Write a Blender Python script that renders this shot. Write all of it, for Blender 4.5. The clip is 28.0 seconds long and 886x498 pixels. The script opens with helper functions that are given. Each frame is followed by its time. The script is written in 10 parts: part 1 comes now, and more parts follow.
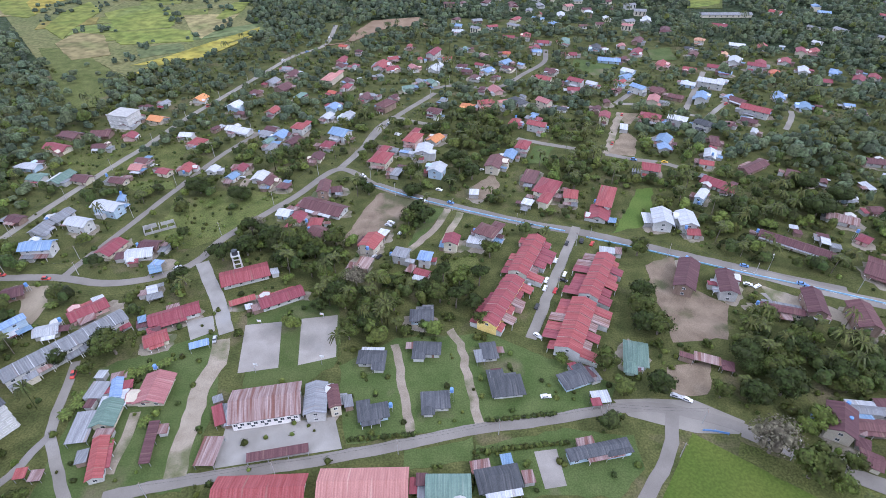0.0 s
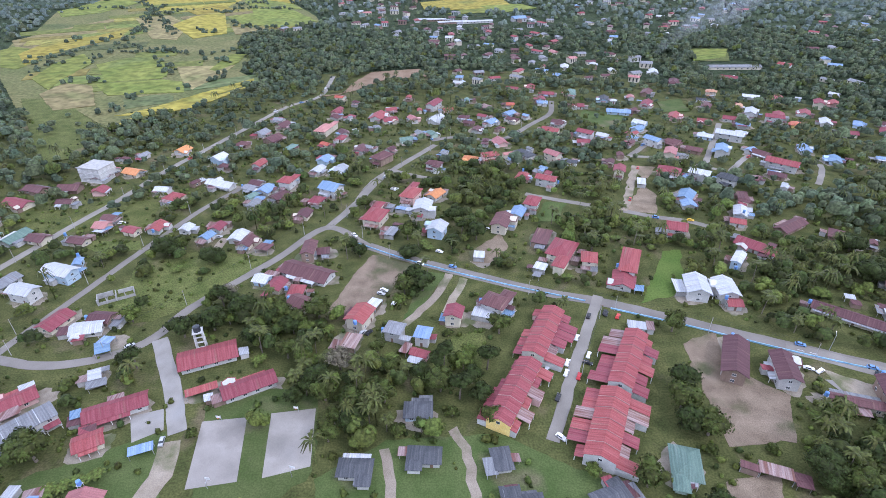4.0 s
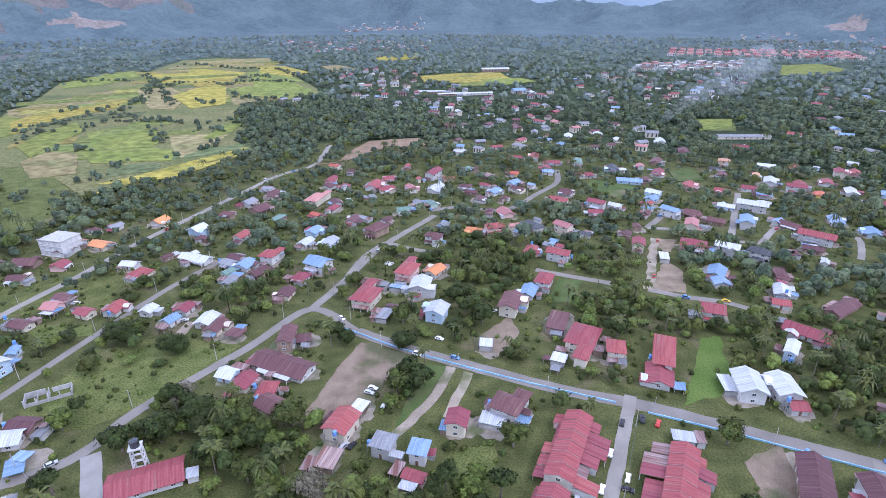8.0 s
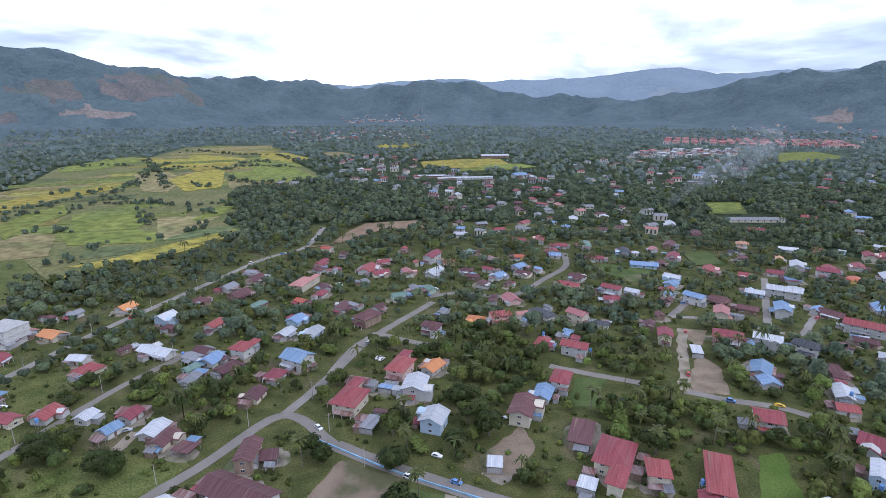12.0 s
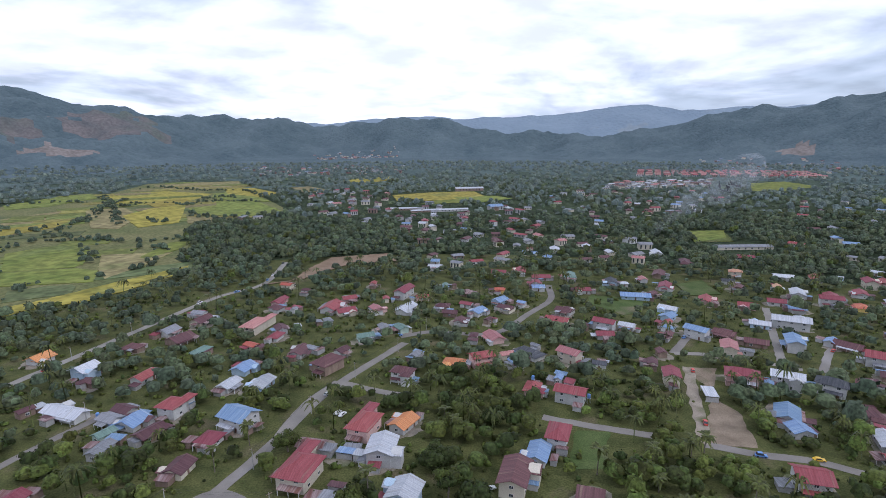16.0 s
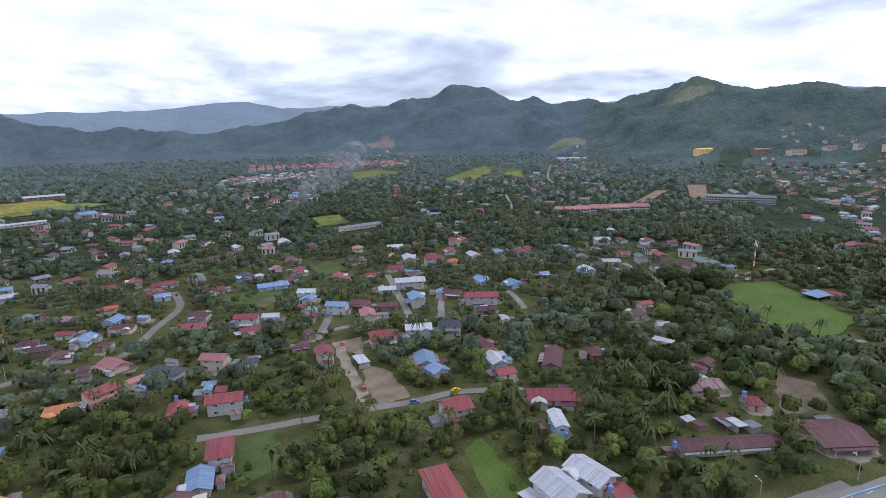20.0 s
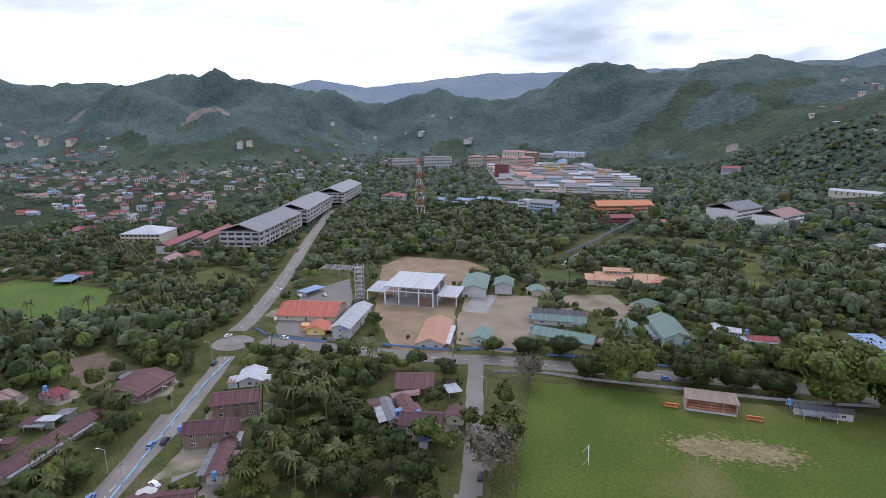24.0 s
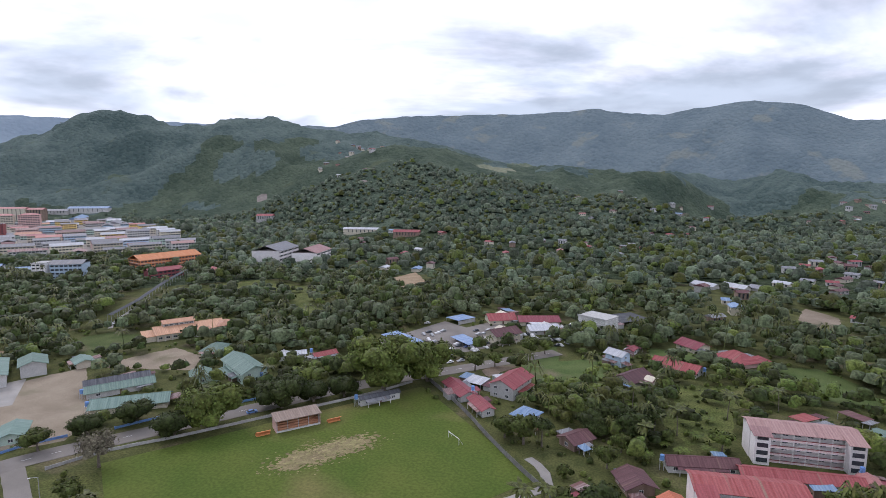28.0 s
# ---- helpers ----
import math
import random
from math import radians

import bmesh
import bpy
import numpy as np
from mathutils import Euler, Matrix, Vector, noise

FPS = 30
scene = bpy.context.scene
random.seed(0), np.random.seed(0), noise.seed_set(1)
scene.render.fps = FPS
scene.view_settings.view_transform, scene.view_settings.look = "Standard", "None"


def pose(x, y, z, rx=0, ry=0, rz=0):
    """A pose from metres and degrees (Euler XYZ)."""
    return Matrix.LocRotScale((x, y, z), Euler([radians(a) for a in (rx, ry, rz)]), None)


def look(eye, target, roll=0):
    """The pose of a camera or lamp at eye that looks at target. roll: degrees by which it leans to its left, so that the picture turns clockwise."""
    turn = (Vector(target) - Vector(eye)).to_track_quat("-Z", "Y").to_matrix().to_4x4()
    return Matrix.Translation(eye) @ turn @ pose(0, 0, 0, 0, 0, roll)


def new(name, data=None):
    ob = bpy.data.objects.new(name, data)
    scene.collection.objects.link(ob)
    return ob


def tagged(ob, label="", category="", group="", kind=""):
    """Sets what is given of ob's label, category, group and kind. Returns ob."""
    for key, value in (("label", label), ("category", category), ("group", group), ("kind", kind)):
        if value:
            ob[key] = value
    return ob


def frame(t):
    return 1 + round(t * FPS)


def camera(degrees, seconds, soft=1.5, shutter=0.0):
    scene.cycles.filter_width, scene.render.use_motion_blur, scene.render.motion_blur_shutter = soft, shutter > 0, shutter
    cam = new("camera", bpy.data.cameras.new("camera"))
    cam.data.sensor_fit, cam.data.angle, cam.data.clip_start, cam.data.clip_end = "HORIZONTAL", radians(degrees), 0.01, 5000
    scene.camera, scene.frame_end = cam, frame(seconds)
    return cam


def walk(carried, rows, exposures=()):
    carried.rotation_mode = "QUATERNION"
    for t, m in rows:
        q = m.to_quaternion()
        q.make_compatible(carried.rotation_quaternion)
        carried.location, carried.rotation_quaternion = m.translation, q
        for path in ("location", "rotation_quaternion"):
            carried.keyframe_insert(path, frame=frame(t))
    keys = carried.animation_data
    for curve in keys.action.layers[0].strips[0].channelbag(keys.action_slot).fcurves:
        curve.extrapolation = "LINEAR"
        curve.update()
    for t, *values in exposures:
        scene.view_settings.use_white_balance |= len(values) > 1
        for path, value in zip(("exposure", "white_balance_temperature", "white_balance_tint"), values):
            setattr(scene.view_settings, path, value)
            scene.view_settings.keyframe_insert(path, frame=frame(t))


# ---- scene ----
cam = camera(78.25, 28.0, soft=0.78)


def eye(x, y, z, yaw, pitch, roll):
    return pose(x, y, z, 0, 0, yaw) @ pose(0, 0, 0, 90 + pitch) @ pose(0, 0, 0, 0, 0, roll)


PATH = [
    (0.0, -0.00, 0.00, 175.00, -0.00, -37.14, -0.19),
    (0.5, -0.12, 4.71, 172.98, -0.03, -36.60, -0.21),
    (1.0, 0.01, 9.30, 170.97, -0.03, -35.91, -0.23),
    (1.5, 0.11, 14.42, 168.93, 0.00, -35.14, -0.24),
    (2.0, 0.03, 18.89, 167.42, -0.01, -34.62, -0.19),
    (2.5, -0.24, 23.42, 165.60, -0.02, -34.09, -0.18),
    (3.0, -0.37, 28.31, 163.45, -0.04, -33.40, -0.10),
    (3.5, -0.45, 33.49, 161.26, -0.04, -32.63, -0.10),
    (5.5, -0.76, 52.72, 153.72, -0.05, -29.50, -0.01),
    (6.0, -0.86, 57.55, 151.87, -0.08, -28.64, 0.00),
    (6.5, -1.00, 62.02, 150.57, -0.10, -27.91, 0.02),
    (7.0, -0.95, 67.15, 148.83, -0.10, -27.02, 0.00),
    (7.5, -1.03, 71.85, 147.00, -0.11, -25.87, -0.00),
    (8.0, -1.09, 76.52, 145.41, -0.11, -24.69, 0.03),
    (8.5, -0.95, 81.31, 143.83, -0.10, -23.51, 0.05),
    (9.0, -0.99, 85.72, 142.12, -0.10, -22.46, 0.07),
    (9.5, -1.03, 90.48, 140.07, -0.11, -21.21, 0.16),
    (10.0, -1.05, 95.27, 138.42, -0.13, -20.09, 0.18),
    (10.5, -1.10, 99.93, 136.80, -0.13, -18.98, 0.21),
    (11.0, -0.75, 104.46, 135.09, -0.12, -17.84, 0.12),
    (11.5, -0.72, 108.81, 133.71, -0.11, -16.75, 0.13),
    (12.0, -0.63, 113.35, 131.99, -0.12, -15.72, 0.14),
    (12.5, -0.72, 118.49, 130.09, -0.15, -14.45, 0.11),
    (13.0, -0.86, 123.20, 128.47, -0.13, -13.33, 0.14),
    (13.5, -0.73, 127.90, 126.81, -0.12, -12.26, 0.06),
    (15.5, 1.13, 147.76, 120.47, -0.79, -11.88, -0.22),
    (16.0, 1.43, 152.17, 118.59, -2.78, -11.85, -0.21),
    (16.5, 1.17, 156.37, 117.09, -5.89, -11.84, -0.18),
    (17.0, 1.57, 159.88, 115.65, -8.47, -11.83, -0.30),
    (17.5, 2.29, 162.08, 114.47, -12.34, -11.84, -0.35),
    (18.0, 2.87, 163.76, 113.55, -19.13, -11.92, -0.47),
    (18.5, 2.42, 165.65, 112.62, -25.06, -12.06, -0.57),
    (19.0, 1.65, 166.67, 111.93, -28.74, -12.15, -0.48),
    (19.5, 2.24, 167.65, 110.31, -34.44, -12.14, -0.58),
    (20.0, 1.80, 168.99, 109.04, -41.83, -12.25, -0.63),
    (20.5, 0.90, 170.33, 107.84, -49.26, -12.30, -0.59),
    (22.5, -7.93, 178.50, 104.49, -86.20, -12.58, 0.02),
    (23.0, -8.06, 180.08, 103.23, -97.13, -12.69, -0.04),
    (23.5, -6.38, 181.54, 101.70, -106.52, -12.69, -0.11),
    (24.0, -6.38, 182.76, 100.48, -115.06, -12.79, -0.04),
    (24.5, -7.34, 184.25, 99.67, -123.68, -12.82, -0.14),
    (25.0, -6.88, 185.38, 98.81, -131.55, -12.41, -0.09),
    (25.5, -6.55, 187.08, 97.45, -140.78, -11.40, -0.00),
    (26.0, -5.87, 188.74, 97.11, -149.00, -11.01, -0.02),
    (26.5, -4.91, 189.63, 95.96, -156.09, -10.42, -0.01),
    (27.0, -3.80, 191.11, 94.90, -159.03, -9.42, 0.09),
    (27.5, -3.09, 191.74, 95.01, -160.64, -8.56, 0.13),
    (28.0, -2.78, 191.86, 94.92, -161.30, -7.22, 0.14),
]
walk(cam, [(r[0], eye(*r[1:])) for r in PATH], exposures=[(0.0, 0.04, 5560, 21), (4.0, 0.12, 5480, 22), (7.0, 0.20, 5340, 25), (9.0, 0.19, 5300, 26), (10.0, 0.06, 5380, 23), (13.5, -0.59, 5660, 19), (20.0, -0.65, 5780, 19), (24.0, -0.58, 5880, 20), (28.0, -0.53, 6080, 21)])

# ---- sky and sun ----
world = bpy.data.worlds.new("overcast_sky")
scene.world = world
world.use_nodes = True


def build_sky():
    nt = world.node_tree
    n, l = nt.nodes, nt.links
    n.clear()
    out = n.new("ShaderNodeOutputWorld")
    back = n.new("ShaderNodeBackground")
    back.inputs["Strength"].default_value = 1.0
    sky = n.new("ShaderNodeTexSky")
    sky.sky_type = "NISHITA"
    sky.sun_disc = False
    sky.sun_elevation, sky.sun_rotation = radians(48), radians(115)
    dim = n.new("ShaderNodeVectorMath")
    dim.operation = "SCALE"
    dim.inputs["Scale"].default_value = 0.12
    l.new(sky.outputs[0], dim.inputs[0])
    co = n.new("ShaderNodeTexCoord")
    sep = n.new("ShaderNodeSeparateXYZ")
    l.new(co.outputs["Generated"], sep.inputs[0])
    # cloud layer seen as a flat ceiling: direction divided by its height
    up = n.new("ShaderNodeMath")
    up.operation = "MAXIMUM"
    up.inputs[1].default_value = 0.0
    l.new(sep.outputs["Z"], up.inputs[0])
    add = n.new("ShaderNodeMath")
    add.inputs[1].default_value = 0.17
    l.new(up.outputs[0], add.inputs[0])
    flat = []
    for axis in "XY":
        d = n.new("ShaderNodeMath")
        d.operation = "DIVIDE"
        l.new(sep.outputs[axis], d.inputs[0])
        l.new(add.outputs[0], d.inputs[1])
        flat.append(d)
    com = n.new("ShaderNodeCombineXYZ")
    l.new(flat[0].outputs[0], com.inputs[0])
    l.new(flat[1].outputs[0], com.inputs[1])

    def ramp(src, a, b, lo, hi):
        r = n.new("ShaderNodeMapRange")
        r.interpolation_type = "SMOOTHSTEP"
        for i, v in zip((1, 2, 3, 4), (a, b, lo, hi)):
            r.inputs[i].default_value = v
        l.new(src, r.inputs[0])
        return r.outputs[0]

    big = n.new("ShaderNodeTexNoise")
    big.inputs["Scale"].default_value, big.inputs["Detail"].default_value = 0.42, 7.0
    big.inputs["Roughness"].default_value, big.inputs["Distortion"].default_value = 0.56, 0.5
    l.new(com.outputs[0], big.inputs["Vector"])
    small = n.new("ShaderNodeTexNoise")
    small.inputs["Scale"].default_value, small.inputs["Detail"].default_value = 2.6, 6.0
    l.new(com.outputs[0], small.inputs["Vector"])
    grey = n.new("ShaderNodeMix")
    grey.data_type = "RGBA"
    grey.inputs["A"].default_value = (0.96, 1.11, 1.22, 1)
    grey.inputs["B"].default_value = (1.88, 1.96, 2.10, 1)
    bank = n.new("ShaderNodeVectorMath")
    bank.operation = "DOT_PRODUCT"
    bank.inputs[1].default_value = (0.083, -0.950, 0.301)
    l.new(co.outputs["Generated"], bank.inputs[0])
    heavy = n.new("ShaderNodeMath")
    heavy.operation = "SUBTRACT"
    l.new(big.outputs["Fac"], heavy.inputs[0])
    l.new(ramp(bank.outputs["Value"], 0.89, 0.995, 0.0, 0.09), heavy.inputs[1])
    l.new(ramp(heavy.outputs[0], 0.36, 0.52, 0.0, 1.0), grey.inputs["Factor"])
    wisps = n.new("ShaderNodeMix")
    wisps.data_type, wisps.blend_type = "RGBA", "MULTIPLY"
    wisps.inputs["Factor"].default_value = 0.45
    l.new(grey.outputs["Result"], wisps.inputs["A"])
    l.new(ramp(small.outputs["Fac"], 0.3, 0.62, 0.55, 1.1), wisps.inputs["B"])
    mix = n.new("ShaderNodeMix")
    mix.data_type = "RGBA"
    mix.inputs["Factor"].default_value = 0.9
    l.new(dim.outputs[0], mix.inputs["A"])
    l.new(wisps.outputs["Result"], mix.inputs["B"])
    l.new(mix.outputs["Result"], back.inputs["Color"])
    l.new(back.outputs[0], out.inputs[0])


build_sky()
sun = new("sun", bpy.data.lights.new("sun", "SUN"))
sun.data.energy, sun.data.angle, sun.data.color = 1.5, radians(14), (1.0, 0.95, 0.87)
sun.matrix_world = look((0, 0, 900), (-340, 160, 500))


# ---- materials ----
def material(name, a, b, rough=0.8, scale=0.6, fine=6.0, bump=0.15, metal=0.0, per="object", spread=0.12, streak=None, bands=0.0, stain=None, stain_at=0.56, coords="Object", gloss=0.5, grit=0.14):
    """Two colours mixed by coarse noise, darkened and lightened by fine noise, with relief and a shift from piece to piece."""
    m = bpy.data.materials.new(name)
    m.use_nodes = True
    n, l = m.node_tree.nodes, m.node_tree.links
    p = n["Principled BSDF"]
    p.inputs["Roughness"].default_value, p.inputs["Metallic"].default_value = rough, metal
    p.inputs["Specular IOR Level"].default_value = gloss
    co = n.new("ShaderNodeTexCoord")
    vec = co.outputs[coords]
    if streak:
        mp = n.new("ShaderNodeMapping")
        mp.inputs["Scale"].default_value = streak
        l.new(vec, mp.inputs["Vector"])
        vec = mp.outputs[0]
    coarse = n.new("ShaderNodeTexNoise")
    coarse.inputs["Scale"].default_value, coarse.inputs["Detail"].default_value = scale, 5.0
    l.new(vec, coarse.inputs["Vector"])
    grain = n.new("ShaderNodeTexNoise")
    grain.inputs["Scale"].default_value, grain.inputs["Detail"].default_value = fine, 3.0
    l.new(co.outputs[coords], grain.inputs["Vector"])
    mr = n.new("ShaderNodeMapRange")
    mr.inputs[1].default_value, mr.inputs[2].default_value = 0.32, 0.68
    l.new(coarse.outputs["Fac"], mr.inputs[0])
    mix = n.new("ShaderNodeMix")
    mix.data_type = "RGBA"
    mix.inputs["A"].default_value, mix.inputs["B"].default_value = (*a, 1), (*b, 1)
    l.new(mr.outputs[0], mix.inputs["Factor"])
    col = mix.outputs["Result"]
    if stain:
        sn = n.new("ShaderNodeTexNoise")
        sn.inputs["Scale"].default_value, sn.inputs["Detail"].default_value = scale * 0.37, 6.0
        l.new(vec, sn.inputs["Vector"])
        sr = n.new("ShaderNodeMapRange")
        sr.inputs[1].default_value, sr.inputs[2].default_value, sr.inputs[4].default_value = stain_at, stain_at + 0.12, 0.85
        l.new(sn.outputs["Fac"], sr.inputs[0])
        sm = n.new("ShaderNodeMix")
        sm.data_type = "RGBA"
        sm.inputs["B"].default_value = (*stain, 1)
        l.new(sr.outputs[0], sm.inputs["Factor"])
        l.new(col, sm.inputs["A"])
        col = sm.outputs["Result"]
    hsv = n.new("ShaderNodeHueSaturation")
    l.new(col, hsv.inputs["Color"])
    gr = n.new("ShaderNodeMapRange")
    gr.inputs[1].default_value, gr.inputs[2].default_value = 0.36, 0.64
    gr.inputs[3].default_value, gr.inputs[4].default_value = 1 - grit, 1 + grit
    l.new(grain.outputs["Fac"], gr.inputs[0])
    val = gr.outputs[0]
    if per:
        if per == "object":
            rnd = n.new("ShaderNodeObjectInfo").outputs["Random"]
        else:
            rnd = n.new("ShaderNodeNewGeometry").outputs["Random Per Island"]
        rr = n.new("ShaderNodeMapRange")
        rr.inputs[3].default_value, rr.inputs[4].default_value = 1 - spread, 1 + spread
        l.new(rnd, rr.inputs[0])
        mul = n.new("ShaderNodeMath")
        mul.operation = "MULTIPLY"
        l.new(val, mul.inputs[0])
        l.new(rr.outputs[0], mul.inputs[1])
        val = mul.outputs[0]
        hr = n.new("ShaderNodeMapRange")
        hr.inputs[3].default_value, hr.inputs[4].default_value = 0.5 - spread * 0.055, 0.5 + spread * 0.055
        l.new(rnd, hr.inputs[0])
        l.new(hr.outputs[0], hsv.inputs["Hue"])
    if bands:
        wv = n.new("ShaderNodeTexWave")
        wv.inputs["Scale"].default_value, wv.inputs["Distortion"].default_value = 0.314 / bands, 0.0
        l.new(co.outputs[coords], wv.inputs["Vector"])
        wr = n.new("ShaderNodeMapRange")
        wr.inputs[3].default_value, wr.inputs[4].default_value = 0.90, 1.05
        l.new(wv.outputs["Fac"], wr.inputs[0])
        mul = n.new("ShaderNodeMath")
        mul.operation = "MULTIPLY"
        l.new(val, mul.inputs[0])
        l.new(wr.outputs[0], mul.inputs[1])
        val = mul.outputs[0]
    l.new(val, hsv.inputs["Value"])
    l.new(hsv.outputs[0], p.inputs["Base Color"])
    if bump:
        bp = n.new("ShaderNodeBump")
        bp.inputs["Strength"].default_value, bp.inputs["Distance"].default_value = min(1.0, bump), 0.3 if bump < 0.6 else 0.7
        l.new(grain.outputs["Fac"], bp.inputs["Height"])
        l.new(bp.outputs[0], p.inputs["Normal"])
    return m


def roof_mat(name, a, b, stain=(0.20, 0.13, 0.10), at=0.6, rough=0.5):
    return material(name, a, b, rough=rough + 0.1, gloss=0.22, scale=0.9, fine=3.0, bump=0.05, spread=0.18, streak=(1.5, 0.08, 0.08), bands=0.9, stain=stain, stain_at=at)


ROOF = {
    "r": roof_mat("red_metal_roof", (0.212, 0.045, 0.053), (0.29, 0.088, 0.094)),
    "m": roof_mat("maroon_metal_roof", (0.088, 0.040, 0.044), (0.140, 0.068, 0.070)),
    "w": roof_mat("pale_zinc_roof", (0.35, 0.37, 0.40), (0.50, 0.51, 0.53), stain=(0.33, 0.31, 0.29), at=0.58),
    "n": roof_mat("grey_zinc_roof", (0.155, 0.16, 0.172), (0.25, 0.257, 0.272), stain=(0.22, 0.17, 0.15)),
    "k": roof_mat("dark_grey_slab_roof", (0.056, 0.06, 0.068), (0.108, 0.112, 0.121), stain=(0.22, 0.21, 0.2), at=0.63, rough=0.75),
    "b": roof_mat("blue_metal_roof", (0.125, 0.205, 0.345), (0.235, 0.325, 0.44), stain=(0.36, 0.40, 0.44), at=0.6),
    "p": roof_mat("salmon_metal_roof", (0.315, 0.132, 0.126), (0.405, 0.194, 0.18), stain=(0.45, 0.3, 0.26)),
    "g": roof_mat("sea_green_metal_roof", (0.1, 0.16, 0.135), (0.165, 0.24, 0.2), stain=(0.26, 0.31, 0.28), at=0.62),
    "o": roof_mat("orange_tile_roof", (0.48, 0.18, 0.065), (0.56, 0.26, 0.12), stain=(0.4, 0.2, 0.12), at=0.62),
    "y": roof_mat("rusted_zinc_roof", (0.185, 0.105, 0.095), (0.34, 0.265, 0.255), stain=(0.15, 0.062, 0.045), at=0.50),
    "t": roof_mat("tan_tile_roof", (0.40, 0.215, 0.13), (0.50, 0.29, 0.19), stain=(0.34, 0.19, 0.12), at=0.6),
    "v": roof_mat("red_orange_metal_roof", (0.38, 0.095, 0.055), (0.47, 0.155, 0.10), stain=(0.30, 0.09, 0.06), at=0.6),
    "d": roof_mat("dusty_pink_metal_roof", (0.27, 0.155, 0.145), (0.34, 0.215, 0.20), stain=(0.22, 0.13, 0.12), at=0.6),
}
WALL = {
    "fresh": material("fresh_white_plaster", (0.66, 0.63, 0.61), (0.74, 0.71, 0.69), rough=0.85, scale=0.35, stain=(0.52, 0.47, 0.44), stain_at=0.66),
    "white": material("white_plaster", (0.44, 0.44, 0.425), (0.54, 0.535, 0.515), rough=0.85, scale=0.35, stain=(0.45, 0.43, 0.39), stain_at=0.66),
    "cream": material("cream_plaster", (0.52, 0.47, 0.37), (0.6, 0.55, 0.44), rough=0.85, scale=0.35, stain=(0.42, 0.38, 0.32), stain_at=0.66),
    "pink": material("pink_plaster", (0.52, 0.34, 0.31), (0.6, 0.41, 0.38), rough=0.85, scale=0.35, stain=(0.4, 0.3, 0.28), stain_at=0.66),
    "blush": material("pale_pink_plaster", (0.62, 0.47, 0.45), (0.71, 0.56, 0.53), rough=0.85, scale=0.35, stain=(0.45, 0.34, 0.32), stain_at=0.66),
    "brown": material("weathered_timber_boards", (0.19, 0.13, 0.10), (0.30, 0.22, 0.17), rough=0.85, scale=0.5, streak=(1, 1, 0.2)),
    "blue": material("pale_blue_plaster", (0.36, 0.47, 0.58), (0.46, 0.57, 0.66), rough=0.85, scale=0.35),
    "green": material("pale_green_plaster", (0.36, 0.48, 0.40), (0.46, 0.56, 0.48), rough=0.85, scale=0.35),
    "yellow": material("yellow_plaster", (0.74, 0.52, 0.16), (0.80, 0.60, 0.24), rough=0.85, scale=0.35),
    "grey": material("bare_concrete", (0.32, 0.32, 0.31), (0.43, 0.42, 0.40), rough=0.9, scale=0.4, stain=(0.22, 0.21, 0.2), stain_at=0.6),
    "red": material("red_painted_plaster", (0.20, 0.05, 0.055), (0.27, 0.08, 0.08), rough=0.8, scale=0.4),
    "orange": material("orange_plaster", (0.62, 0.22, 0.08), (0.70, 0.28, 0.12), rough=0.8, scale=0.4),
}
GLASS = material("dark_window_glass", (0.03, 0.036, 0.045), (0.06, 0.07, 0.08), rough=0.12, scale=0.8, bump=0.0)
TRIM = material("white_painted_frame", (0.70, 0.70, 0.69), (0.78, 0.78, 0.76), rough=0.6, bump=0.02)
DARK = material("dark_timber_door", (0.12, 0.07, 0.05), (0.2, 0.12, 0.08), rough=0.6)
STEEL = material("galvanised_steel", (0.42, 0.43, 0.45), (0.55, 0.56, 0.58), rough=0.45, metal=0.6, bump=0.03)
REDP = material("red_painted_steel", (0.5, 0.05, 0.04), (0.58, 0.09, 0.07), rough=0.5, bump=0.03)
WHITEP = material("white_painted_steel", (0.72, 0.72, 0.72), (0.8, 0.8, 0.8), rough=0.5, bump=0.03)
BLUEP = material("blue_painted_steel", (0.10, 0.22, 0.48), (0.18, 0.32, 0.58), rough=0.55, scale=0.25, bump=0.03)
LBLUE = material("faded_blue_paint", (0.20, 0.42, 0.62), (0.33, 0.54, 0.70), rough=0.7, scale=0.25, bump=0.03)
CONC = material("pale_concrete", (0.207, 0.1935, 0.1755), (0.288, 0.2718, 0.2502), bump=0.03, grit=0.08, rough=0.9, scale=0.12, fine=4.5, stain=(0.24, 0.235, 0.225), stain_at=0.56)
COURT = material("worn_court_concrete", (0.225, 0.206, 0.184), (0.305, 0.28, 0.252), bump=0.03, grit=0.08, rough=0.9, scale=0.10, fine=4.5, stain=(0.155, 0.143, 0.128), stain_at=0.54)
ASPHALT = material("grey_worn_asphalt", (0.168, 0.152, 0.132), (0.23, 0.21, 0.184), grit=0.08, bump=0.04, rough=0.9, scale=0.08, fine=4.5, stain=(0.25, 0.235, 0.22), stain_at=0.6, coords="Object")
DIRT = material("dry_earth", (0.155, 0.118, 0.084), (0.240, 0.188, 0.138), grit=0.2, rough=0.95, scale=0.13, fine=2.6, gloss=0.15, bump=0.3, stain=(0.075, 0.085, 0.038), stain_at=0.52)
CLAY = material("orange_clay", (0.215, 0.152, 0.096), (0.29, 0.215, 0.145), grit=0.14, rough=0.95, scale=0.09, fine=2.6, gloss=0.15, bump=0.12, stain=(0.16, 0.15, 0.07), stain_at=0.64)
TRACK = material("pale_gravel_track", grit=0.14, gloss=0.15, a=(0.245, 0.205, 0.155), b=(0.325, 0.28, 0.22), rough=0.95, scale=0.16, fine=3.5, bump=0.08, stain=(0.10, 0.112, 0.048), stain_at=0.52)
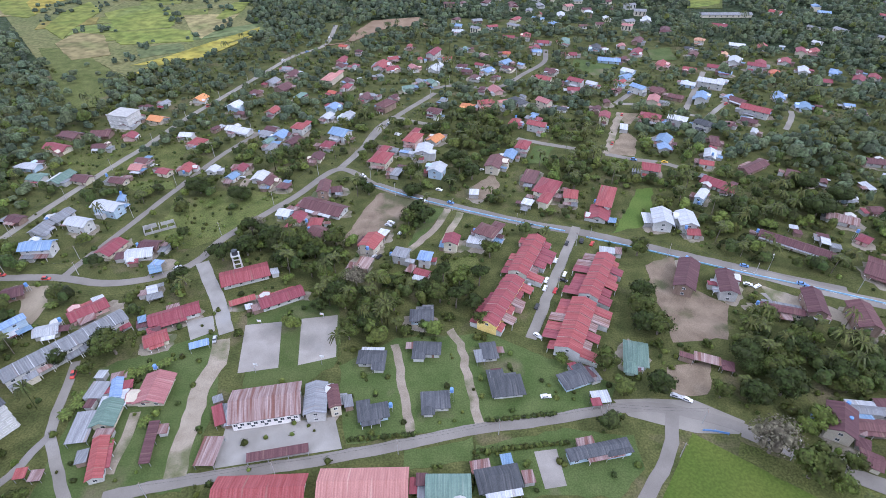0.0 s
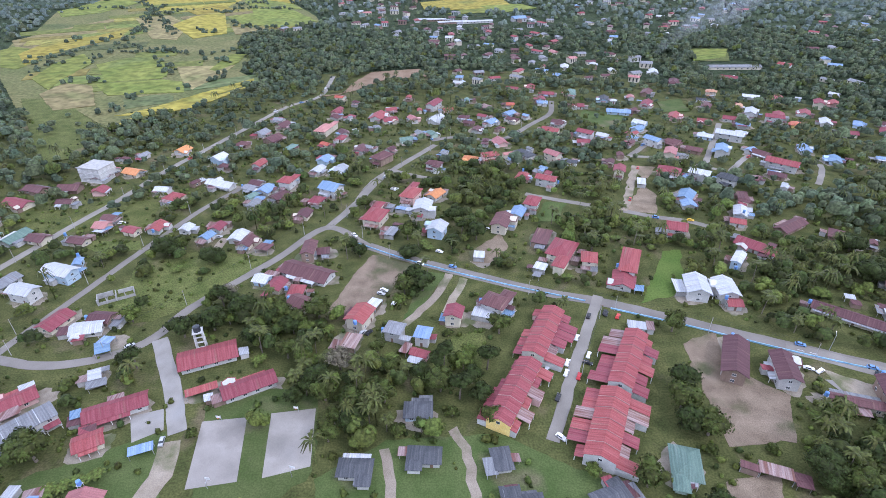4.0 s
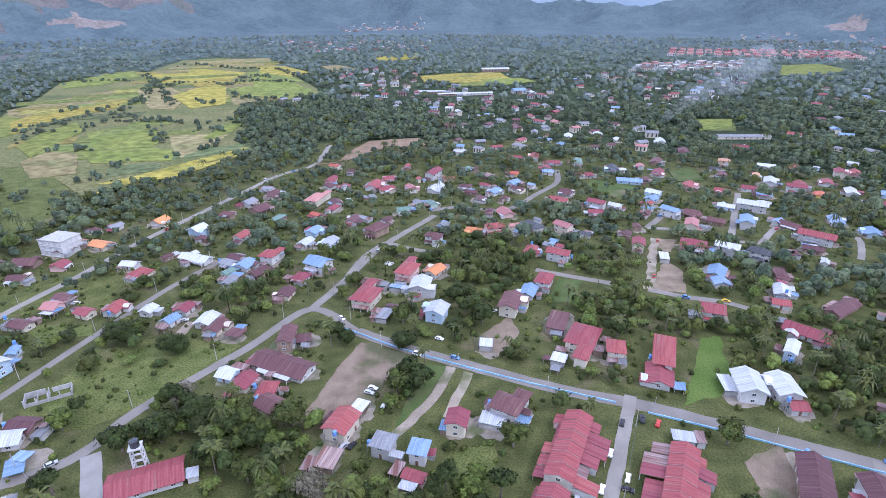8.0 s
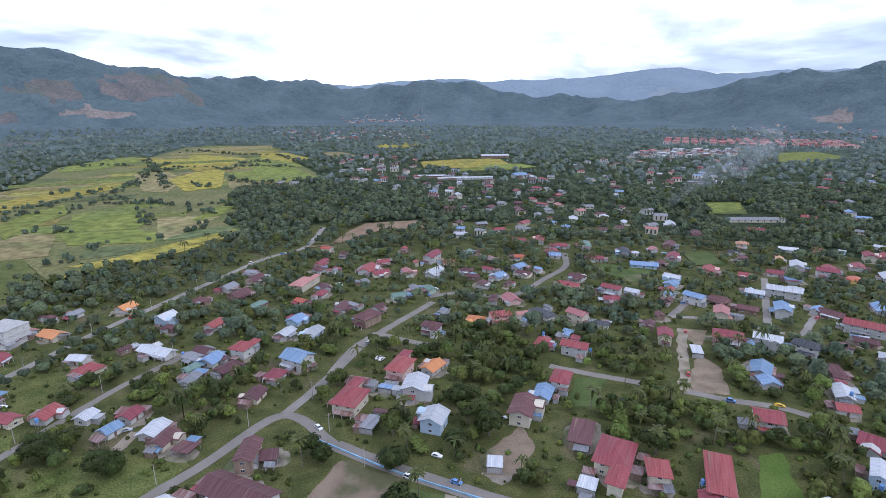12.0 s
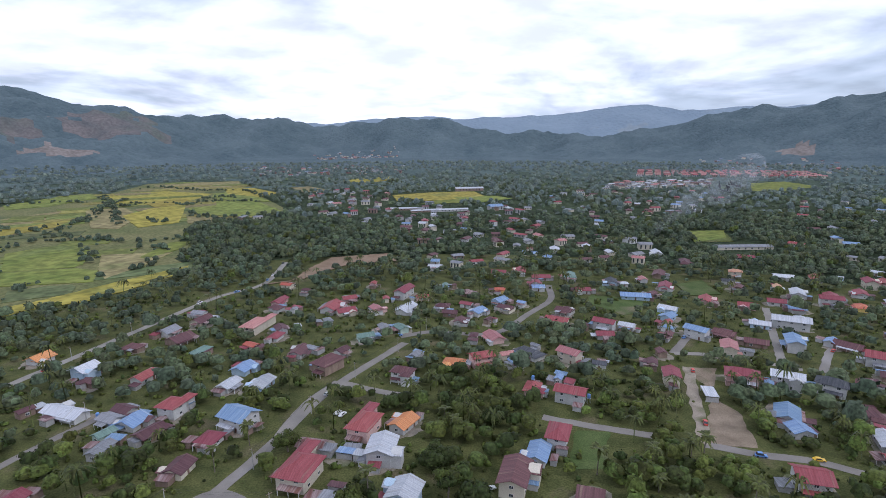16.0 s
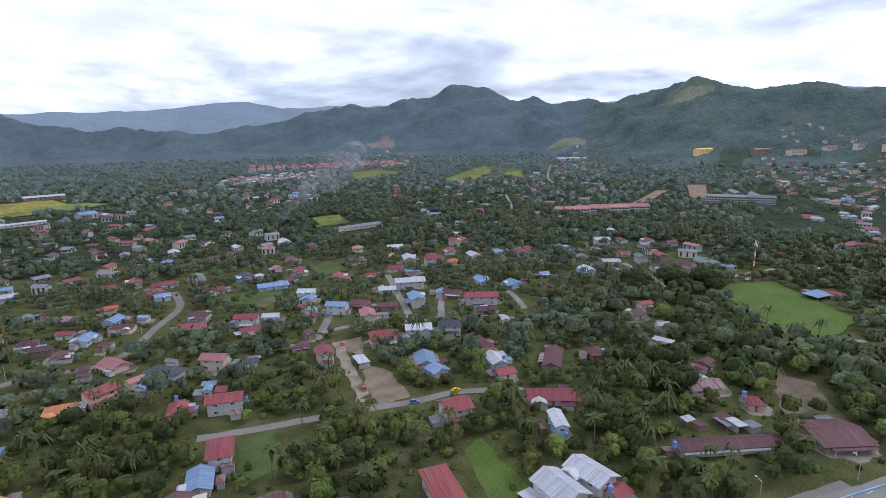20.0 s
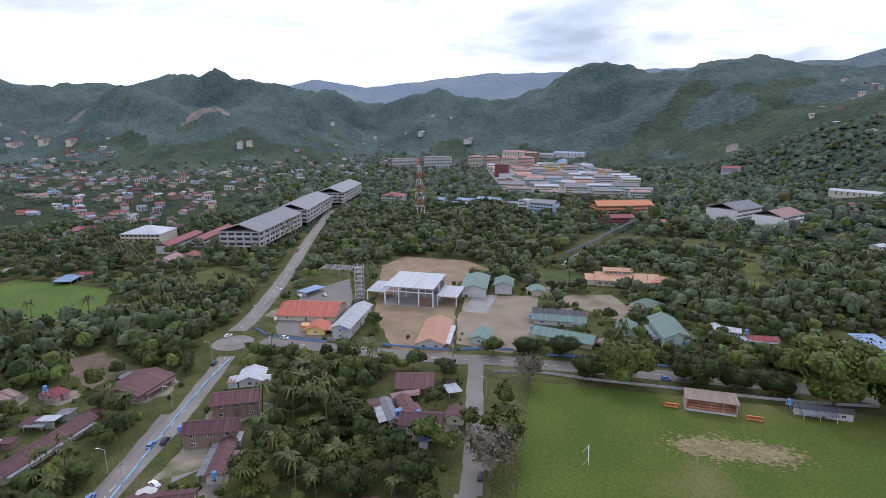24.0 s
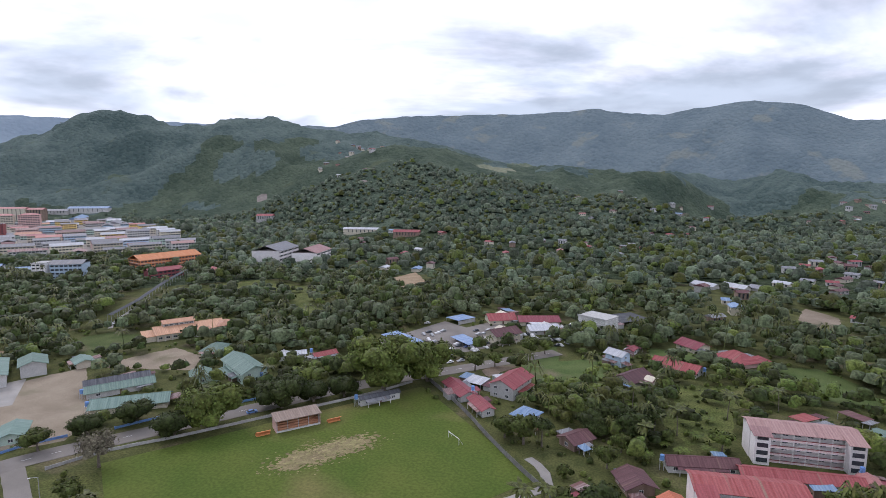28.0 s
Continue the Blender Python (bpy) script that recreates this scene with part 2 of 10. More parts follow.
LAWN = material("mown_grass", (0.058, 0.088, 0.024), (0.092, 0.118, 0.04), grit=0.18, rough=0.9, scale=0.10, fine=1.7, gloss=0.15, bump=0.15, stain=(0.15, 0.128, 0.08), stain_at=0.57)
MEADOW = material("rough_meadow", (0.066, 0.084, 0.021), (0.122, 0.131, 0.042), grit=0.34, rough=0.95, scale=0.12, fine=1.3, gloss=0.15, bump=0.5, stain=(0.15, 0.13, 0.07), stain_at=0.62)
PITCH = material("football_pitch_grass", (0.06, 0.09, 0.014), (0.086, 0.106, 0.02), grit=0.16, rough=0.9, scale=0.035, fine=1.0, gloss=0.15, bump=0.1, stain=(0.150, 0.126, 0.050), stain_at=0.53)
SAND = material("trampled_sandy_earth", (0.2, 0.16, 0.118), (0.272, 0.226, 0.17), grit=0.14, rough=0.95, scale=0.07, fine=3.0, gloss=0.15, bump=0.1, stain=(0.115, 0.108, 0.062), stain_at=0.56)
FRESH = material("fresh_mown_grass", (0.070, 0.116, 0.022), (0.100, 0.142, 0.032), grit=0.16, rough=0.9, scale=0.05, fine=1.2, gloss=0.15, bump=0.1)
PADDY = [
    material("ripe_paddy", (0.215, 0.185, 0.034), (0.285, 0.235, 0.052), grit=0.3, rough=0.95, scale=0.03, fine=0.10, gloss=0.15, bump=0.3, stain=(0.115, 0.14, 0.045), stain_at=0.58),
    material("green_paddy", (0.12, 0.15, 0.032), (0.18, 0.195, 0.046), grit=0.3, rough=0.95, scale=0.03, fine=0.10, gloss=0.15, bump=0.3, stain=(0.115, 0.14, 0.045), stain_at=0.58),
    material("stubble_paddy", (0.17, 0.145, 0.066), (0.235, 0.195, 0.092), grit=0.3, rough=0.95, scale=0.03, fine=0.10, gloss=0.15, bump=0.3, stain=(0.115, 0.14, 0.045), stain_at=0.58),
]
BARK = material("grey_brown_bark", (0.11, 0.09, 0.07), (0.19, 0.16, 0.13), rough=0.95, scale=1.5)
LEAVES = {
    "deep": material("deep_green_leaves", (0.02349, 0.03393, 0.0087), (0.04785, 0.06177, 0.01566), grit=0.42, rough=0.6, scale=0.05, fine=0.9, gloss=0.12, bump=0.5, per="island", spread=0.42),
    "mid": material("mid_green_leaves", (0.04095, 0.0546, 0.01274), (0.07644, 0.08827, 0.01911), grit=0.42, rough=0.6, scale=0.05, fine=0.9, gloss=0.12, bump=0.5, per="island", spread=0.42),
    "light": material("bright_green_leaves", (0.066, 0.092, 0.019), (0.108, 0.13, 0.028), grit=0.42, rough=0.6, scale=0.05, fine=0.9, gloss=0.12, bump=0.5, per="island", spread=0.3),
    "dry": material("grey_dry_twigs_and_leaves", (0.115, 0.105, 0.072), (0.165, 0.145, 0.1), grit=0.42, rough=0.8, scale=0.05, fine=0.9, gloss=0.12, bump=0.5, per="island", spread=0.3),
    # leaves of the far valley: distance haze mixed in, paler and bluer
    "far": material("far_hazed_leaves", (0.062, 0.09, 0.078), (0.1, 0.132, 0.114), grit=0.35, rough=0.6, scale=0.05, fine=0.4, gloss=0.3, bump=0.5, per="island", spread=0.25),
    "far_mid": material("far_hazed_olive_leaves", (0.082, 0.11, 0.084), (0.126, 0.154, 0.116), grit=0.35, rough=0.6, scale=0.05, fine=0.4, gloss=0.3, bump=0.5, per="island", spread=0.25),
    # deep and mid greens again, with a little distance haze in the colour
    "north": material("lightly_hazed_leaves", (0.037, 0.054, 0.032), (0.074, 0.095, 0.055), grit=0.42, rough=0.6, scale=0.05, fine=0.7, gloss=0.12, bump=0.5, per="island", spread=0.36),
    "north_mid": material("lightly_hazed_olive_leaves", (0.054, 0.072, 0.036), (0.094, 0.114, 0.056), grit=0.42, rough=0.6, scale=0.05, fine=0.7, gloss=0.12, bump=0.5, per="island", spread=0.36),
    # southern hill leaves: greens paled and greyed by haze in the colour
    "south": material("hazed_hill_leaves", (0.054, 0.075, 0.052), (0.096, 0.119, 0.077), rough=0.6, scale=0.05, fine=0.5, grit=0.38, gloss=0.12, bump=0.5, per="island", spread=0.32),
    "south_mid": material("hazed_olive_hill_leaves", (0.072, 0.095, 0.057), (0.118, 0.142, 0.088), rough=0.6, scale=0.05, fine=0.5, grit=0.38, gloss=0.12, bump=0.5, per="island", spread=0.32),
    "palm": material("palm_fronds", (0.045, 0.0576, 0.0162), (0.0864, 0.0918, 0.0243), grit=0.42, rough=0.45, scale=0.05, fine=0.9, gloss=0.12, bump=0, per="island", spread=0.3),
}


def canopy(name, dark, light, cell, rise, wide=0.006, stain=None, stain_at=0.62):
    """Closed forest from afar: rounded crowns side by side, each with its own green."""
    m = bpy.data.materials.new(name)
    m.use_nodes = True
    n, l = m.node_tree.nodes, m.node_tree.links
    p = n["Principled BSDF"]
    p.inputs["Roughness"].default_value, p.inputs["Specular IOR Level"].default_value = 0.95, 0.1
    co = n.new("ShaderNodeTexCoord").outputs["Object"]
    warp = n.new("ShaderNodeTexNoise")
    warp.inputs["Scale"].default_value, warp.inputs["Detail"].default_value = 1.6 / cell, 3.0
    l.new(co, warp.inputs["Vector"])
    push = n.new("ShaderNodeVectorMath")
    push.operation = "SCALE"
    push.inputs["Scale"].default_value = cell * 0.9
    l.new(warp.outputs["Color"], push.inputs[0])
    add = n.new("ShaderNodeVectorMath")
    l.new(co, add.inputs[0])
    l.new(push.outputs[0], add.inputs[1])
    vor = n.new("ShaderNodeTexVoronoi")
    vor.inputs["Scale"].default_value = 1.0 / cell
    l.new(add.outputs[0], vor.inputs["Vector"])
    broad = n.new("ShaderNodeTexNoise")
    broad.inputs["Scale"].default_value, broad.inputs["Detail"].default_value = wide, 8.0
    broad.inputs["Roughness"].default_value = 0.62
    l.new(co, broad.inputs["Vector"])
    one = n.new("ShaderNodeSeparateColor")
    l.new(vor.outputs["Color"], one.inputs[0])
    both = n.new("ShaderNodeMath")
    both.operation = "MULTIPLY_ADD"
    both.inputs[1].default_value = 0.42
    l.new(one.outputs[0], both.inputs[0])
    br = n.new("ShaderNodeMapRange")
    br.inputs[1].default_value, br.inputs[2].default_value, br.inputs[4].default_value = 0.36, 0.66, 0.7
    l.new(broad.outputs["Fac"], br.inputs[0])
    l.new(br.outputs[0], both.inputs[2])
    mix = n.new("ShaderNodeMix")
    mix.data_type = "RGBA"
    mix.inputs["A"].default_value, mix.inputs["B"].default_value = (*dark, 1), (*light, 1)
    l.new(both.outputs[0], mix.inputs["Factor"])
    col = mix.outputs["Result"]
    if stain:
        sn = n.new("ShaderNodeTexNoise")
        sn.inputs["Scale"].default_value, sn.inputs["Detail"].default_value = wide * 1.3, 7.0
        sh = n.new("ShaderNodeVectorMath")
        sh.inputs[1].default_value = (913.0, 377.0, 0)
        l.new(co, sh.inputs[0])
        l.new(sh.outputs[0], sn.inputs["Vector"])
        sr = n.new("ShaderNodeMapRange")
        sr.inputs[1].default_value, sr.inputs[2].default_value, sr.inputs[4].default_value = stain_at, stain_at + 0.06, 0.9
        l.new(sn.outputs["Fac"], sr.inputs[0])
        sm = n.new("ShaderNodeMix")
        sm.data_type = "RGBA"
        sm.inputs["B"].default_value = (*stain, 1)
        l.new(sr.outputs[0], sm.inputs["Factor"])
        l.new(col, sm.inputs["A"])
        col = sm.outputs["Result"]
    l.new(col, p.inputs["Base Color"])
    hgt = n.new("ShaderNodeMath")
    hgt.operation = "MULTIPLY_ADD"
    hgt.inputs[1].default_value = -1.0
    hgt.inputs[2].default_value = 1.0
    l.new(vor.outputs["Distance"], hgt.inputs[0])
    bp = n.new("ShaderNodeBump")
    bp.inputs["Strength"].default_value, bp.inputs["Distance"].default_value = 1.0, rise
    l.new(hgt.outputs[0], bp.inputs["Height"])
    l.new(bp.outputs[0], p.inputs["Normal"])
    return m


# ---- mesh helpers ----
class Build:
    """Collects quads and boxes into one mesh."""

    def __init__(self):
        self.v, self.f, self.k = [], [], []

    def face(self, pts, k=0):
        s = len(self.v)
        self.v.extend(tuple(p) for p in pts)
        self.f.append(tuple(range(s, s + len(pts))))
        self.k.append(k)
        return self

    def prism(self, low, high, k=0):
        """A closed solid between two rings of equal length, the rings counter-clockwise from above."""
        n, s = len(low), len(self.v)
        self.v.extend(tuple(p) for p in low)
        self.v.extend(tuple(p) for p in high)
        self.f.append(tuple(s + i for i in reversed(range(n))))
        self.f.append(tuple(s + n + i for i in range(n)))
        for i in range(n):
            j = (i + 1) % n
            self.f.append((s + i, s + j, s + n + j, s + n + i))
        self.k.extend([k] * (n + 2))
        return self

    def box(self, x0, y0, z0, x1, y1, z1, k=0):
        return self.prism([(x0, y0, z0), (x1, y0, z0), (x1, y1, z0), (x0, y1, z0)], [(x0, y0, z1), (x1, y0, z1), (x1, y1, z1), (x0, y1, z1)], k)

    def tube(self, a, b, r0, r1=None, n=6, k=0):
        a, b = Vector(a), Vector(b)
        q = (b - a).to_track_quat("Z", "Y").to_matrix()
        r1 = r0 if r1 is None else r1
        ring = [q @ Vector((math.cos(t * math.tau / n), math.sin(t * math.tau / n), 0)) for t in range(n)]
        return self.prism([a + p * r0 for p in ring], [b + p * r1 for p in ring], k)

    def mesh(self, name, *mats):
        me = bpy.data.meshes.new(name)
        me.from_pydata(self.v, [], self.f)
        for m in mats:
            me.materials.append(m)
        if any(self.k):
            me.polygons.foreach_set("material_index", self.k)
        me.update()
        return me


def part(name, mesh, parent, label="", m=None):
    """One mesh object under a thing or under a part."""
    ob = new(name, mesh)
    ob.parent = parent
    if m is not None:
        ob.matrix_basis = m
    return tagged(ob, label)


def thing(name, label, category, m, group="", kind=""):
    ob = new(name)
    ob.empty_display_size = 0.5
    ob.matrix_basis = m
    return tagged(ob, label, category, group, kind)


# ---- the land ----
CENTRE = Vector((0.0, 170.0))
# bearing: start of the slope, distance and angle of the crest
NEAR_HILLS = ((-70, 2200, 3400, 3.6), (-37, 2200, 3500, 3.9), (-28, 2400, 3500, 2.8), (-24, 2600, 3600, 1.95), (-19, 2800, 3600, 2.1), (-9, 3000, 3700, 1.0), (1, 2900, 3500, 1.9), (8, 3000, 3600, 0.35), (16, 3000, 3600, 0.05), (22, 2900, 3600, 0.3), (31, 2700, 3600, 2.2), (36, 2600, 3600, 2.7))
EAST_HILLS = ((44.5, 2500, 3500, 4.45), (50, 2300, 3400, 2.8), (58, 1900, 3000, 2.4), (66, 1600, 2700, 4.05), (73, 1600, 2600, 3.4), (80, 1500, 2700, 3.0), (86, 1400, 2500, 3.9), (93, 1350, 2400, 5.05), (98, 1400, 2400, 4.6), (104, 1500, 2400, 2.8), (108, 1700, 2600, 2.2), (115, 1600, 2500, 3.2))
SOUTH_HILLS = ((121, 1500, 2400, 2.6), (124.5, 1500, 2350, 3.7), (127, 1480, 2300, 4.5), (131, 1420, 2250, 5.15), (135, 1350, 2200, 5.3), (140, 1250, 2150, 6.0), (145, 1080, 2100, 5.35), (150.7, 900, 2050, 5.1), (156, 760, 1950, 4.5), (161, 680, 1850, 3.3), (168, 660, 1750, 1.7), (174, 700, 1800, 1.1), (180, 800, 2000, 0.6), (186, 950, 2300, 0.1), (200, 1000, 2500, -0.4), (290, 1100, 2200, 1.5))
HILLS = np.array(NEAR_HILLS + EAST_HILLS + SOUTH_HILLS)
FAR_RANGE = np.array(((-70, 1.0), (-37, 1.0), (-15, 1.4), (-9, 1.2), (-4.6, 1.75), (1, 2.0), (5, 1.75), (9, 1.9), (13.6, 2.1), (19.7, 2.7), (22.5, 3.0), (26, 2.4), (31.5, 2.4), (37, 2.6), (50, 2.6), (58, 2.6), (76, 3.2), (82, 3.1), (100, 3.8), (102.6, 4.25), (107, 3.65), (115, 4.45), (120, 5.0), (126, 5.05), (150, 5.2), (153, 5.9), (158, 6.35), (166, 6.5), (176, 6.8), (183, 6.15), (188, 6.76), (190.6, 7.0), (193.6, 6.55), (198, 4.9), (220, 4.0), (290, 1.0)))
NOISE_ANGLES = np.random.RandomState(4).uniform(0, math.tau, (40, 2))


def roughness(x, y, wave, n=10, first=0):
    """A smooth random surface of about -1 to 1, as a sum of plane waves."""
    total = 0.0
    for i in range(n):
        a, ph = NOISE_ANGLES[first + i]
        w = wave * (0.6 + 0.09 * i)
        total = total + np.sin((x * np.cos(a) + y * np.sin(a)) * math.tau / w + ph)
    return total / math.sqrt(n) * 0.8


def land(x, y):
    """The ground's height, for arrays of places."""
    x, y = np.asarray(x, float), np.asarray(y, float)
    dx, dy = x - CENTRE.x, y - CENTRE.y
    r = np.hypot(dx, dy) + 1e-6
    b = (np.degrees(np.arctan2(dx, dy)) + 70) % 360 - 70
    base = np.interp(b, HILLS[:, 0], HILLS[:, 1])
    crest = np.interp(b, HILLS[:, 0], HILLS[:, 2])
    top = 105 - 13 * np.clip((b - 50) / 20, 0, 1) + crest * np.tan(np.radians(np.interp(b, HILLS[:, 0], HILLS[:, 3])))
    u = np.clip((r - base) / (crest - base), 0, 1.6)
    rise = np.where(u < 1, u * u * (3 - 2 * u) * 0.55 + u * 0.45, 1 - 0.35 * np.clip(u - 1, 0, 1))
    folds = (1 - 2 * np.abs(roughness(x, y, 760.0, 8, 28))) * 28 + roughness(x, y, 420.0) * 22 + roughness(x, y, 150.0, 8, 10) * 9 + roughness(x, y, 55.0, 8, 20) * 3.0
    folds = folds * (1 - 0.6 * np.clip(1 - np.abs(b - 163) / 22, 0, 1))
    h = top * rise + folds * np.clip(u * 2.2, 0, 1) * np.clip(1.25 - np.abs(u - 0.45), 0.25, 1)
    return h * np.clip((r - 430) / 150, 0, 1)


def land_at(x, y):
    return float(land(x, y))


def build_land():
    """One sheet from the middle of the town to the hills."""
    rings = np.concatenate([np.linspace(0, 420, 9)[1:], np.geomspace(430, 3300, 190), np.linspace(3340, 4500, 24)])
    nb = 740
    a = np.arange(nb) * math.tau / nb
    x = CENTRE.x + np.outer(rings, np.sin(a))
    y = CENTRE.y + np.outer(rings, np.cos(a))
    z = land(x, y)
    # the tops of the trees that close the slopes
    bush = np.random.RandomState(12).uniform(-0.6, 1.0, z.shape) * np.clip(rings[:, None] / 340, 2.0, 6.0)
    z = z + np.where((z > 6) & (rings[:, None] > 520), bush * np.clip((z - 6) / 14, 0, 1), 0)
    v = np.concatenate([[(CENTRE.x, CENTRE.y, 0.0)], np.stack([x, y, z], -1).reshape(-1, 3)])
    i = np.arange(nb)
    j = (i + 1) % nb
    faces = [(0, 1 + int(q), 1 + int(p)) for p, q in zip(i, j)]
    for k in range(len(rings) - 1):
        s, e = 1 + k * nb, 1 + (k + 1) * nb
        faces.extend(np.stack([s + i, s + j, e + j, e + i], -1).tolist())
    me = bpy.data.meshes.new("ground")
    me.from_pydata(v.tolist(), [], faces)
    me.polygons.foreach_set("use_smooth", [True] * len(me.polygons))
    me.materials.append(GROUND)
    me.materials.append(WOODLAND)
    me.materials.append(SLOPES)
    ring_of = np.concatenate([np.zeros(nb, int), np.repeat(np.arange(len(rings) - 1), nb)])
    r = rings[ring_of]
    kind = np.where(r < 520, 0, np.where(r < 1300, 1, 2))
    tri = np.concatenate([np.zeros(nb, int), np.repeat(np.arange(len(rings) - 1), nb)])
    turn = np.concatenate([i, np.tile(i, len(rings) - 1)]) * 360.0 / nb
    turn = np.where(turn > 290, turn - 360, turn)
    wob = roughness(r * np.sin(np.radians(turn)), r * np.cos(np.radians(turn)), 210.0, 8, 3)
    me.materials.append(CUTOVER)
    me.materials.append(QUARRY)
    me.materials.append(CLEARING)
    me.materials.append(SPUR)
    zf = np.concatenate([np.zeros(nb), z[:-1].reshape(-1)])
    # ring by ring outward, each canopy colour has more haze mixed in
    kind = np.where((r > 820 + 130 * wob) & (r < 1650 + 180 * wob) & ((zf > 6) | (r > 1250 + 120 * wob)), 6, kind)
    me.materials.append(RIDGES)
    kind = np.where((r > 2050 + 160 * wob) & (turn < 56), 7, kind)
    for b0, r0, db, dr, k in CLEARED:
        inside = ((turn - b0) / db) ** 2 + ((r - r0) / dr) ** 2 < 1 + 0.55 * wob
        kind = np.where(inside, k, kind)
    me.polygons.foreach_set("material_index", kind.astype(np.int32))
    me.update()
    if me.polygons[1000].normal.z < 0:
        me.flip_normals()
    return tagged(new("ground", me), "green valley floor and wooded hill slopes", "ground", kind="structure")


# felled slopes and quarries: bearing, distance, half their width and depth, and which
CLEARED = ((-35.3, 2760, 2.6, 150, 3), (-28.2, 3030, 4.0, 150, 3), (-32.3, 2560, 2.6, 45, 4), (-39.4, 2520, 1.2, 60, 3), (-39.0, 1900, 1.2, 70, 3), (35.3, 2790, 1.3, 70, 4), (91.7, 1831, 2.2, 16, 4), (82.2, 2123, 2.2, 18, 4), (169.8, 1767, 1.6, 60, 5), (152.5, 1237, 0.5, 12, 4), (166.2, 1528, 2.0, 40, 5), (142.4, 1446, 0.4, 14, 4), (54.1, 2307, 2.0, 60, 5), (65.4, 2572, 2.0, 120, 5))


def build_range():
    """The far mountains that close the valley."""
    b = np.arange(-70, 290, 0.5)
    e = np.interp(b, FAR_RANGE[:, 0], FAR_RANGE[:, 1])
    rough = roughness(b * 40, b * 7, 260.0) * 0.09 + roughness(b * 40, b * 7, 70.0, 8, 10) * 0.045
    dist = np.interp(b, [140, 190], [4350, 3900])
    rows = []
    for k in range(14):
        u = k / 13
        r = dist - 700 * (1 - u)
        ridge = roughness(b * 40 + 50 * u, u * 400 + 0 * b, 240.0, 10, 20) * 26 * math.sin(math.pi * u)
        h = (105 + dist * np.tan(np.radians(e + rough))) * (u ** 0.8) + ridge - 30 * (1 - u)
        rows.append(np.stack([CENTRE.x + r * np.sin(np.radians(b)), CENTRE.y + r * np.cos(np.radians(b)), h], -1))
    v = np.concatenate(rows)
    n = len(b)
    faces = []
    for k in range(13):
        for i in range(n):
            j = (i + 1) % n
            faces.append((k * n + j, k * n + i, (k + 1) * n + i, (k + 1) * n + j))
    me = bpy.data.meshes.new("backdrop")
    me.from_pydata(v.tolist(), [], faces)
    me.polygons.foreach_set("use_smooth", [True] * len(faces))
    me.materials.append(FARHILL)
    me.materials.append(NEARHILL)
    # the southern part wears the less hazed of two haze-tinted colours
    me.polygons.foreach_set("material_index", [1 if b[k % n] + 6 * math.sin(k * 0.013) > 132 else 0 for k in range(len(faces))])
    me.update()
    return tagged(new("backdrop", me), "hazy blue forested mountain range", "mountains", kind="structure")


GROUND = material("grass_scrub_and_soil", (0.05, 0.06, 0.018), (0.097, 0.101, 0.034), rough=0.95, scale=0.13, fine=1.3, grit=0.26, bump=0.35, gloss=0.15, per="", stain=(0.135, 0.112, 0.066), stain_at=0.58)
# FARHILL, NEARHILL, SLOPES, SPUR and RIDGES carry distance haze in their base colours
FARHILL = canopy("hazed_distant_forest", (0.185, 0.240, 0.290), (0.222, 0.278, 0.325), 30.0, 6.0, 0.003, (0.235, 0.275, 0.300), 0.6)
NEARHILL = canopy("less_hazed_mountain_forest", (0.110, 0.150, 0.172), (0.165, 0.208, 0.222), 24.0, 8.0, 0.004, (0.190, 0.215, 0.200), 0.58)
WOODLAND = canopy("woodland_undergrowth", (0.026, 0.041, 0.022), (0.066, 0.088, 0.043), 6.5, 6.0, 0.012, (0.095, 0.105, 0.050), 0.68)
SLOPES = canopy("hazed_canopy_slopes", (0.048, 0.078, 0.074), (0.124, 0.164, 0.146), 10.0, 6.0, 0.006, (0.100, 0.130, 0.100), 0.66)
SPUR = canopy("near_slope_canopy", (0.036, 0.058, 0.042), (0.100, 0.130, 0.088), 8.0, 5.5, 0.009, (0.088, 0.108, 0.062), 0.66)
CUTOVER = material("felled_hillside", (0.1, 0.104, 0.104), (0.16, 0.142, 0.136), rough=0.95, scale=0.012, fine=0.08, bump=1.0, gloss=0.1, per="", stain=(0.10, 0.12, 0.10), stain_at=0.52)
QUARRY = material("bare_pale_cutting", (0.165, 0.145, 0.13), (0.23, 0.2, 0.18), rough=0.95, scale=0.02, fine=0.08, bump=1.0, gloss=0.1, per="")
CLEARING = material("grassy_hill_clearing", (0.13, 0.15, 0.10), (0.20, 0.205, 0.14), rough=0.95, scale=0.014, fine=0.09, bump=1.0, gloss=0.1, per="", stain=(0.08, 0.11, 0.075), stain_at=0.5)
RIDGES = canopy("hazed_ridge_canopy", (0.068, 0.100, 0.112), (0.122, 0.160, 0.170), 14.0, 6.0, 0.005)
build_land()
build_range()

# ---- roads and open ground, with a map of what is taken ----
CELL, X0, Y0, NX, NY = 2.0, -700.0, -900.0, 1050, 1250
TAKEN = np.zeros((NX, NY), bool)
OPEN = np.zeros((NX, NY), bool)
MOWN = np.zeros((NX, NY), bool)
GROVE = np.zeros((NX, NY), bool)


def grove(*pts):
    """A stretch of ground that is closed with trees."""
    mark_polygon(GROVE, list(pts))


def mark(grid, x, y, r):
    i0, i1 = int((x - r - X0) / CELL), int((x + r - X0) / CELL) + 1
    j0, j1 = int((y - r - Y0) / CELL), int((y + r - Y0) / CELL) + 1
    grid[max(0, i0):max(0, i1), max(0, j0):max(0, j1)] = True


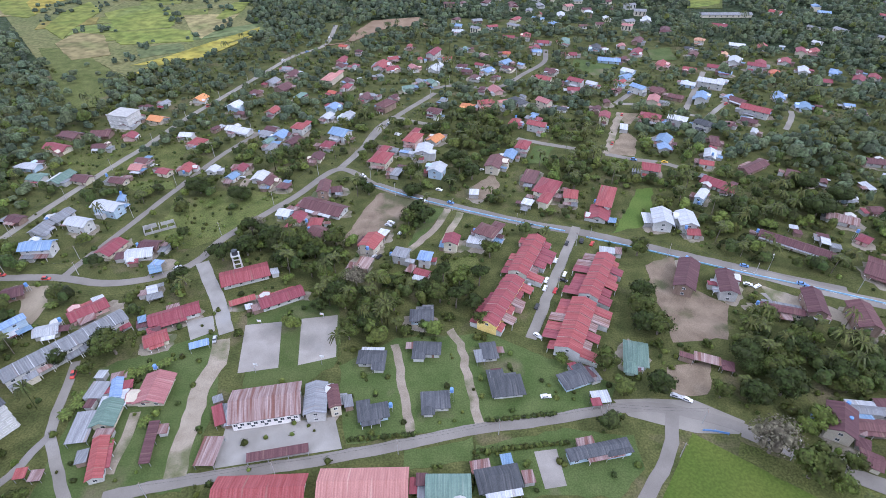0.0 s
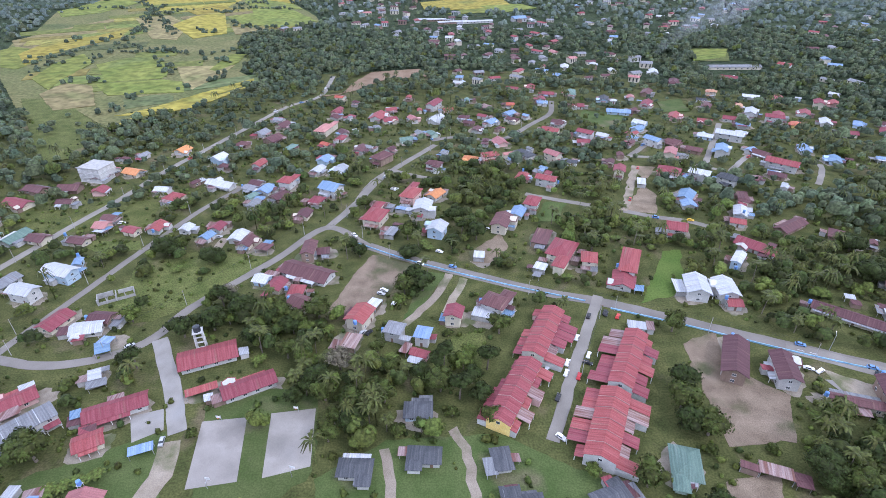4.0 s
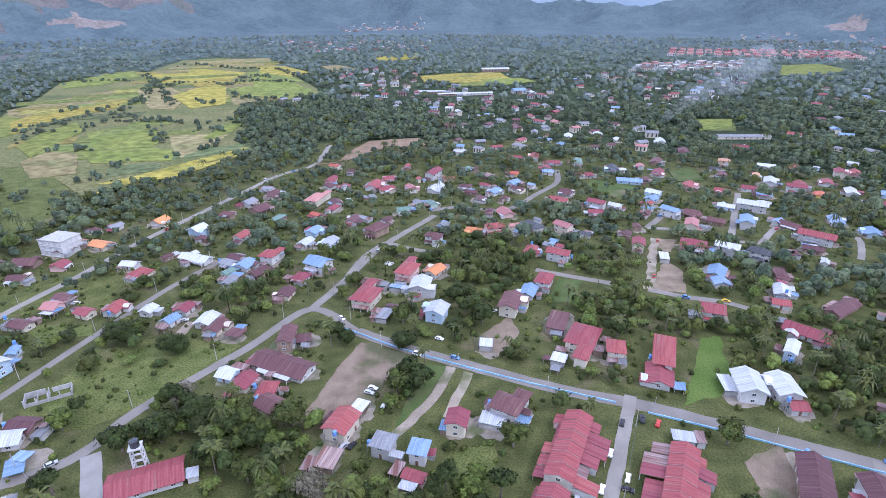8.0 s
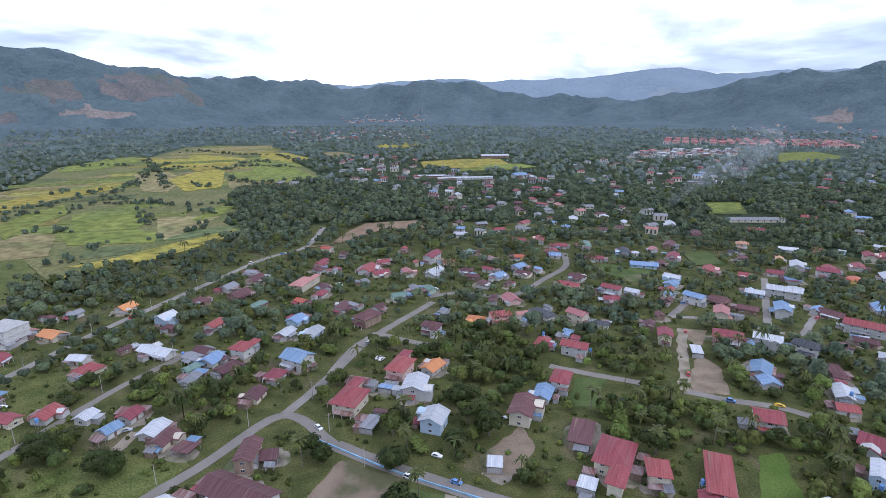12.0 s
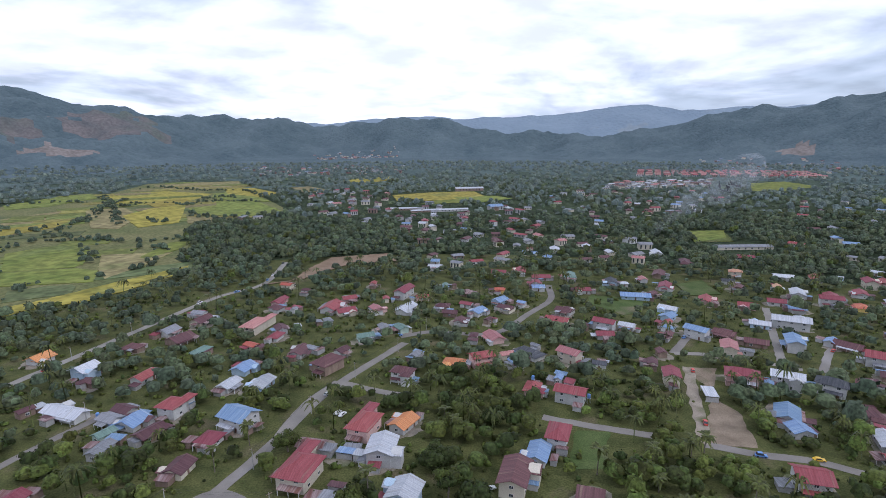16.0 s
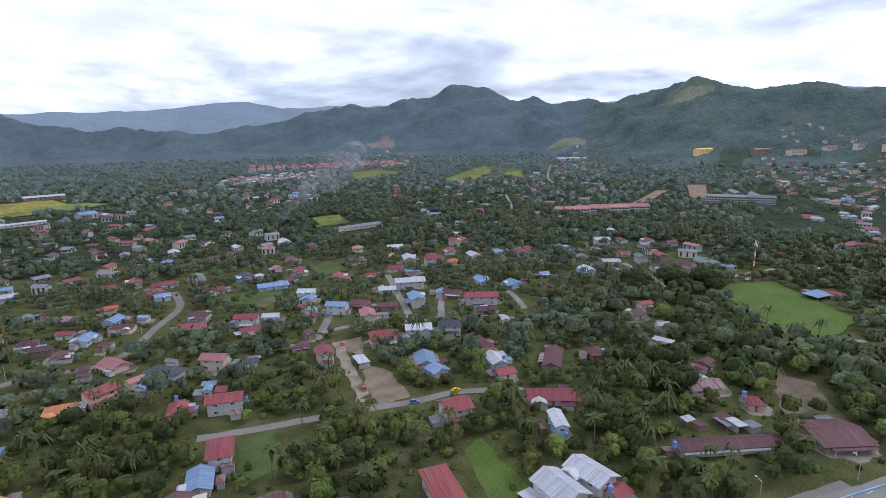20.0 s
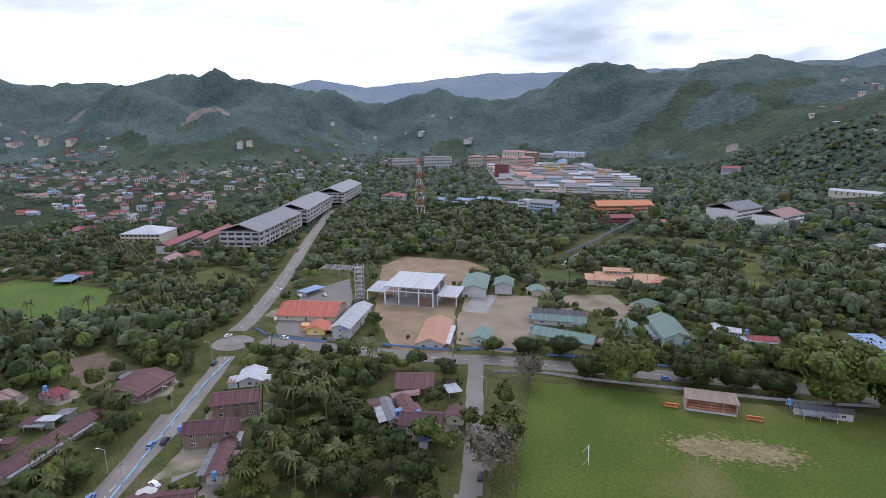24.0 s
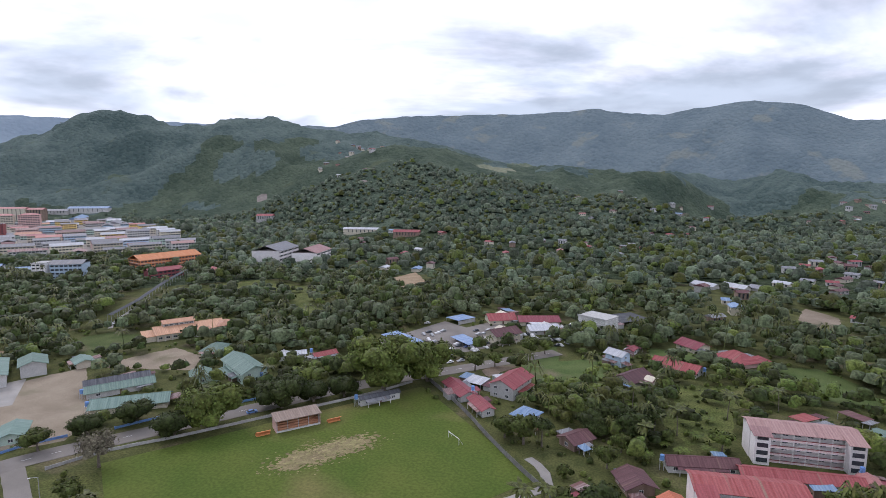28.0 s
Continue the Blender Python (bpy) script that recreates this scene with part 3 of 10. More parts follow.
def mark_box(grid, x, y, rot, lx, ly):
    c, s = math.cos(radians(rot)), math.sin(radians(rot))
    for u in np.arange(-lx / 2, lx / 2 + 1, 1.5):
        for w in np.arange(-ly / 2, ly / 2 + 1, 1.5):
            mark(grid, x + u * c - w * s, y + u * s + w * c, 0.5)


def mark_polygon(grid, pts):
    xs, ys = [p[0] for p in pts], [p[1] for p in pts]
    gx = X0 + (np.arange(NX) + 0.5) * CELL
    gy = Y0 + (np.arange(NY) + 0.5) * CELL
    i = np.where((gx > min(xs)) & (gx < max(xs)))[0]
    j = np.where((gy > min(ys)) & (gy < max(ys)))[0]
    if not len(i) or not len(j):
        return
    px, py = np.meshgrid(gx[i], gy[j], indexing="ij")
    inside = np.zeros(px.shape, bool)
    for (ax, ay), (bx, by) in zip(pts, pts[1:] + pts[:1]):
        if ay == by:
            continue
        inside ^= ((ay > py) != (by > py)) & (px < (bx - ax) * (py - ay) / (by - ay) + ax)
    grid[np.ix_(i, j)] |= inside


def smooth_line(pts, step=4.0):
    """A rounded line through the given places."""
    pts = [Vector((*p, 0)) for p in pts]
    full = [pts[0] * 2 - pts[1], *pts, pts[-1] * 2 - pts[-2]]
    out = []
    for k in range(1, len(full) - 2):
        p0, p1, p2, p3 = full[k - 1:k + 3]
        n = max(1, int((p2 - p1).length / step))
        for i in range(n):
            t = i / n
            out.append(0.5 * ((2 * p1) + (p2 - p0) * t + (2 * p0 - 5 * p1 + 4 * p2 - p3) * t * t + (3 * p1 - p0 - 3 * p2 + p3) * t ** 3))
    out.append(pts[-1])
    return out


def sides(line, half):
    left, right = [], []
    for i, p in enumerate(line):
        d = (line[min(i + 1, len(line) - 1)] - line[max(i - 1, 0)]).normalized()
        nrm = Vector((-d.y, d.x, 0))
        left.append(p + nrm * half)
        right.append(p - nrm * half)
    return left, right


FIELD = material("mixed_farmland", (0.1, 0.116, 0.04), (0.165, 0.155, 0.064), rough=0.95, scale=0.018, fine=0.25, grit=0.25, bump=0.6, gloss=0.15, per="", stain=(0.065, 0.09, 0.035), stain_at=0.56)
HEDGES = []
ROAD_KINDS = {
    "asphalt": (ASPHALT, 0.11, "worn grey asphalt road with rough edges"),
    "concrete": (CONC, 0.13, "pale concrete driveway with dark joints"),
    "track": (TRACK, 0.09, "pale gravel track through grass"),
}
ROADS = []


def road(kind, width, *pts):
    mat, z, label = ROAD_KINDS[kind]
    z += 0.012 * (len(ROADS) % 7)
    line = smooth_line(pts)
    jag = random.Random(len(ROADS))
    left, right = sides(line, width / 2)
    b = Build()
    s = len(b.v)
    for p, q in zip(left, right):
        h = land_at(p.x, p.y) + z
        e = jag.uniform(-0.25, 0.25) * (2.2 if kind == "track" else 1)
        d = (p - q).normalized() * e
        b.v.extend([(p.x + d.x, p.y + d.y, h), (q.x + d.x, q.y + d.y, h), (p.x + d.x * 2, p.y + d.y * 2, h - 0.2), (q.x, q.y, h - 0.2)])
    for i in range(len(line) - 1):
        a, c = s + 4 * i, s + 4 * i + 4
        b.f.extend([(a, a + 1, c + 1, c), (a + 2, a, c, c + 2), (a + 1, a + 3, c + 3, c + 1)])
        b.k.extend([0, 0, 0])
    for p in line:
        mark(TAKEN, p.x, p.y, width / 2 + 1.0)
    ob = tagged(new("road", b.mesh("road", mat)), label, "road", kind="structure")
    ROADS.append((kind, width, line))
    return ob


AREA_KINDS = {
    "pitch": (PITCH, "bright green mown football pitch", "pitch"),
    "lawn": (LAWN, "short green lawn with worn patches", "lawn"),
    "meadow": (MEADOW, "rough green meadow with scrub", "meadow"),
    "grassy": (MEADOW, "rough grassy plot", "meadow"),
    "green": (FRESH, "bright green mown playing field", "lawn"),
    "court": (COURT, "weathered pale concrete sports court", "court"),
    "concrete": (CONC, "stained concrete yard", "yard"),
    "asphalt": (ASPHALT, "grey asphalt forecourt", "yard"),
    "track": (TRACK, "pale gravel yard", "yard"),
    "dirt": (DIRT, "bare brown cleared earth", "earth"),
    "clay": (CLAY, "bare orange clay ground", "earth"),
    "sand": (SAND, "pale sandy lot", "earth"),
    "field": (FIELD, "mixed green and stubble farmland", "field"),
    "paddy0": (PADDY[0], "ripe yellow paddy field", "field"),
    "paddy1": (PADDY[1], "yellow-green paddy field", "field"),
    "paddy2": (PADDY[2], "pale stubble paddy field", "field"),
}
AREAS = []


def area(kind, *pts):
    mat, label, cat = AREA_KINDS[kind]
    hard = kind in ("court", "concrete", "asphalt", "pitch")
    z = (0.10 if kind == "court" else 0.04) + 0.0013 * len(AREAS)
    rnd = random.Random(len(AREAS) + 50)
    ring = []
    for (ax, ay), (bx, by) in zip(pts, pts[1:] + pts[:1]):
        n = 1 if hard else max(2, int(math.hypot(bx - ax, by - ay) / 3.5))
        w = 0 if hard else min(0.8, math.hypot(bx - ax, by - ay) * 0.04)
        for i in range(n):
            ring.append((ax + (bx - ax) * i / n + rnd.uniform(-w, w), ay + (by - ay) * i / n + rnd.uniform(-w, w)))
    turn = sum(a[0] * b[1] - b[0] * a[1] for a, b in zip(ring, ring[1:] + ring[:1]))
    if turn < 0:
        ring.reverse()
    bm = bmesh.new()
    vs = [bm.verts.new((x, y, z)) for x, y in ring]
    low = [bm.verts.new((x, y, -0.3)) for x, y in ring]
    edges = [bm.edges.new((a, b)) for a, b in zip(vs, vs[1:] + vs[:1])]
    bmesh.ops.triangle_fill(bm, edges=edges, use_beauty=True, normal=(0, 0, 1))
    for i in range(len(vs)):
        j = (i + 1) % len(vs)
        bm.faces.new((low[i], low[j], vs[j], vs[i]))
    far = math.hypot(ring[0][0], ring[0][1] - 170) > 400
    if far:
        for v in bm.verts:
            v.co.z += land_at(v.co.x, v.co.y) + (0.25 + 0.006 * len(AREAS) if len(ring) < 160 else 0.2)
    me = bpy.data.meshes.new(cat)
    bm.to_mesh(me)
    bm.free()
    me.materials.append(mat)
    mark_polygon(MOWN if kind == "lawn" else OPEN if kind in ("meadow", "grassy") else TAKEN, list(pts))
    ob = tagged(new({"field": "paddy_field", "earth": "bare_earth", "court": "sports_court", "pitch": "football_pitch", "yard": "pavement"}.get(cat, cat), me), label, cat, kind="structure")
    AREAS.append(ob)
    return ob


road("asphalt", 6.5, (-42.2, 297.9), (-15.0, 282.9), (15.3, 268.9), (46.9, 255.2), (77.0, 245.6), (102.2, 235.0), (123.3, 225.9), (148.3, 215.0), (172.0, 205.1), (194.6, 196.2))
road("asphalt", 7.5, (146.7, 214.3), (158.4, 209.1), (185.2, 195.9), (216.3, 183.1), (239.4, 174.4))
road("asphalt", 9.0, (269.8, 167.4), (293.7, 155.3), (370.2, 126.1), (507.5, 78.7), (647.0, 26.8))
road("asphalt", 4.8, (-238.7, 209.4), (-221.2, 208.4), (-192.9, 208.3), (-165.3, 203.8), (-142.4, 208.9), (-127.1, 221.5), (-119.1, 242.5), (-90.7, 283.4), (-68.5, 318.5), (-42.2, 297.9))
road("asphalt", 4.8, (-68.5, 318.5), (-56.9, 347.0), (-40.6, 394.4), (-6.3, 452.1))
road("asphalt", 4.8, (-9.5, 461.9), (12.0, 469.6), (46.6, 463.9), (77.6, 502.0), (98.8, 531.6), (106.3, 569.8))
road("asphalt", 4.8, (-245.7, 227.9), (-241.9, 240.5), (-236.6, 262.6), (-228.9, 290.9), (-220.1, 323.4), (-209.9, 356.9), (-200.0, 400.9), (-186.5, 441.1), (-170.8, 487.7), (-148.7, 551.3), (-123.9, 588.1), (-123.6, 663.6))
road("asphalt", 4.0, (-190.0, 208.3), (-186.4, 222.8), (-176.6, 256.5), (-167.9, 287.1), (-150.9, 343.3), (-129.8, 384.8))
road("asphalt", 4.6, (-113.7, 94.5), (-94.9, 99.2), (-75.0, 102.8), (-44.8, 108.0), (-13.3, 114.6), (11.5, 120.4), (37.1, 124.0), (68.3, 129.7), (87.6, 128.9), (106.5, 122.5), (113.3, 118.8))
road("asphalt", 4.8, (87.1, 127.6), (80.5, 110.9), (65.9, 92.3))
road("asphalt", 6.5, (110.3, 119.8), (135.0, 105.0), (163.0, 90.1), (185.4, 77.4))
road("asphalt", 4.8, (74.9, 251.1), (64.1, 226.3), (50.4, 195.3), (38.4, 165.8))
road("concrete", 6.5, (-124.3, 220.1), (-107.2, 192.0), (-95.7, 169.8))
road("track", 7.4, (-96.8, 166.0), (-94.7, 152.0), (-96.3, 139.0), (-94.5, 122.0), (-93.9, 110.0), (-92.5, 101.6))
road("track", 3.5, (-20.7, 162.8), (-15.5, 135.9), (-11.3, 115.8))
road("track", 3.5, (2.6, 171.1), (7.4, 162.7), (10.2, 141.3), (13.7, 121.6))
road("asphalt", 3.8, (-153.9, 153.8), (-150.7, 142.0), (-147.9, 128.5), (-143.6, 117.0), (-139.4, 111.7), (-132.9, 103.0), (-126.7, 94.9), (-118.0, 84.0))
road("asphalt", 3.2, (-144.5, 118.5), (-147.2, 111.7), (-149.5, 102.0), (-156.0, 94.0))
road("track", 4.0, (-116.0, 102.9), (-116.4, 120.9), (-117.6, 128.4))
road("asphalt", 10.0, (252.7, 157.0), (236.8, 139.2), (217.9, 115.5), (203.0, 97.2), (192.2, 81.7), (185.5, 68.9), (161.5, 37.6), (127.7, -6.9), (111.5, -26.9), (76.2, -60.8), (52.3, -84.8), (30.8, -106.2))
road("asphalt", 4.0, (142.0, 427.9), (160.7, 424.9), (175.1, 418.6), (197.7, 402.8))
road("asphalt", 4.5, (112.3, 339.2), (129.5, 331.1), (147.6, 325.6), (159.6, 317.4))
road("asphalt", 4.5, (54.1, 363.4), (69.9, 356.2), (95.0, 346.2))
road("asphalt", 4.5, (142.0, 427.9), (159.9, 449.4), (175.2, 464.1))
road("asphalt", 4.5, (192.8, 411.4), (209.1, 441.3), (242.6, 502.5))
road("asphalt", 4.0, (205.8, 398.9), (227.0, 422.8), (242.5, 435.8))
road("asphalt", 4.0, (255.7, 376.6), (271.3, 398.6), (277.5, 411.6))
road("track", 5.0, (112.3, 339.2), (121.0, 359.3), (131.9, 387.8), (141.3, 409.4))
road("asphalt", 4.5, (-38.1, 403.0), (-16.8, 391.2), (3.2, 384.2))
road("asphalt", 4.5, (-38.1, 403.0), (-49.0, 381.0), (-55.2, 354.3))
road("track", 4.0, (-18.2, 229.6), (-3.9, 251.5), (3.2, 270.0))
road("track", 4.0, (0.5, 238.4), (10.4, 266.1))
road("asphalt", 4.8, (406.5, 396.2), (384.8, 366.0), (367.2, 339.4))
road("asphalt", 4.0, (367.2, 339.4), (327.7, 352.0))
road("concrete", 4.0, (392.2, 328.9), (425.9, 318.1), (472.7, 304.5))
road("concrete", 4.0, (352.2, 283.7), (330.7, 254.5), (322.1, 239.7), (341.8, 221.0))
road("asphalt", 4.0, (1532.5, 1319.2), (1078.7, 988.3), (931.1, 860.8))
road("concrete", 3.0, (548.6, 645.8), (607.0, 693.3), (710.2, 796.1))
road("track", 5.0, (-124.8, 306.5), (-127.2, 287.2))
road("concrete", 2.5, (356.6, -136.7), (323.9, -81.7), (308.0, -61.4))
road("concrete", 3.2, (62.0, 82.0), (45.2, 60.6), (33.7, 48.0), (23.4, 37.6), (17.0, 30.0), (19.0, 22.5), (26.0, 15.0))
area("lawn", (-143.0, 150.0), (-100.0, 171.0), (-88.0, 132.0), (-88.0, 97.0), (-137.0, 92.0))
area("grassy", (-28.5, -57.0), (-48.0, -59.3), (-44.0, -24.0), (-27.0, -12.0), (-19.0, -30.0))
area("lawn", (45.8, -77.4), (11.2, -102.3), (2.6, -70.4), (29.3, -53.9))
area("lawn", (-76.3, -117.6), (-97.7, -122.0), (-112.0, -98.0), (-97.6, -68.9), (-80.0, -88.0))
area("lawn", (303.0, -34.1), (300.4, -55.6), (269.1, -34.8), (259.7, -5.8))
area("grassy", (284.6, -140.1), (260.3, -195.9), (192.7, -137.5), (225.5, -92.2))
area("grassy", (383.6, 207.8), (413.1, 165.4), (360.0, 143.7), (336.4, 175.8))
area("dirt", (265.5, 242.1), (267.7, 225.3), (244.3, 210.3), (228.6, 224.8))
area("court", (32.2, 111.1), (40.4, 112.2), (41.6, 98.3), (34.1, 97.1))
area("asphalt", (66.0, 133.5), (80.0, 134.0), (98.0, 133.0), (113.0, 123.5), (108.5, 118.0), (93.0, 118.5), (81.6, 122.0), (70.0, 126.0))
area("pitch", (161.5, 65.2), (83.9, -34.6), (21.0, 27.0), (91.5, 118.5))
area("meadow", (367.2, -180.8), (322.8, -240.2), (224.0, -205.7), (234.2, -121.0), (277.1, -61.1))
area("meadow", (169.6, 80.9), (157.6, 69.1), (104.3, 109.0), (107.2, 115.2))
area("green", (386.2, 322.0), (430.6, 292.0), (377.6, 231.0), (333.0, 233.0), (318.5, 243.0), (352.0, 282.0))
area("court", (-88.9, 174.8), (-73.0, 176.8), (-68.3, 150.0), (-84.3, 147.2))
area("court", (-64.5, 178.6), (-48.4, 181.0), (-45.3, 155.8), (-60.4, 151.3))
area("concrete", (-80.0, 105.0), (-81.0, 121.0), (-41.2, 126.0), (-36.5, 112.6))
area("concrete", (-116.5, 177.3), (-105.6, 181.0), (-101.5, 171.3), (-110.4, 165.6))
area("meadow", (-159.1, 224.2), (-165.7, 251.6), (-153.7, 274.2), (-142.5, 291.8), (-121.3, 291.8), (-92.9, 286.2), (-107.2, 258.7), (-121.8, 241.7), (-133.8, 232.6))
area("dirt", (-54.4, 238.5), (-45.9, 270.1), (-38.6, 289.4), (-16.9, 279.1), (-25.1, 258.6), (-31.6, 236.9))
area("lawn", (-11.7, 274.1), (0.8, 270.0), (-11.3, 238.5), (-18.4, 232.5))
area("meadow", (-5.2, 202.1), (2.4, 221.3), (18.9, 226.7), (14.8, 201.7))
area("green", (93.7, 244.7), (120.6, 291.5), (131.0, 293.9), (121.7, 266.0), (111.2, 251.4))
area("dirt", (14.2, 291.6), (32.4, 311.7), (36.1, 296.4), (26.4, 280.4), (14.9, 280.4))
area("dirt", (102.8, 216.6), (121.9, 225.9), (115.5, 203.3), (133.6, 187.0), (123.4, 165.5), (99.4, 163.9))
area("dirt", (92.3, 149.7), (112.1, 152.7), (104.2, 135.4), (89.8, 135.5))
area("concrete", (163.0, 194.7), (169.3, 185.8), (155.2, 187.4), (151.9, 195.3))
area("track", (154.1, 201.3), (177.7, 187.2), (193.9, 174.1), (193.3, 169.6), (155.5, 186.8))
area("meadow", (-271.0, 340.0), (-222.0, 361.5), (-181.8, 352.2), (-173.2, 319.2), (-240.4, 312.2))
area("meadow", (-163.1, 283.8), (-108.8, 286.8), (-94.2, 283.4), (-119.1, 242.5), (-156.4, 242.7))
area("lawn", (-14.0, 103.6), (10.0, 107.5), (11.0, 117.0), (-14.0, 111.6))
area("sand", (-207.5, 202.0), (-193.6, 202.2), (-185.4, 188.5), (-186.0, 175.5), (-194.1, 181.0))
area("lawn", (-89.2, 180.5), (-65.5, 191.8), (-48.8, 187.9), (-43.7, 153.3), (-57.2, 138.8), (-79.7, 138.9))
area("lawn", (-43.2, 150.3), (-20.9, 166.1), (18.9, 169.3), (69.1, 141.1), (64.1, 130.2), (-9.3, 118.1), (-35.7, 113.6))
area("lawn", (11.2, 113.4), (45.0, 120.3), (69.4, 117.8), (69.5, 104.4), (59.0, 94.3), (10.2, 94.5))
area("dirt", (139.3, 409.7), (155.0, 407.2), (132.5, 371.7), (113.0, 341.9), (118.2, 338.3), (132.0, 334.7), (140.2, 363.1), (137.6, 370.9))
area("lawn", (65.5, 352.4), (79.1, 350.2), (68.4, 325.9), (54.3, 325.8))
area("clay", (266.5, 97.1), (363.9, 58.7), (383.4, 32.8), (349.6, -4.8), (321.2, -7.0), (300.1, 28.4), (195.2, 84.1), (216.7, 103.9))
area("sand", (235.1, 62.0), (270.4, 38.7), (255.3, -3.3), (195.3, 40.5), (188.3, 58.2), (207.9, 75.4))
area("sand", (255.3, -3.3), (236.4, -42.7), (210.2, -36.6), (199.9, -17.2), (217.9, -12.0))
area("lawn", (306.3, -40.4), (293.5, -67.3), (257.2, -39.1), (275.9, -18.3))
area("asphalt", (269.4, 149.0), (324.2, 121.7), (339.1, 90.2), (293.2, 101.2), (236.5, 126.0), (257.9, 149.9))
area("concrete", (248.2, 50.9), (271.9, 32.3), (266.6, 18.0), (240.1, 41.8))
area("clay", (210.5, -286.2), (201.1, -322.6), (165.6, -268.0), (159.3, -245.4), (180.9, -240.8))
area("asphalt", (133.9, -92.7), (111.2, -149.5), (92.9, -138.6), (76.6, -166.8), (56.4, -115.7), (100.3, -66.5))
area("lawn", (50.8, -85.2), (32.8, -117.9), (26.9, -84.0), (44.7, -80.3))
area("dirt", (63.3, -65.3), (51.4, -84.6), (46.9, -77.9), (58.2, -54.2))
area("lawn", (41.7, -65.7), (6.5, -105.5), (2.0, -85.1), (15.4, -66.6), (33.9, -57.6))
area("lawn", (-17.4, -131.6), (-46.5, -127.3), (-43.0, -112.9), (-17.8, -113.9))
area("lawn", (-75.6, -118.0), (-112.6, -84.5), (-105.8, -65.9), (-80.1, -107.8))
area("meadow", (-25.5, -73.1), (-59.2, -84.7), (-52.4, -55.4), (-26.0, -38.4))
area("sand", (-109.4, -213.8), (-131.2, -272.4), (-145.3, -247.4), (-130.6, -193.3), (-113.3, -196.1))
area("meadow", (925.2, 1169.2), (1259.6, 1339.0), (1197.5, 1151.3), (1001.0, 995.0), (799.7, 1009.6))
area("lawn", (131.1, 541.8), (166.4, 527.2), (154.9, 500.6), (139.5, 493.1), (123.8, 519.1))
area("lawn", (207.5, 564.1), (234.9, 574.4), (228.8, 534.7), (204.3, 534.1))
area("meadow", (322.6, 767.7), (373.4, 779.9), (355.7, 733.9), (318.6, 733.2))
area("clay", (-124.7, 583.8), (-104.1, 591.2), (-95.8, 638.8), (-82.8, 681.2), (-26.8, 697.0), (-18.3, 662.1), (-64.7, 647.5), (-94.6, 600.9))
area("meadow", (-420.1, 578.5), (-380.4, 578.5), (-313.0, 510.7), (-274.6, 427.7), (-299.1, 414.3))
area("grassy", (-220.2, 307.1), (-200.9, 303.7), (-172.9, 303.6), (-167.1, 293.7), (-191.3, 292.1))
area("clay", (721.5, 572.5), (935.4, 638.9), (948.7, 624.3), (859.9, 593.7), (727.0, 566.7))
area("clay", (1069.3, 645.0), (1093.0, 618.4), (885.8, 528.3), (868.0, 547.4))
FARMLAND = [(-385, 524), (-554, 728), (-608, 848), (-608, 880), (-715, 1130), (-711, 1298), (-680, 1331), (-636, 1299), (-669, 1558), (-469, 1628), (-366, 1371), (-224, 1076), (-204, 1009), (-249, 950), (-299, 907), (-272, 780), (-242, 746), (-237, 686), (-195, 637), (-237, 557), (-270, 522), (-286, 489), (-342, 540)]
area("field", *FARMLAND)
area("paddy0", (-287, 490), (-271, 525), (-237, 548), (-217, 594), (-205, 641), (-204, 621), (-243, 571), (-276, 540))
area("paddy0", (-299, 524), (-276, 548), (-243, 604), (-210, 655), (-206, 636), (-234, 584), (-266, 531))
area("paddy1", (-421, 720), (-399, 755), (-367, 758), (-324, 708), (-313, 655), (-368, 640))
area("paddy1", (-374, 631), (-310, 650), (-285, 641), (-266, 601), (-340, 589))
area("paddy2", (-318, 708), (-285, 712), (-251, 715), (-254, 655), (-262, 610), (-287, 645))
area("paddy1", (-274, 694), (-276, 773), (-255, 773), (-252, 727), (-264, 686))
area("paddy2", (-622, 866), (-609, 914), (-604, 957), (-574, 1051), (-547, 1072), (-509, 993), (-533, 915), (-575, 867), (-577, 808))
area("paddy1", (-542, 713), (-596, 777), (-589, 823), (-555, 808), (-502, 728), (-505, 698))
area("paddy0", (-554, 778), (-562, 849), (-521, 895), (-494, 958), (-475, 886), (-499, 824), (-515, 764), (-504, 713))
area("paddy1", (-715, 1130), (-705, 1287), (-674, 1320), (-617, 1238), (-628, 1116), (-670, 1070))
area("paddy0", (-622, 1257), (-606, 1332), (-546, 1368), (-420, 1302), (-417, 1151), (-504, 1118), (-577, 1183))
area("paddy2", (-531, 1051), (-489, 1087), (-415, 988), (-385, 868), (-425, 877))
area("paddy0", (-442, 988), (-438, 1074), (-400, 1119), (-328, 917), (-365, 878))
area("paddy1", (-381, 1074), (-303, 1144), (-230, 1062), (-220, 997), (-253, 967), (-330, 995))
area("paddy2", (-635, 1513), (-549, 1593), (-463, 1611), (-400, 1421), (-538, 1381))
area("paddy1", (-420, 1302), (-372, 1348), (-262, 1153), (-310, 1169), (-381, 1204))
area("paddy0", (-487, 1150), (-441, 1212), (-391, 1151), (-439, 1088))
area("paddy2", (-340, 972), (-278, 961), (-273, 918), (-312, 907))
area("paddy1", (-458, 654), (-476, 728), (-469, 779), (-430, 729), (-423, 654), (-412, 609))
area("paddy2", (-411, 593), (-410, 635), (-374, 624), (-334, 556), (-347, 548), (-365, 540))
area("paddy0", (-206, 1633), (-72, 1767), (-55, 1654), (-133, 1508))
area("paddy2", (2, 1267), (107, 1311), (126, 1249), (18, 1157))
area("paddy1", (102, 1249), (164, 1194), (80, 1110), (7, 1094))
area("paddy1", (816, 1443), (926, 1485), (912, 1346), (767, 1259), (764, 1344))
area("paddy1", (328, 782), (371, 801), (351, 751), (311, 734))
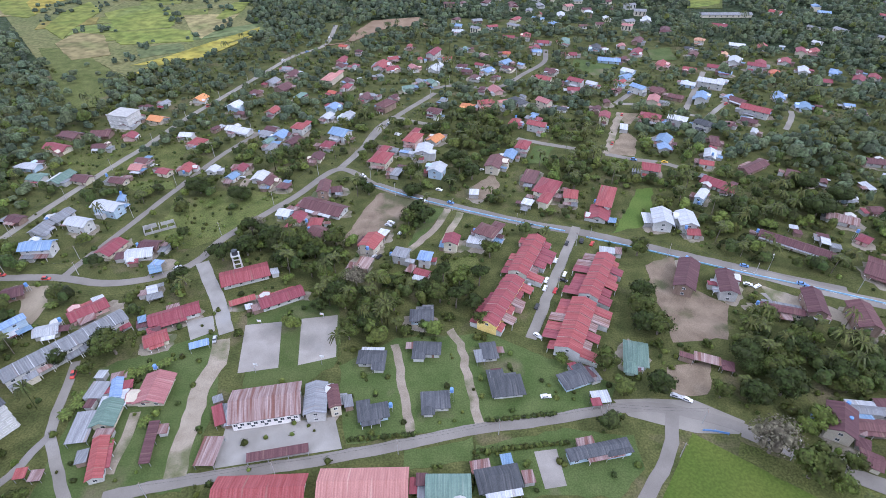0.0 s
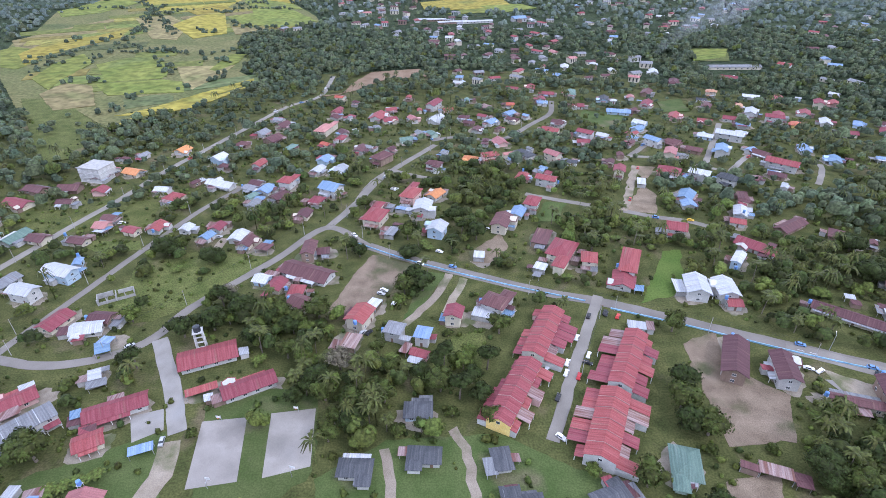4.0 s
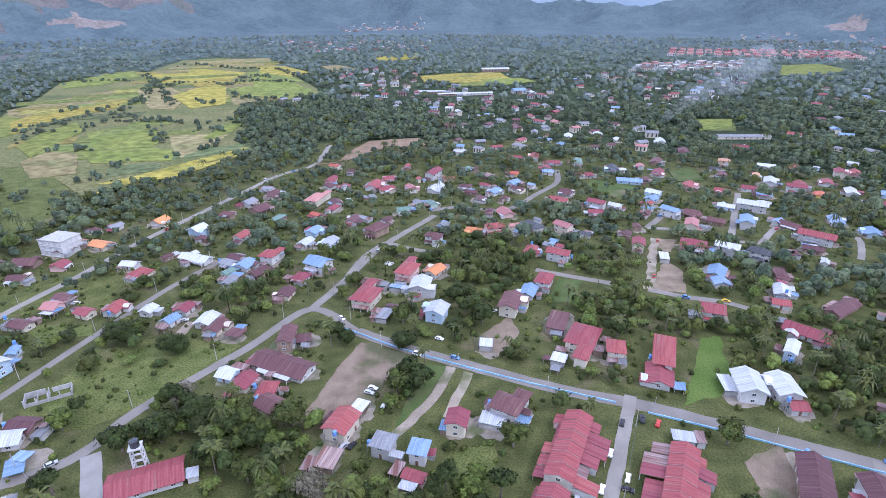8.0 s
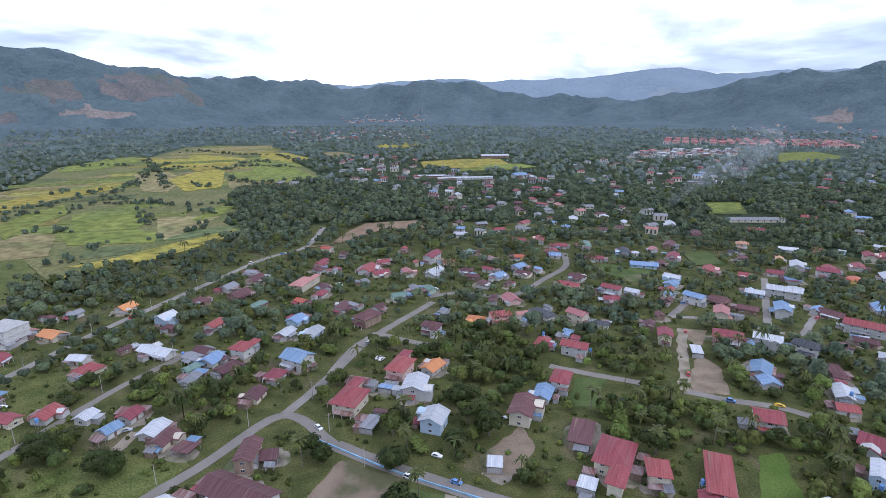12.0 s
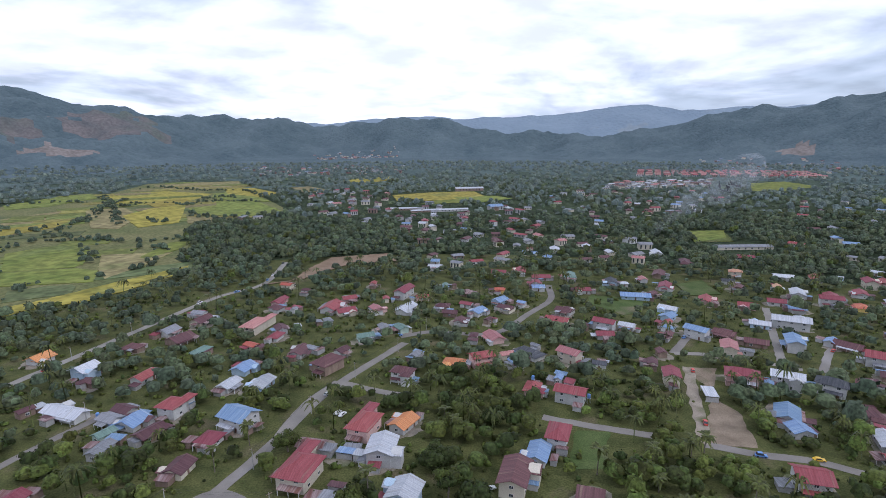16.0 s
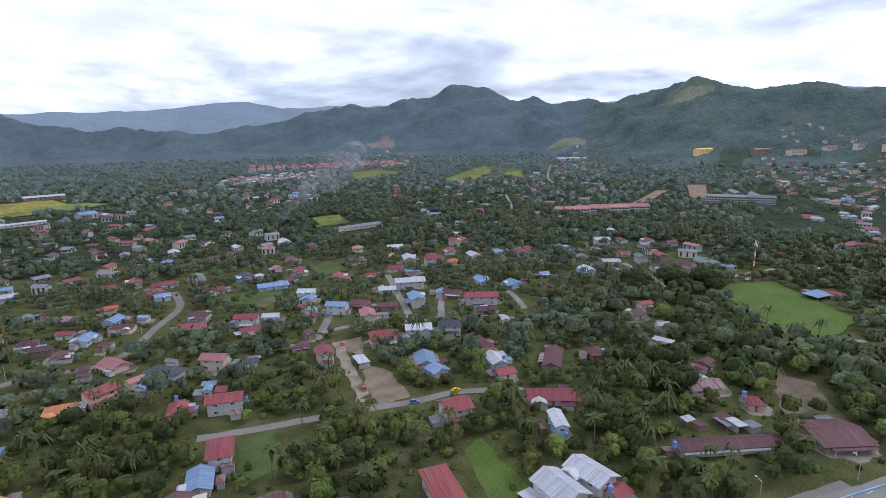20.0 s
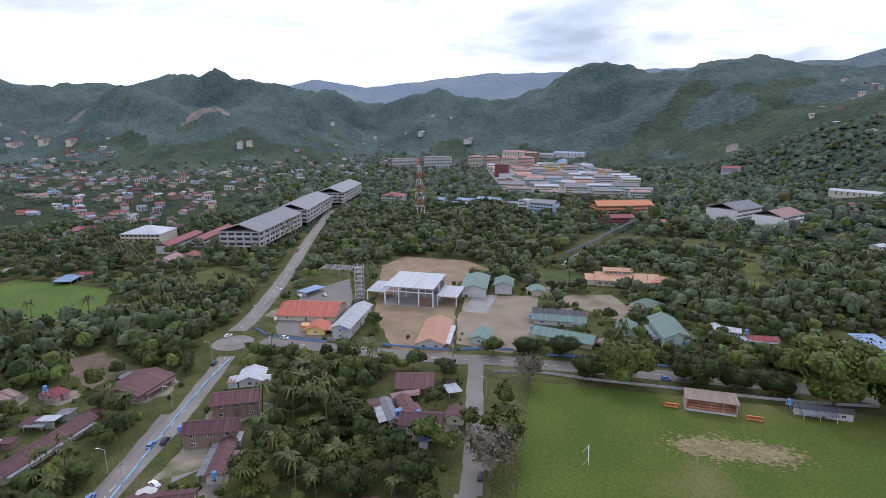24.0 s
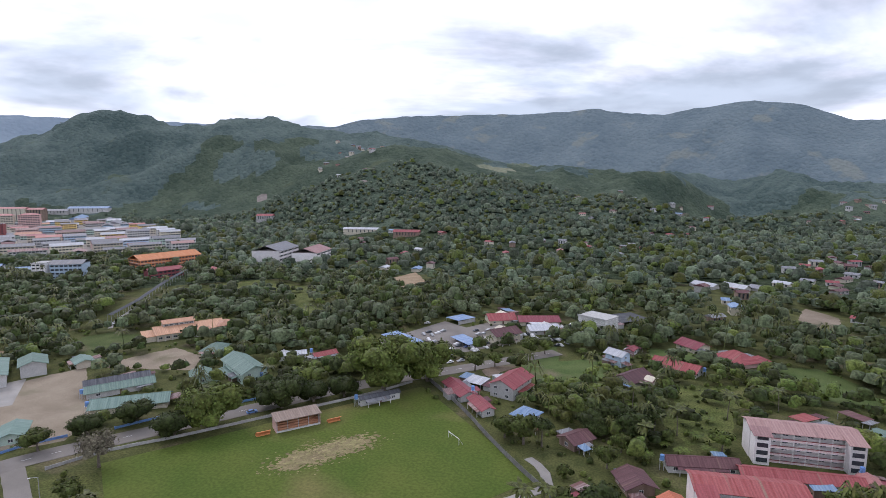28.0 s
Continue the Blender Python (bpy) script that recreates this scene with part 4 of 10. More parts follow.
area("paddy2", (-286, 1423), (-251, 1450), (-182, 1351), (-239, 1316))
area("paddy1", (852, 1107), (1281, 1387), (1095, 1190), (907, 1055), (806, 1048))
area("paddy1", (1079, 1127), (1145, 1131), (990, 992), (975, 1025))
area("paddy0", (-432, 1407), (-373, 1423), (-287, 1307), (-301, 1228), (-387, 1296))
area("paddy1", (-366, 1169), (-304, 1184), (-212, 1023), (-262, 1012), (-324, 1047))
area("paddy0", (-46, 1242), (36, 1291), (124, 1299), (135, 1205), (49, 1146), (-34, 1148))
area("paddy1", (72, 1192), (157, 1216), (181, 1165), (103, 1107))
area("paddy0", (-188, 1636), (-71, 1729), (-63, 1649), (-152, 1526))
area("paddy1", (812, 1443), (930, 1432), (789, 1260), (707, 1264))
area("paddy1", (332, 802), (383, 802), (358, 753), (318, 759))


def paddy_plots():
    """Small plots between earth bunds over the farmland, too many to count."""
    rnd = random.Random(17)
    inside = np.zeros((NX, NY), bool)
    mark_polygon(inside, FARMLAND)
    b = Build()
    for row in range(-22, 40):
        turn = radians(24 + 7 * math.sin(row * 0.35))
        u = -900.0
        while u < 900:
            lu, lw = rnd.uniform(40, 130), 33.0
            cx, cy = u + lu / 2, row * 36.0
            c, s = math.cos(turn), math.sin(turn)
            px, py = -420 + cx * c - cy * s, 950 + cx * s + cy * c
            i, j = int((px - X0) / CELL), int((py - Y0) / CELL)
            if 0 <= i < NX and 0 <= j < NY and inside[i, j] and rnd.random() < 0.4:
                ring = [(-0.5, -0.5), (-0.1, -0.5), (0.5, -0.5), (0.5, 0.1), (0.5, 0.5), (0.1, 0.5), (-0.5, 0.5), (-0.5, 0.0)]
                pts = []
                for p, q in ring:
                    a, d = cx + p * (lu - 2.5) + rnd.uniform(-2, 2), cy + q * (lw + 1.0) + rnd.uniform(-2.0, 2.0)
                    pts.append((-420 + a * c - d * s, 950 + a * s + d * c))
                z = 0.72 + rnd.uniform(0, 0.03)
                b.prism([(x, y, 0.0) for x, y in pts], [(x, y, z) for x, y in pts], rnd.choice((0, 0, 1, 1, 2, 2, 3)))
            u += lu
    tagged(new("paddy_plots", b.mesh("paddy_plots", *PLOT)), "small yellow, green and stubble plots between low bunds", "fields", kind="stuff")


PLOT = [material(n, a, c, rough=0.95, scale=0.05, fine=0.12, grit=0.28, gloss=0.15, bump=0.3, per="island", spread=0.2) for n, a, c in (("ripe_plot", (0.170, 0.158, 0.044), (0.230, 0.200, 0.058)), ("green_plot", (0.105, 0.135, 0.034), (0.165, 0.18, 0.05)), ("stubble_plot", (0.155, 0.135, 0.062), (0.215, 0.18, 0.085)), ("fallow_plot", (0.075, 0.10, 0.04), (0.125, 0.14, 0.06)))]
paddy_plots()
HEDGES.append(((-513, 725), (-497, 757), (-489, 797), (-482, 833), (-486, 906)))
HEDGES.append(((-519, 750), (-494, 768), (-465, 761)))
HEDGES.append(((-449, 809), (-460, 882), (-487, 988), (-529, 1102), (-548, 1210)))
HEDGES.append(((-537, 858), (-517, 876), (-507, 886)))
HEDGES.append(((-678, 1147), (-667, 1182), (-592, 1165)))
HEDGES.append(((-433, 713), (-444, 761), (-438, 797), (-428, 825)))
HEDGES.append(((-417, 786), (-386, 809), (-343, 780), (-303, 769), (-279, 799), (-278, 826)))
HEDGES.append(((-403, 779), (-357, 794)))
HEDGES.append(((-628, 1278), (-545, 1149), (-451, 988), (-403, 906)))
HEDGES.append(((-619, 1417), (-583, 1457), (-469, 1370), (-392, 1371)))
HEDGES.append(((-433, 1151), (-394, 1104), (-375, 1168), (-284, 1153)))
HEDGES.append(((-353, 1020), (-292, 950), (-258, 984)))
HEDGES.append(((-489, 1087), (-498, 1150), (-433, 1151)))
HEDGES.append(((-273, 610), (-263, 625), (-251, 648), (-253, 681)))
HEDGES.append(((-323, 540), (-302, 537), (-310, 556), (-306, 583)))
HEDGES.append(((-309, 589), (-306, 597), (-296, 593)))
HEDGES.append(((-410, 635), (-400, 654), (-373, 640)))
HEDGES.append(((-296, 730), (-296, 746), (-266, 730)))
HEDGES.append(((-299, 907), (-276, 852), (-279, 883)))
HEDGES.append(((-472, 671), (-480, 707), (-472, 731)))
HEDGES.append(((-360, 745), (-333, 708), (-314, 680)))
HEDGES.append(((-372, 1371), (-312, 1262), (-233, 1121)))
HEDGES.append(((-384, 949), (-357, 917), (-345, 927)))
HEDGES.append(((-409, 1203), (-365, 1242), (-331, 1204)))
grove((-21, 198), (-7, 220), (16, 205), (16, 173), (1, 161), (-14, 173))
grove((84, 220), (102, 220), (84, 162), (72, 167))
grove((34, 176), (54, 176), (52, 164), (34, 165))
grove((-43, 261), (-8, 277), (1, 228), (-23, 205), (-43, 220))
grove((309, 390), (292, 258), (228, 229), (198, 206), (162, 213), (136, 241), (142, 288))
grove((209, 173), (181, 108), (122, 126), (127, 167))
grove((269, -244), (107, -247), (73, -177), (151, -105))
grove((146, 406), (280, 399), (166, 293), (90, 305))
grove((235, 164), (191, 114), (131, 138), (157, 172))
grove((-65, 217), (-13, 217), (4, 180), (-23, 166), (-44, 153), (-65, 188))
grove((87, 212), (98, 166), (101, 135), (74, 153), (79, 180))
grove((129, 176), (202, 179), (163, 120), (141, 135), (114, 135))
grove((-2, 423), (63, 419), (38, 340), (-2, 350))
grove((0, 403), (62, 402), (41, 331), (-2, 371))
grove((353, 367), (334, 282), (205, 268), (218, 303))
grove((558, 64), (276, -210), (183, -83), (310, -49), (355, 2), (381, 78))
grove((-65, 233), (-47, 230), (-27, 202), (-79, 202), (-89, 221))
grove((334, 258), (283, 183), (248, 175), (198, 206), (228, 229))
grove((266, 317), (261, 275), (182, 250), (185, 277))
grove((177, 233), (163, 222), (197, 197), (211, 208), (188, 229))
grove((35, -47), (1, -59), (-8, -2), (24, 9))


# ---- houses ----
WINDOW = Build().box(-0.75, -0.09, -0.65, 0.75, 0.02, -0.56).box(-0.75, -0.09, 0.56, 0.75, 0.02, 0.65).box(-0.75, -0.09, -0.56, -0.66, 0.02, 0.56).box(0.66, -0.09, -0.56, 0.75, 0.02, 0.56).box(-0.045, -0.07, -0.56, 0.045, 0.02, 0.56).mesh("window_frame", TRIM)
PANE = Build().box(-0.66, -0.05, -0.56, -0.045, -0.02, 0.56).box(0.045, -0.05, -0.56, 0.66, -0.02, 0.56).mesh("pane", GLASS)
PLAINWIN = Build().box(-0.75, -0.07, -0.6, 0.75, 0.02, 0.6, 0).box(-0.66, -0.09, -0.5, -0.05, 0.0, 0.5, 1).box(0.05, -0.09, -0.5, 0.66, 0.0, 0.5, 1).mesh("window", TRIM, GLASS)
DOOR = Build().box(-0.5, -0.10, 0.0, 0.5, 0.02, 2.08).box(-0.42, -0.13, 1.15, 0.42, -0.10, 1.9).box(-0.42, -0.13, 0.15, 0.42, -0.10, 0.95).mesh("door", DARK)
PORCH_POST = Build().box(-0.08, -0.08, -0.3, 0.08, 0.08, 2.3).mesh("post", TRIM)
ROOF_WORDS = {"r": "red", "m": "maroon", "w": "pale white", "n": "grey", "k": "dark grey", "b": "blue", "p": "salmon pink", "g": "sea-green", "o": "orange", "y": "rusted", "t": "tan", "v": "red-orange", "d": "dusty pink"}
WALLS_FOR = {"r": ("white", "cream", "pink", "white"), "m": ("white", "brown", "brown", "cream"), "w": ("white", "white", "blue"), "n": ("white", "grey"), "k": ("blue", "white", "white"), "b": ("white", "blue", "white"), "p": ("white", "cream", "pink"), "g": ("white", "green", "cream"), "o": ("cream", "white"), "y": ("brown", "white"), "t": ("cream", "white"), "v": ("yellow", "cream"), "d": ("white",)}
HOUSES = []


def slab(b, quad, t=0.14, k=0):
    """A sloping roof sheet with thickness, its corners counter-clockwise from above."""
    low = [Vector(p) - Vector((0, 0, t)) for p in quad]
    b.prism(low, quad, k)


def gable_roof(L, W, ov, pitch):
    """A folded sheet roof with thickness and a raised ridge cap, in one piece."""
    x, y, h, t = L / 2 + ov, W / 2 + ov, (W / 2 + ov) * pitch, 0.15
    c = min(0.25, y * 0.3)
    ring = [(-y, 0), (-y, -t), (0, h - t - 0.04), (y, -t), (y, 0), (c, h - c * pitch), (c, h - c * pitch + 0.07), (0, h + 0.08), (-c, h - c * pitch + 0.07), (-c, h - c * pitch)]
    b = Build()
    b.prism([(x, p, q) for p, q in reversed(ring)], [(-x, p, q) for p, q in reversed(ring)])
    return b, h


def hip_roof(L, W, ov, pitch):
    """Four slopes over a fascia, closed below."""
    b = Build()
    x, y = L / 2 + ov, W / 2 + ov
    h = min(x, y) * pitch
    r, q = max(x - y, 0.05), max(y - x, 0.05)
    v = [(-x, -y, -0.16), (x, -y, -0.16), (x, y, -0.16), (-x, y, -0.16), (-x, -y, 0), (x, -y, 0), (x, y, 0), (-x, y, 0)]
    if x >= y:
        v += [(-r, 0, h), (r, 0, h)]
        f = [(4, 5, 9, 8), (5, 6, 9), (6, 7, 8, 9), (7, 4, 8)]
    else:
        v += [(0, -q, h), (0, q, h)]
        f = [(4, 5, 8), (5, 6, 9, 8), (6, 7, 9), (7, 4, 8, 9)]
    f += [(3, 2, 1, 0), (0, 1, 5, 4), (1, 2, 6, 5), (2, 3, 7, 6), (3, 0, 4, 7)]
    b.v, b.f, b.k = v, f, [0] * len(f)
    return b, h


def wall_shell(L, W, H, gable=0.0):
    """The closed body of a house, gables included."""
    x, y = L / 2, W / 2
    ring = [(-y, -0.4), (y, -0.4), (y, H)] + ([(0, H + gable)] if gable else []) + [(-y, H)]
    b = Build()
    b.prism([(x, p, q) for p, q in reversed(ring)], [(-x, p, q) for p, q in reversed(ring)])
    return b


def street_turn(x, y):
    """The direction of the nearest road, for houses that line up with it."""
    best, turn = 1e9, -20.0
    for _, _, line in ROADS:
        for i in range(0, len(line) - 1, 2):
            d = (line[i].x - x) ** 2 + (line[i].y - y) ** 2
            if d < best:
                best = d
                s = line[i + 1] - line[i]
                turn = math.degrees(math.atan2(s.y, s.x))
    return turn


def house(kind, roof, storeys, x, y, rot, L, W, wall=""):
    rnd = random.Random(int(x * 7.3 + y * 13.1) & 0xFFFF)
    if rot is None:
        rot = street_turn(x, y) + rnd.choice((0, 90)) + rnd.uniform(-4, 4)
        W = min(W, 10.5 + 0.25 * max(0.0, W - 10.5))
    if kind != "s" and y > 215 and math.hypot(x, y - 130) > 205:
        L, W = L * 0.84, W * 0.84
    if kind == "g" and W > L:
        rot, L, W = rot + 90, W, L
    z0 = land_at(x, y)
    near = math.hypot(x, y - 150) < 260
    close = math.hypot(x - 10, y - 130) < 165
    H = {1: 3.1, 2: 6.0, 3: 9.2, 4: 12.5}[storeys]
    ov = 0.0 if kind == "s" else min(1.1, W * 0.105)
    L, W = max(L - 2 * ov, 3.0), max(W - 2 * ov, 3.0)
    wall = wall or rnd.choice(WALLS_FOR[roof])
    rw = ROOF_WORDS[roof]
    m = pose(x, y, z0, 0, 0, rot)
    if kind == "s":
        top = thing("shed", f"open shed with {rw} sheet metal roof", "shed", m)
        b = Build()
        slab(b, [(-L / 2, -W / 2, H - 0.5), (L / 2, -W / 2, H - 0.5), (L / 2, W / 2, H - 0.1), (-L / 2, W / 2, H - 0.1)], 0.1)
        part("roof", b.mesh("roof", ROOF[roof]), top)
        n = max(2, int(L / 7) + 1)
        post = Build().box(-0.09, -0.09, -0.3, 0.09, 0.09, H - 0.65).mesh("post", STEEL)
        for i in range(n):
            for s in (-1, 1):
                part("post", post, top, m=pose((i / (n - 1) - 0.5) * (L - 0.6), s * (W / 2 - 0.25), 0))
        if rnd.random() < 0.7:
            part("back_wall", Build().box(-L / 2 + 0.2, W / 2 - 0.4, -0.3, L / 2 - 0.2, W / 2 - 0.28, H - 0.75).mesh("back_wall", WALL["brown" if roof in "my" else "grey"]), top)
    else:
        size = "two-storey" if storeys == 2 else "single-storey" if storeys == 1 else f"{storeys}-storey"
        top = thing("house", f"{size} {'white' if wall == 'fresh' else wall} house under a {rw} {'hipped' if kind == 'h' else 'gabled'} roof", "house", m)
        pitch = 0.52 if kind == "h" else (0.42 if W < 14 else 0.26)
        pitch *= rnd.uniform(0.85, 1.1)
        rb, h = (hip_roof if kind == "h" else gable_roof)(L, W, ov, pitch)
        ro = part("roof", rb.mesh("roof", ROOF[roof]), top, m=pose(0, 0, H - ov * pitch + 0.12))
        part("wall", wall_shell(L, W, H, 0 if kind == "h" else (W / 2) * pitch).mesh("wall", WALL[wall]), top)
        if kind == "h" and L > 8 and rnd.random() < 0.7:
            wl, ww = W * rnd.uniform(0.45, 0.7), L * rnd.uniform(0.34, 0.45)
            sx, sy = rnd.choice((-1, 1)) * (L - ww) * 0.5, rnd.choice((-1, 1))
            wr, _ = hip_roof(ww, wl, ov, pitch)
            wing = part("wing_roof", wr.mesh("wing_roof", ROOF[roof]), top, m=pose(sx, sy * (W / 2 + wl / 2 - 0.9), H - ov * pitch + 0.05))
            part("wing_wall", wall_shell(ww, wl, H).mesh("wing_wall", WALL[wall]), wing, m=pose(0, 0, -(H - ov * pitch + 0.05)))
        if kind == "g" and 8 < L < 20 and W > 5.5 and not wall == "brown" and rnd.random() < 0.5:
            # a lower cross wing with its own gable
            wl, ww = W * rnd.uniform(0.3, 0.5), min(L * rnd.uniform(0.36, 0.48), W * 0.7)
            sx, sy = rnd.choice((-1, 1)) * (L - ww) * 0.46, rnd.choice((-1, 1))
            wh = H - 0.25
            wr, _ = gable_roof(wl + W * 0.5, ww, min(ov, 0.5), pitch)
            wing = part("wing_roof", wr.mesh("wing_roof", ROOF[roof]), top, m=pose(sx, sy * (W / 2 + wl / 2 - W * 0.25), wh - ov * pitch + 0.05, 0, 0, 90))
            part("wing_wall", wall_shell(wl, ww, wh, (ww / 2) * pitch).mesh("wing_wall", WALL[wall]), wing, m=pose(sy * W * 0.25, 0, -(wh - ov * pitch + 0.05)))
        # windows in both long walls and the ends, storey by storey; far off they are one part a house
        joined = Build()
        for s in range(storeys):
            z = 1.55 + 3.0 * s
            for side, span, off in ((0, L, W / 2), (180, L, W / 2), (90, W, L / 2), (270, W, L / 2)):
                if not near and side in (90, 270):
                    continue
                n = max(1, min(6, int(span / 4.4))) if close else max(1, min(3, int(span / 5.0)))
                for i in range(n):
                    u = ((i + 0.5) / n - 0.5) * span
                    place = pose(0, 0, 0, 0, 0, side) @ pose(u, -off, z)
                    if s == 0 and side == 180 and i == n // 2:
                        part("door", DOOR, top, m=pose(0, 0, 0, 0, 0, side) @ pose(u, -off, 0.1))
                    elif close:
                        w = part("window", WINDOW, top, m=place)
                        part("pane", PANE, w)
                    elif near:
                        part("window", PLAINWIN, top, m=place)
                    else:
                        for x0, x1, q, k in ((-0.75, 0.75, -0.07, 0), (-0.66, -0.05, -0.09, 1), (0.05, 0.66, -0.09, 1)):
                            e = 0.6 if k == 0 else 0.5
                            low, high = [(x0, q, -e), (x1, q, -e), (x1, 0.02, -e), (x0, 0.02, -e)], [(x0, q, e), (x1, q, e), (x1, 0.02, e), (x0, 0.02, e)]
                            joined.prism([place @ Vector(c) for c in low], [place @ Vector(c) for c in high], k)
        if joined.v:
            tagged(part("windows", joined.mesh("windows", TRIM, GLASS), top), kind="stuff")
        if L > 7 and math.hypot(x, y - 150) < 520 and rnd.random() < 0.65:
            # a lower porch roof along one side
            d, pl = rnd.uniform(1.8, 3.4), L * rnd.uniform(0.5, 0.95)
            sy = rnd.choice((-1, 1))
            px = rnd.uniform(-0.5, 0.5) * (L - pl)
            pm = pose(px, 0, 0, 0, 0, 0 if sy < 0 else 180)
            b = Build()
            slab(b, [(-pl / 2, -W / 2 - d, 2.35), (pl / 2, -W / 2 - d, 2.35), (pl / 2, -W / 2, 2.85), (-pl / 2, -W / 2, 2.85)], 0.1)
            pr = part("porch_roof", b.mesh("porch_roof", ROOF[rnd.choice((roof, roof, "w", "n", "y"))]), top, m=pm)
            for u in (-0.46, 0.0, 0.46):
                part("post", PORCH_POST, pr, m=pose(u * pl, -W / 2 - d + 0.25, 0))
        if near and storeys < 3 and rnd.random() < 0.3:
            tank(x, y, rot, L, W, H, rnd)
    mark_box(TAKEN, x, y, rot, L + 4.5, W + 4.5)
    HOUSES.append((x, y, rot, L, W))
    return top


def tank(x, y, rot, L, W, H, rnd):
    """A round water tank on a steel stand beside a house."""
    off = Vector((L / 2 + 1.6, W * 0.2, 0))
    c, s = math.cos(radians(rot)), math.sin(radians(rot))
    tx, ty = x + off.x * c - off.y * s, y + off.x * s + off.y * c
    t = thing("water_tank", "round blue plastic water tank on a steel stand", "water tank", pose(tx, ty, 0), "rooftop water tanks")
    hgt = rnd.choice((2.6, 3.4, 5.5))
    b = Build()
    rings = [(0.72 + 0.04 * (i % 2), hgt + 0.22 * i) for i in range(9)] + [(0.7, hgt + 1.8), (0.25, hgt + 1.98), (0.01, hgt + 2.0)]
    for q, z in rings:
        b.v.extend((q * math.cos(k * math.tau / 14), q * math.sin(k * math.tau / 14), z) for k in range(14))
    for i in range(len(rings) - 1):
        b.f.extend((i * 14 + k, i * 14 + (k + 1) % 14, i * 14 + 14 + (k + 1) % 14, i * 14 + 14 + k) for k in range(14))
    b.k.extend([0] * len(b.f))
    part("barrel", b.mesh("barrel", BLUEP), t)
    stand = Build().box(-0.8, -0.8, hgt - 0.08, 0.8, 0.8, hgt)
    for u in (-0.6, 0.6):
        for w in (-0.6, 0.6):
            stand.box(u - 0.06, w - 0.06, -0.3, u + 0.06, w + 0.06, hgt - 0.08)
    part("stand", stand.mesh("stand", STEEL), t)


ROADWAY = TAKEN.copy()
house("h", "k", 1, -9.7, 177.9, 180, 11.0, 8.1)
house("h", "k", 1, -6.9, 158.2, 177, 12.1, 7.4)
house("h", "k", 1, -29.7, 153.3, 178, 12.1, 7.6)
house("h", "k", 1, -26.5, 126.3, 12, 12.0, 7.3)
house("h", "k", 1, -3.1, 131.6, 4, 11.3, 8.5)
house("h", "k", 1, 19.2, 156.8, 8, 7.2, 9.6)
house("h", "k", 1, 24.9, 138.5, 7, 13.5, 10.4)
house("h", "k", 1, 52.6, 142.1, 21, 13.0, 8.3)
house("h", "k", 1, 18.5, 99.5, 10, 15.5, 9.1)
house("h", "k", 1, 54.7, 110.2, 12, 23.6, 5.1)
rusted_hall = house("g", "y", 2, -66.8, 128.7, 10, 26.3, 15.6, "fresh")
for i in range(10):
    part("window", PLAINWIN, rusted_hall, m=pose(-10.8 + 2.4 * i, -6.72, 3.05) @ Matrix.Diagonal((0.95, 1, 1.25, 1)))
house("g", "n", 2, -48.3, 130.3, 7, 8.7, 14.7)
house("g", "m", 2, -41.7, 131.1, 16, 4.8, 10.8)
house("s", "m", 1, -58.3, 109.4, 11, 21.3, 3.5)
house("g", "r", 1, -60.9, 95.0, 2, 30.6, 12.2)
house("g", "p", 1, -26.9, 97.4, 1, 30.4, 12.3)
house("g", "g", 1, 1.5, 96.6, 180, 15.3, 9.3)
house("g", "p", 1, -113.1, 137.5, 2, 12.1, 15.0)
house("g", "g", 1, -126.3, 125.9, 5, 9.4, 12.2)
house("g", "b", 1, -128.2, 137.4, 109, 10.8, 4.6)
house("g", "r", 1, -120.5, 107.5, 108, 17.5, 5.9)
house("s", "m", 1, -105.3, 114.0, 101, 17.8, 3.7)
house("g", "r", 1, -162.5, 182.2, 42, 16.6, 9.0)
house("g", "r", 1, -122.0, 179.5, 26, 22.2, 8.8)
house("g", "r", 1, -124.0, 164.2, 30, 10.2, 8.2)
house("g", "r", 1, -98.0, 207.3, 23, 23.5, 12.1)
house("g", "r", 1, -76.0, 190.7, 29, 20.8, 8.6)
house("s", "r", 1, -93.7, 188.4, 26, 11.9, 3.8)
house("s", "b", 1, -104.3, 161.0, 22, 8.1, 3.8)
house("g", "m", 1, -204.4, 194.6, 25, 9.5, 9.1)
house("g", "b", 2, -189.5, 171.6, 51, 10.4, 5.3)
house("h", "g", 1, 80.5, 154.9, 166, 10.4, 14.1)
house("g", "m", 2, 118.3, 203.1, 64, 23.7, 10.4)
house("g", "m", 2, 135.4, 197.1, 76, 17.4, 9.2)
house("g", "m", 2, 169.5, 183.0, 74, 17.6, 9.2)
house("g", "m", 2, 186.7, 174.0, 78, 17.4, 10.9)
house("g", "m", 1, 154.6, 181.3, 162, 19.2, 5.3)
house("g", "w", 1, 209.1, 166.6, 73, 10.6, 12.1)
house("s", "y", 1, 109.2, 151.9, 159, 10.5, 5.5)
house("s", "m", 1, 101.3, 153.7, 155, 5.9, 3.6)
house("g", "m", 2, 144.9, 120.0, 149, 10.5, 14.7)
house("s", "w", 1, 60.6, 132.9, 7, 7.1, 5.6)
house("h", "r", 2, 63.6, 286.6, 152, 13.7, 18.8)
house("s", "w", 1, 50.2, 273.5, 156, 6.6, 7.6)
house("h", "r", 2, 76.1, 277.7, 167, 8.7, 10.8)
house("h", "r", 2, 96.5, 275.0, 158, 9.6, 24.2)
house("g", "r", 1, 89.4, 261.2, 161, 10.9, 15.1)
house("g", "w", 2, 122.4, 252.7, 169, 11.6, 15.4)
house("s", "w", 1, 115.6, 256.0, 172, 5.2, 11.6)
house("g", "w", 2, 135.5, 250.8, 174, 10.4, 14.8)
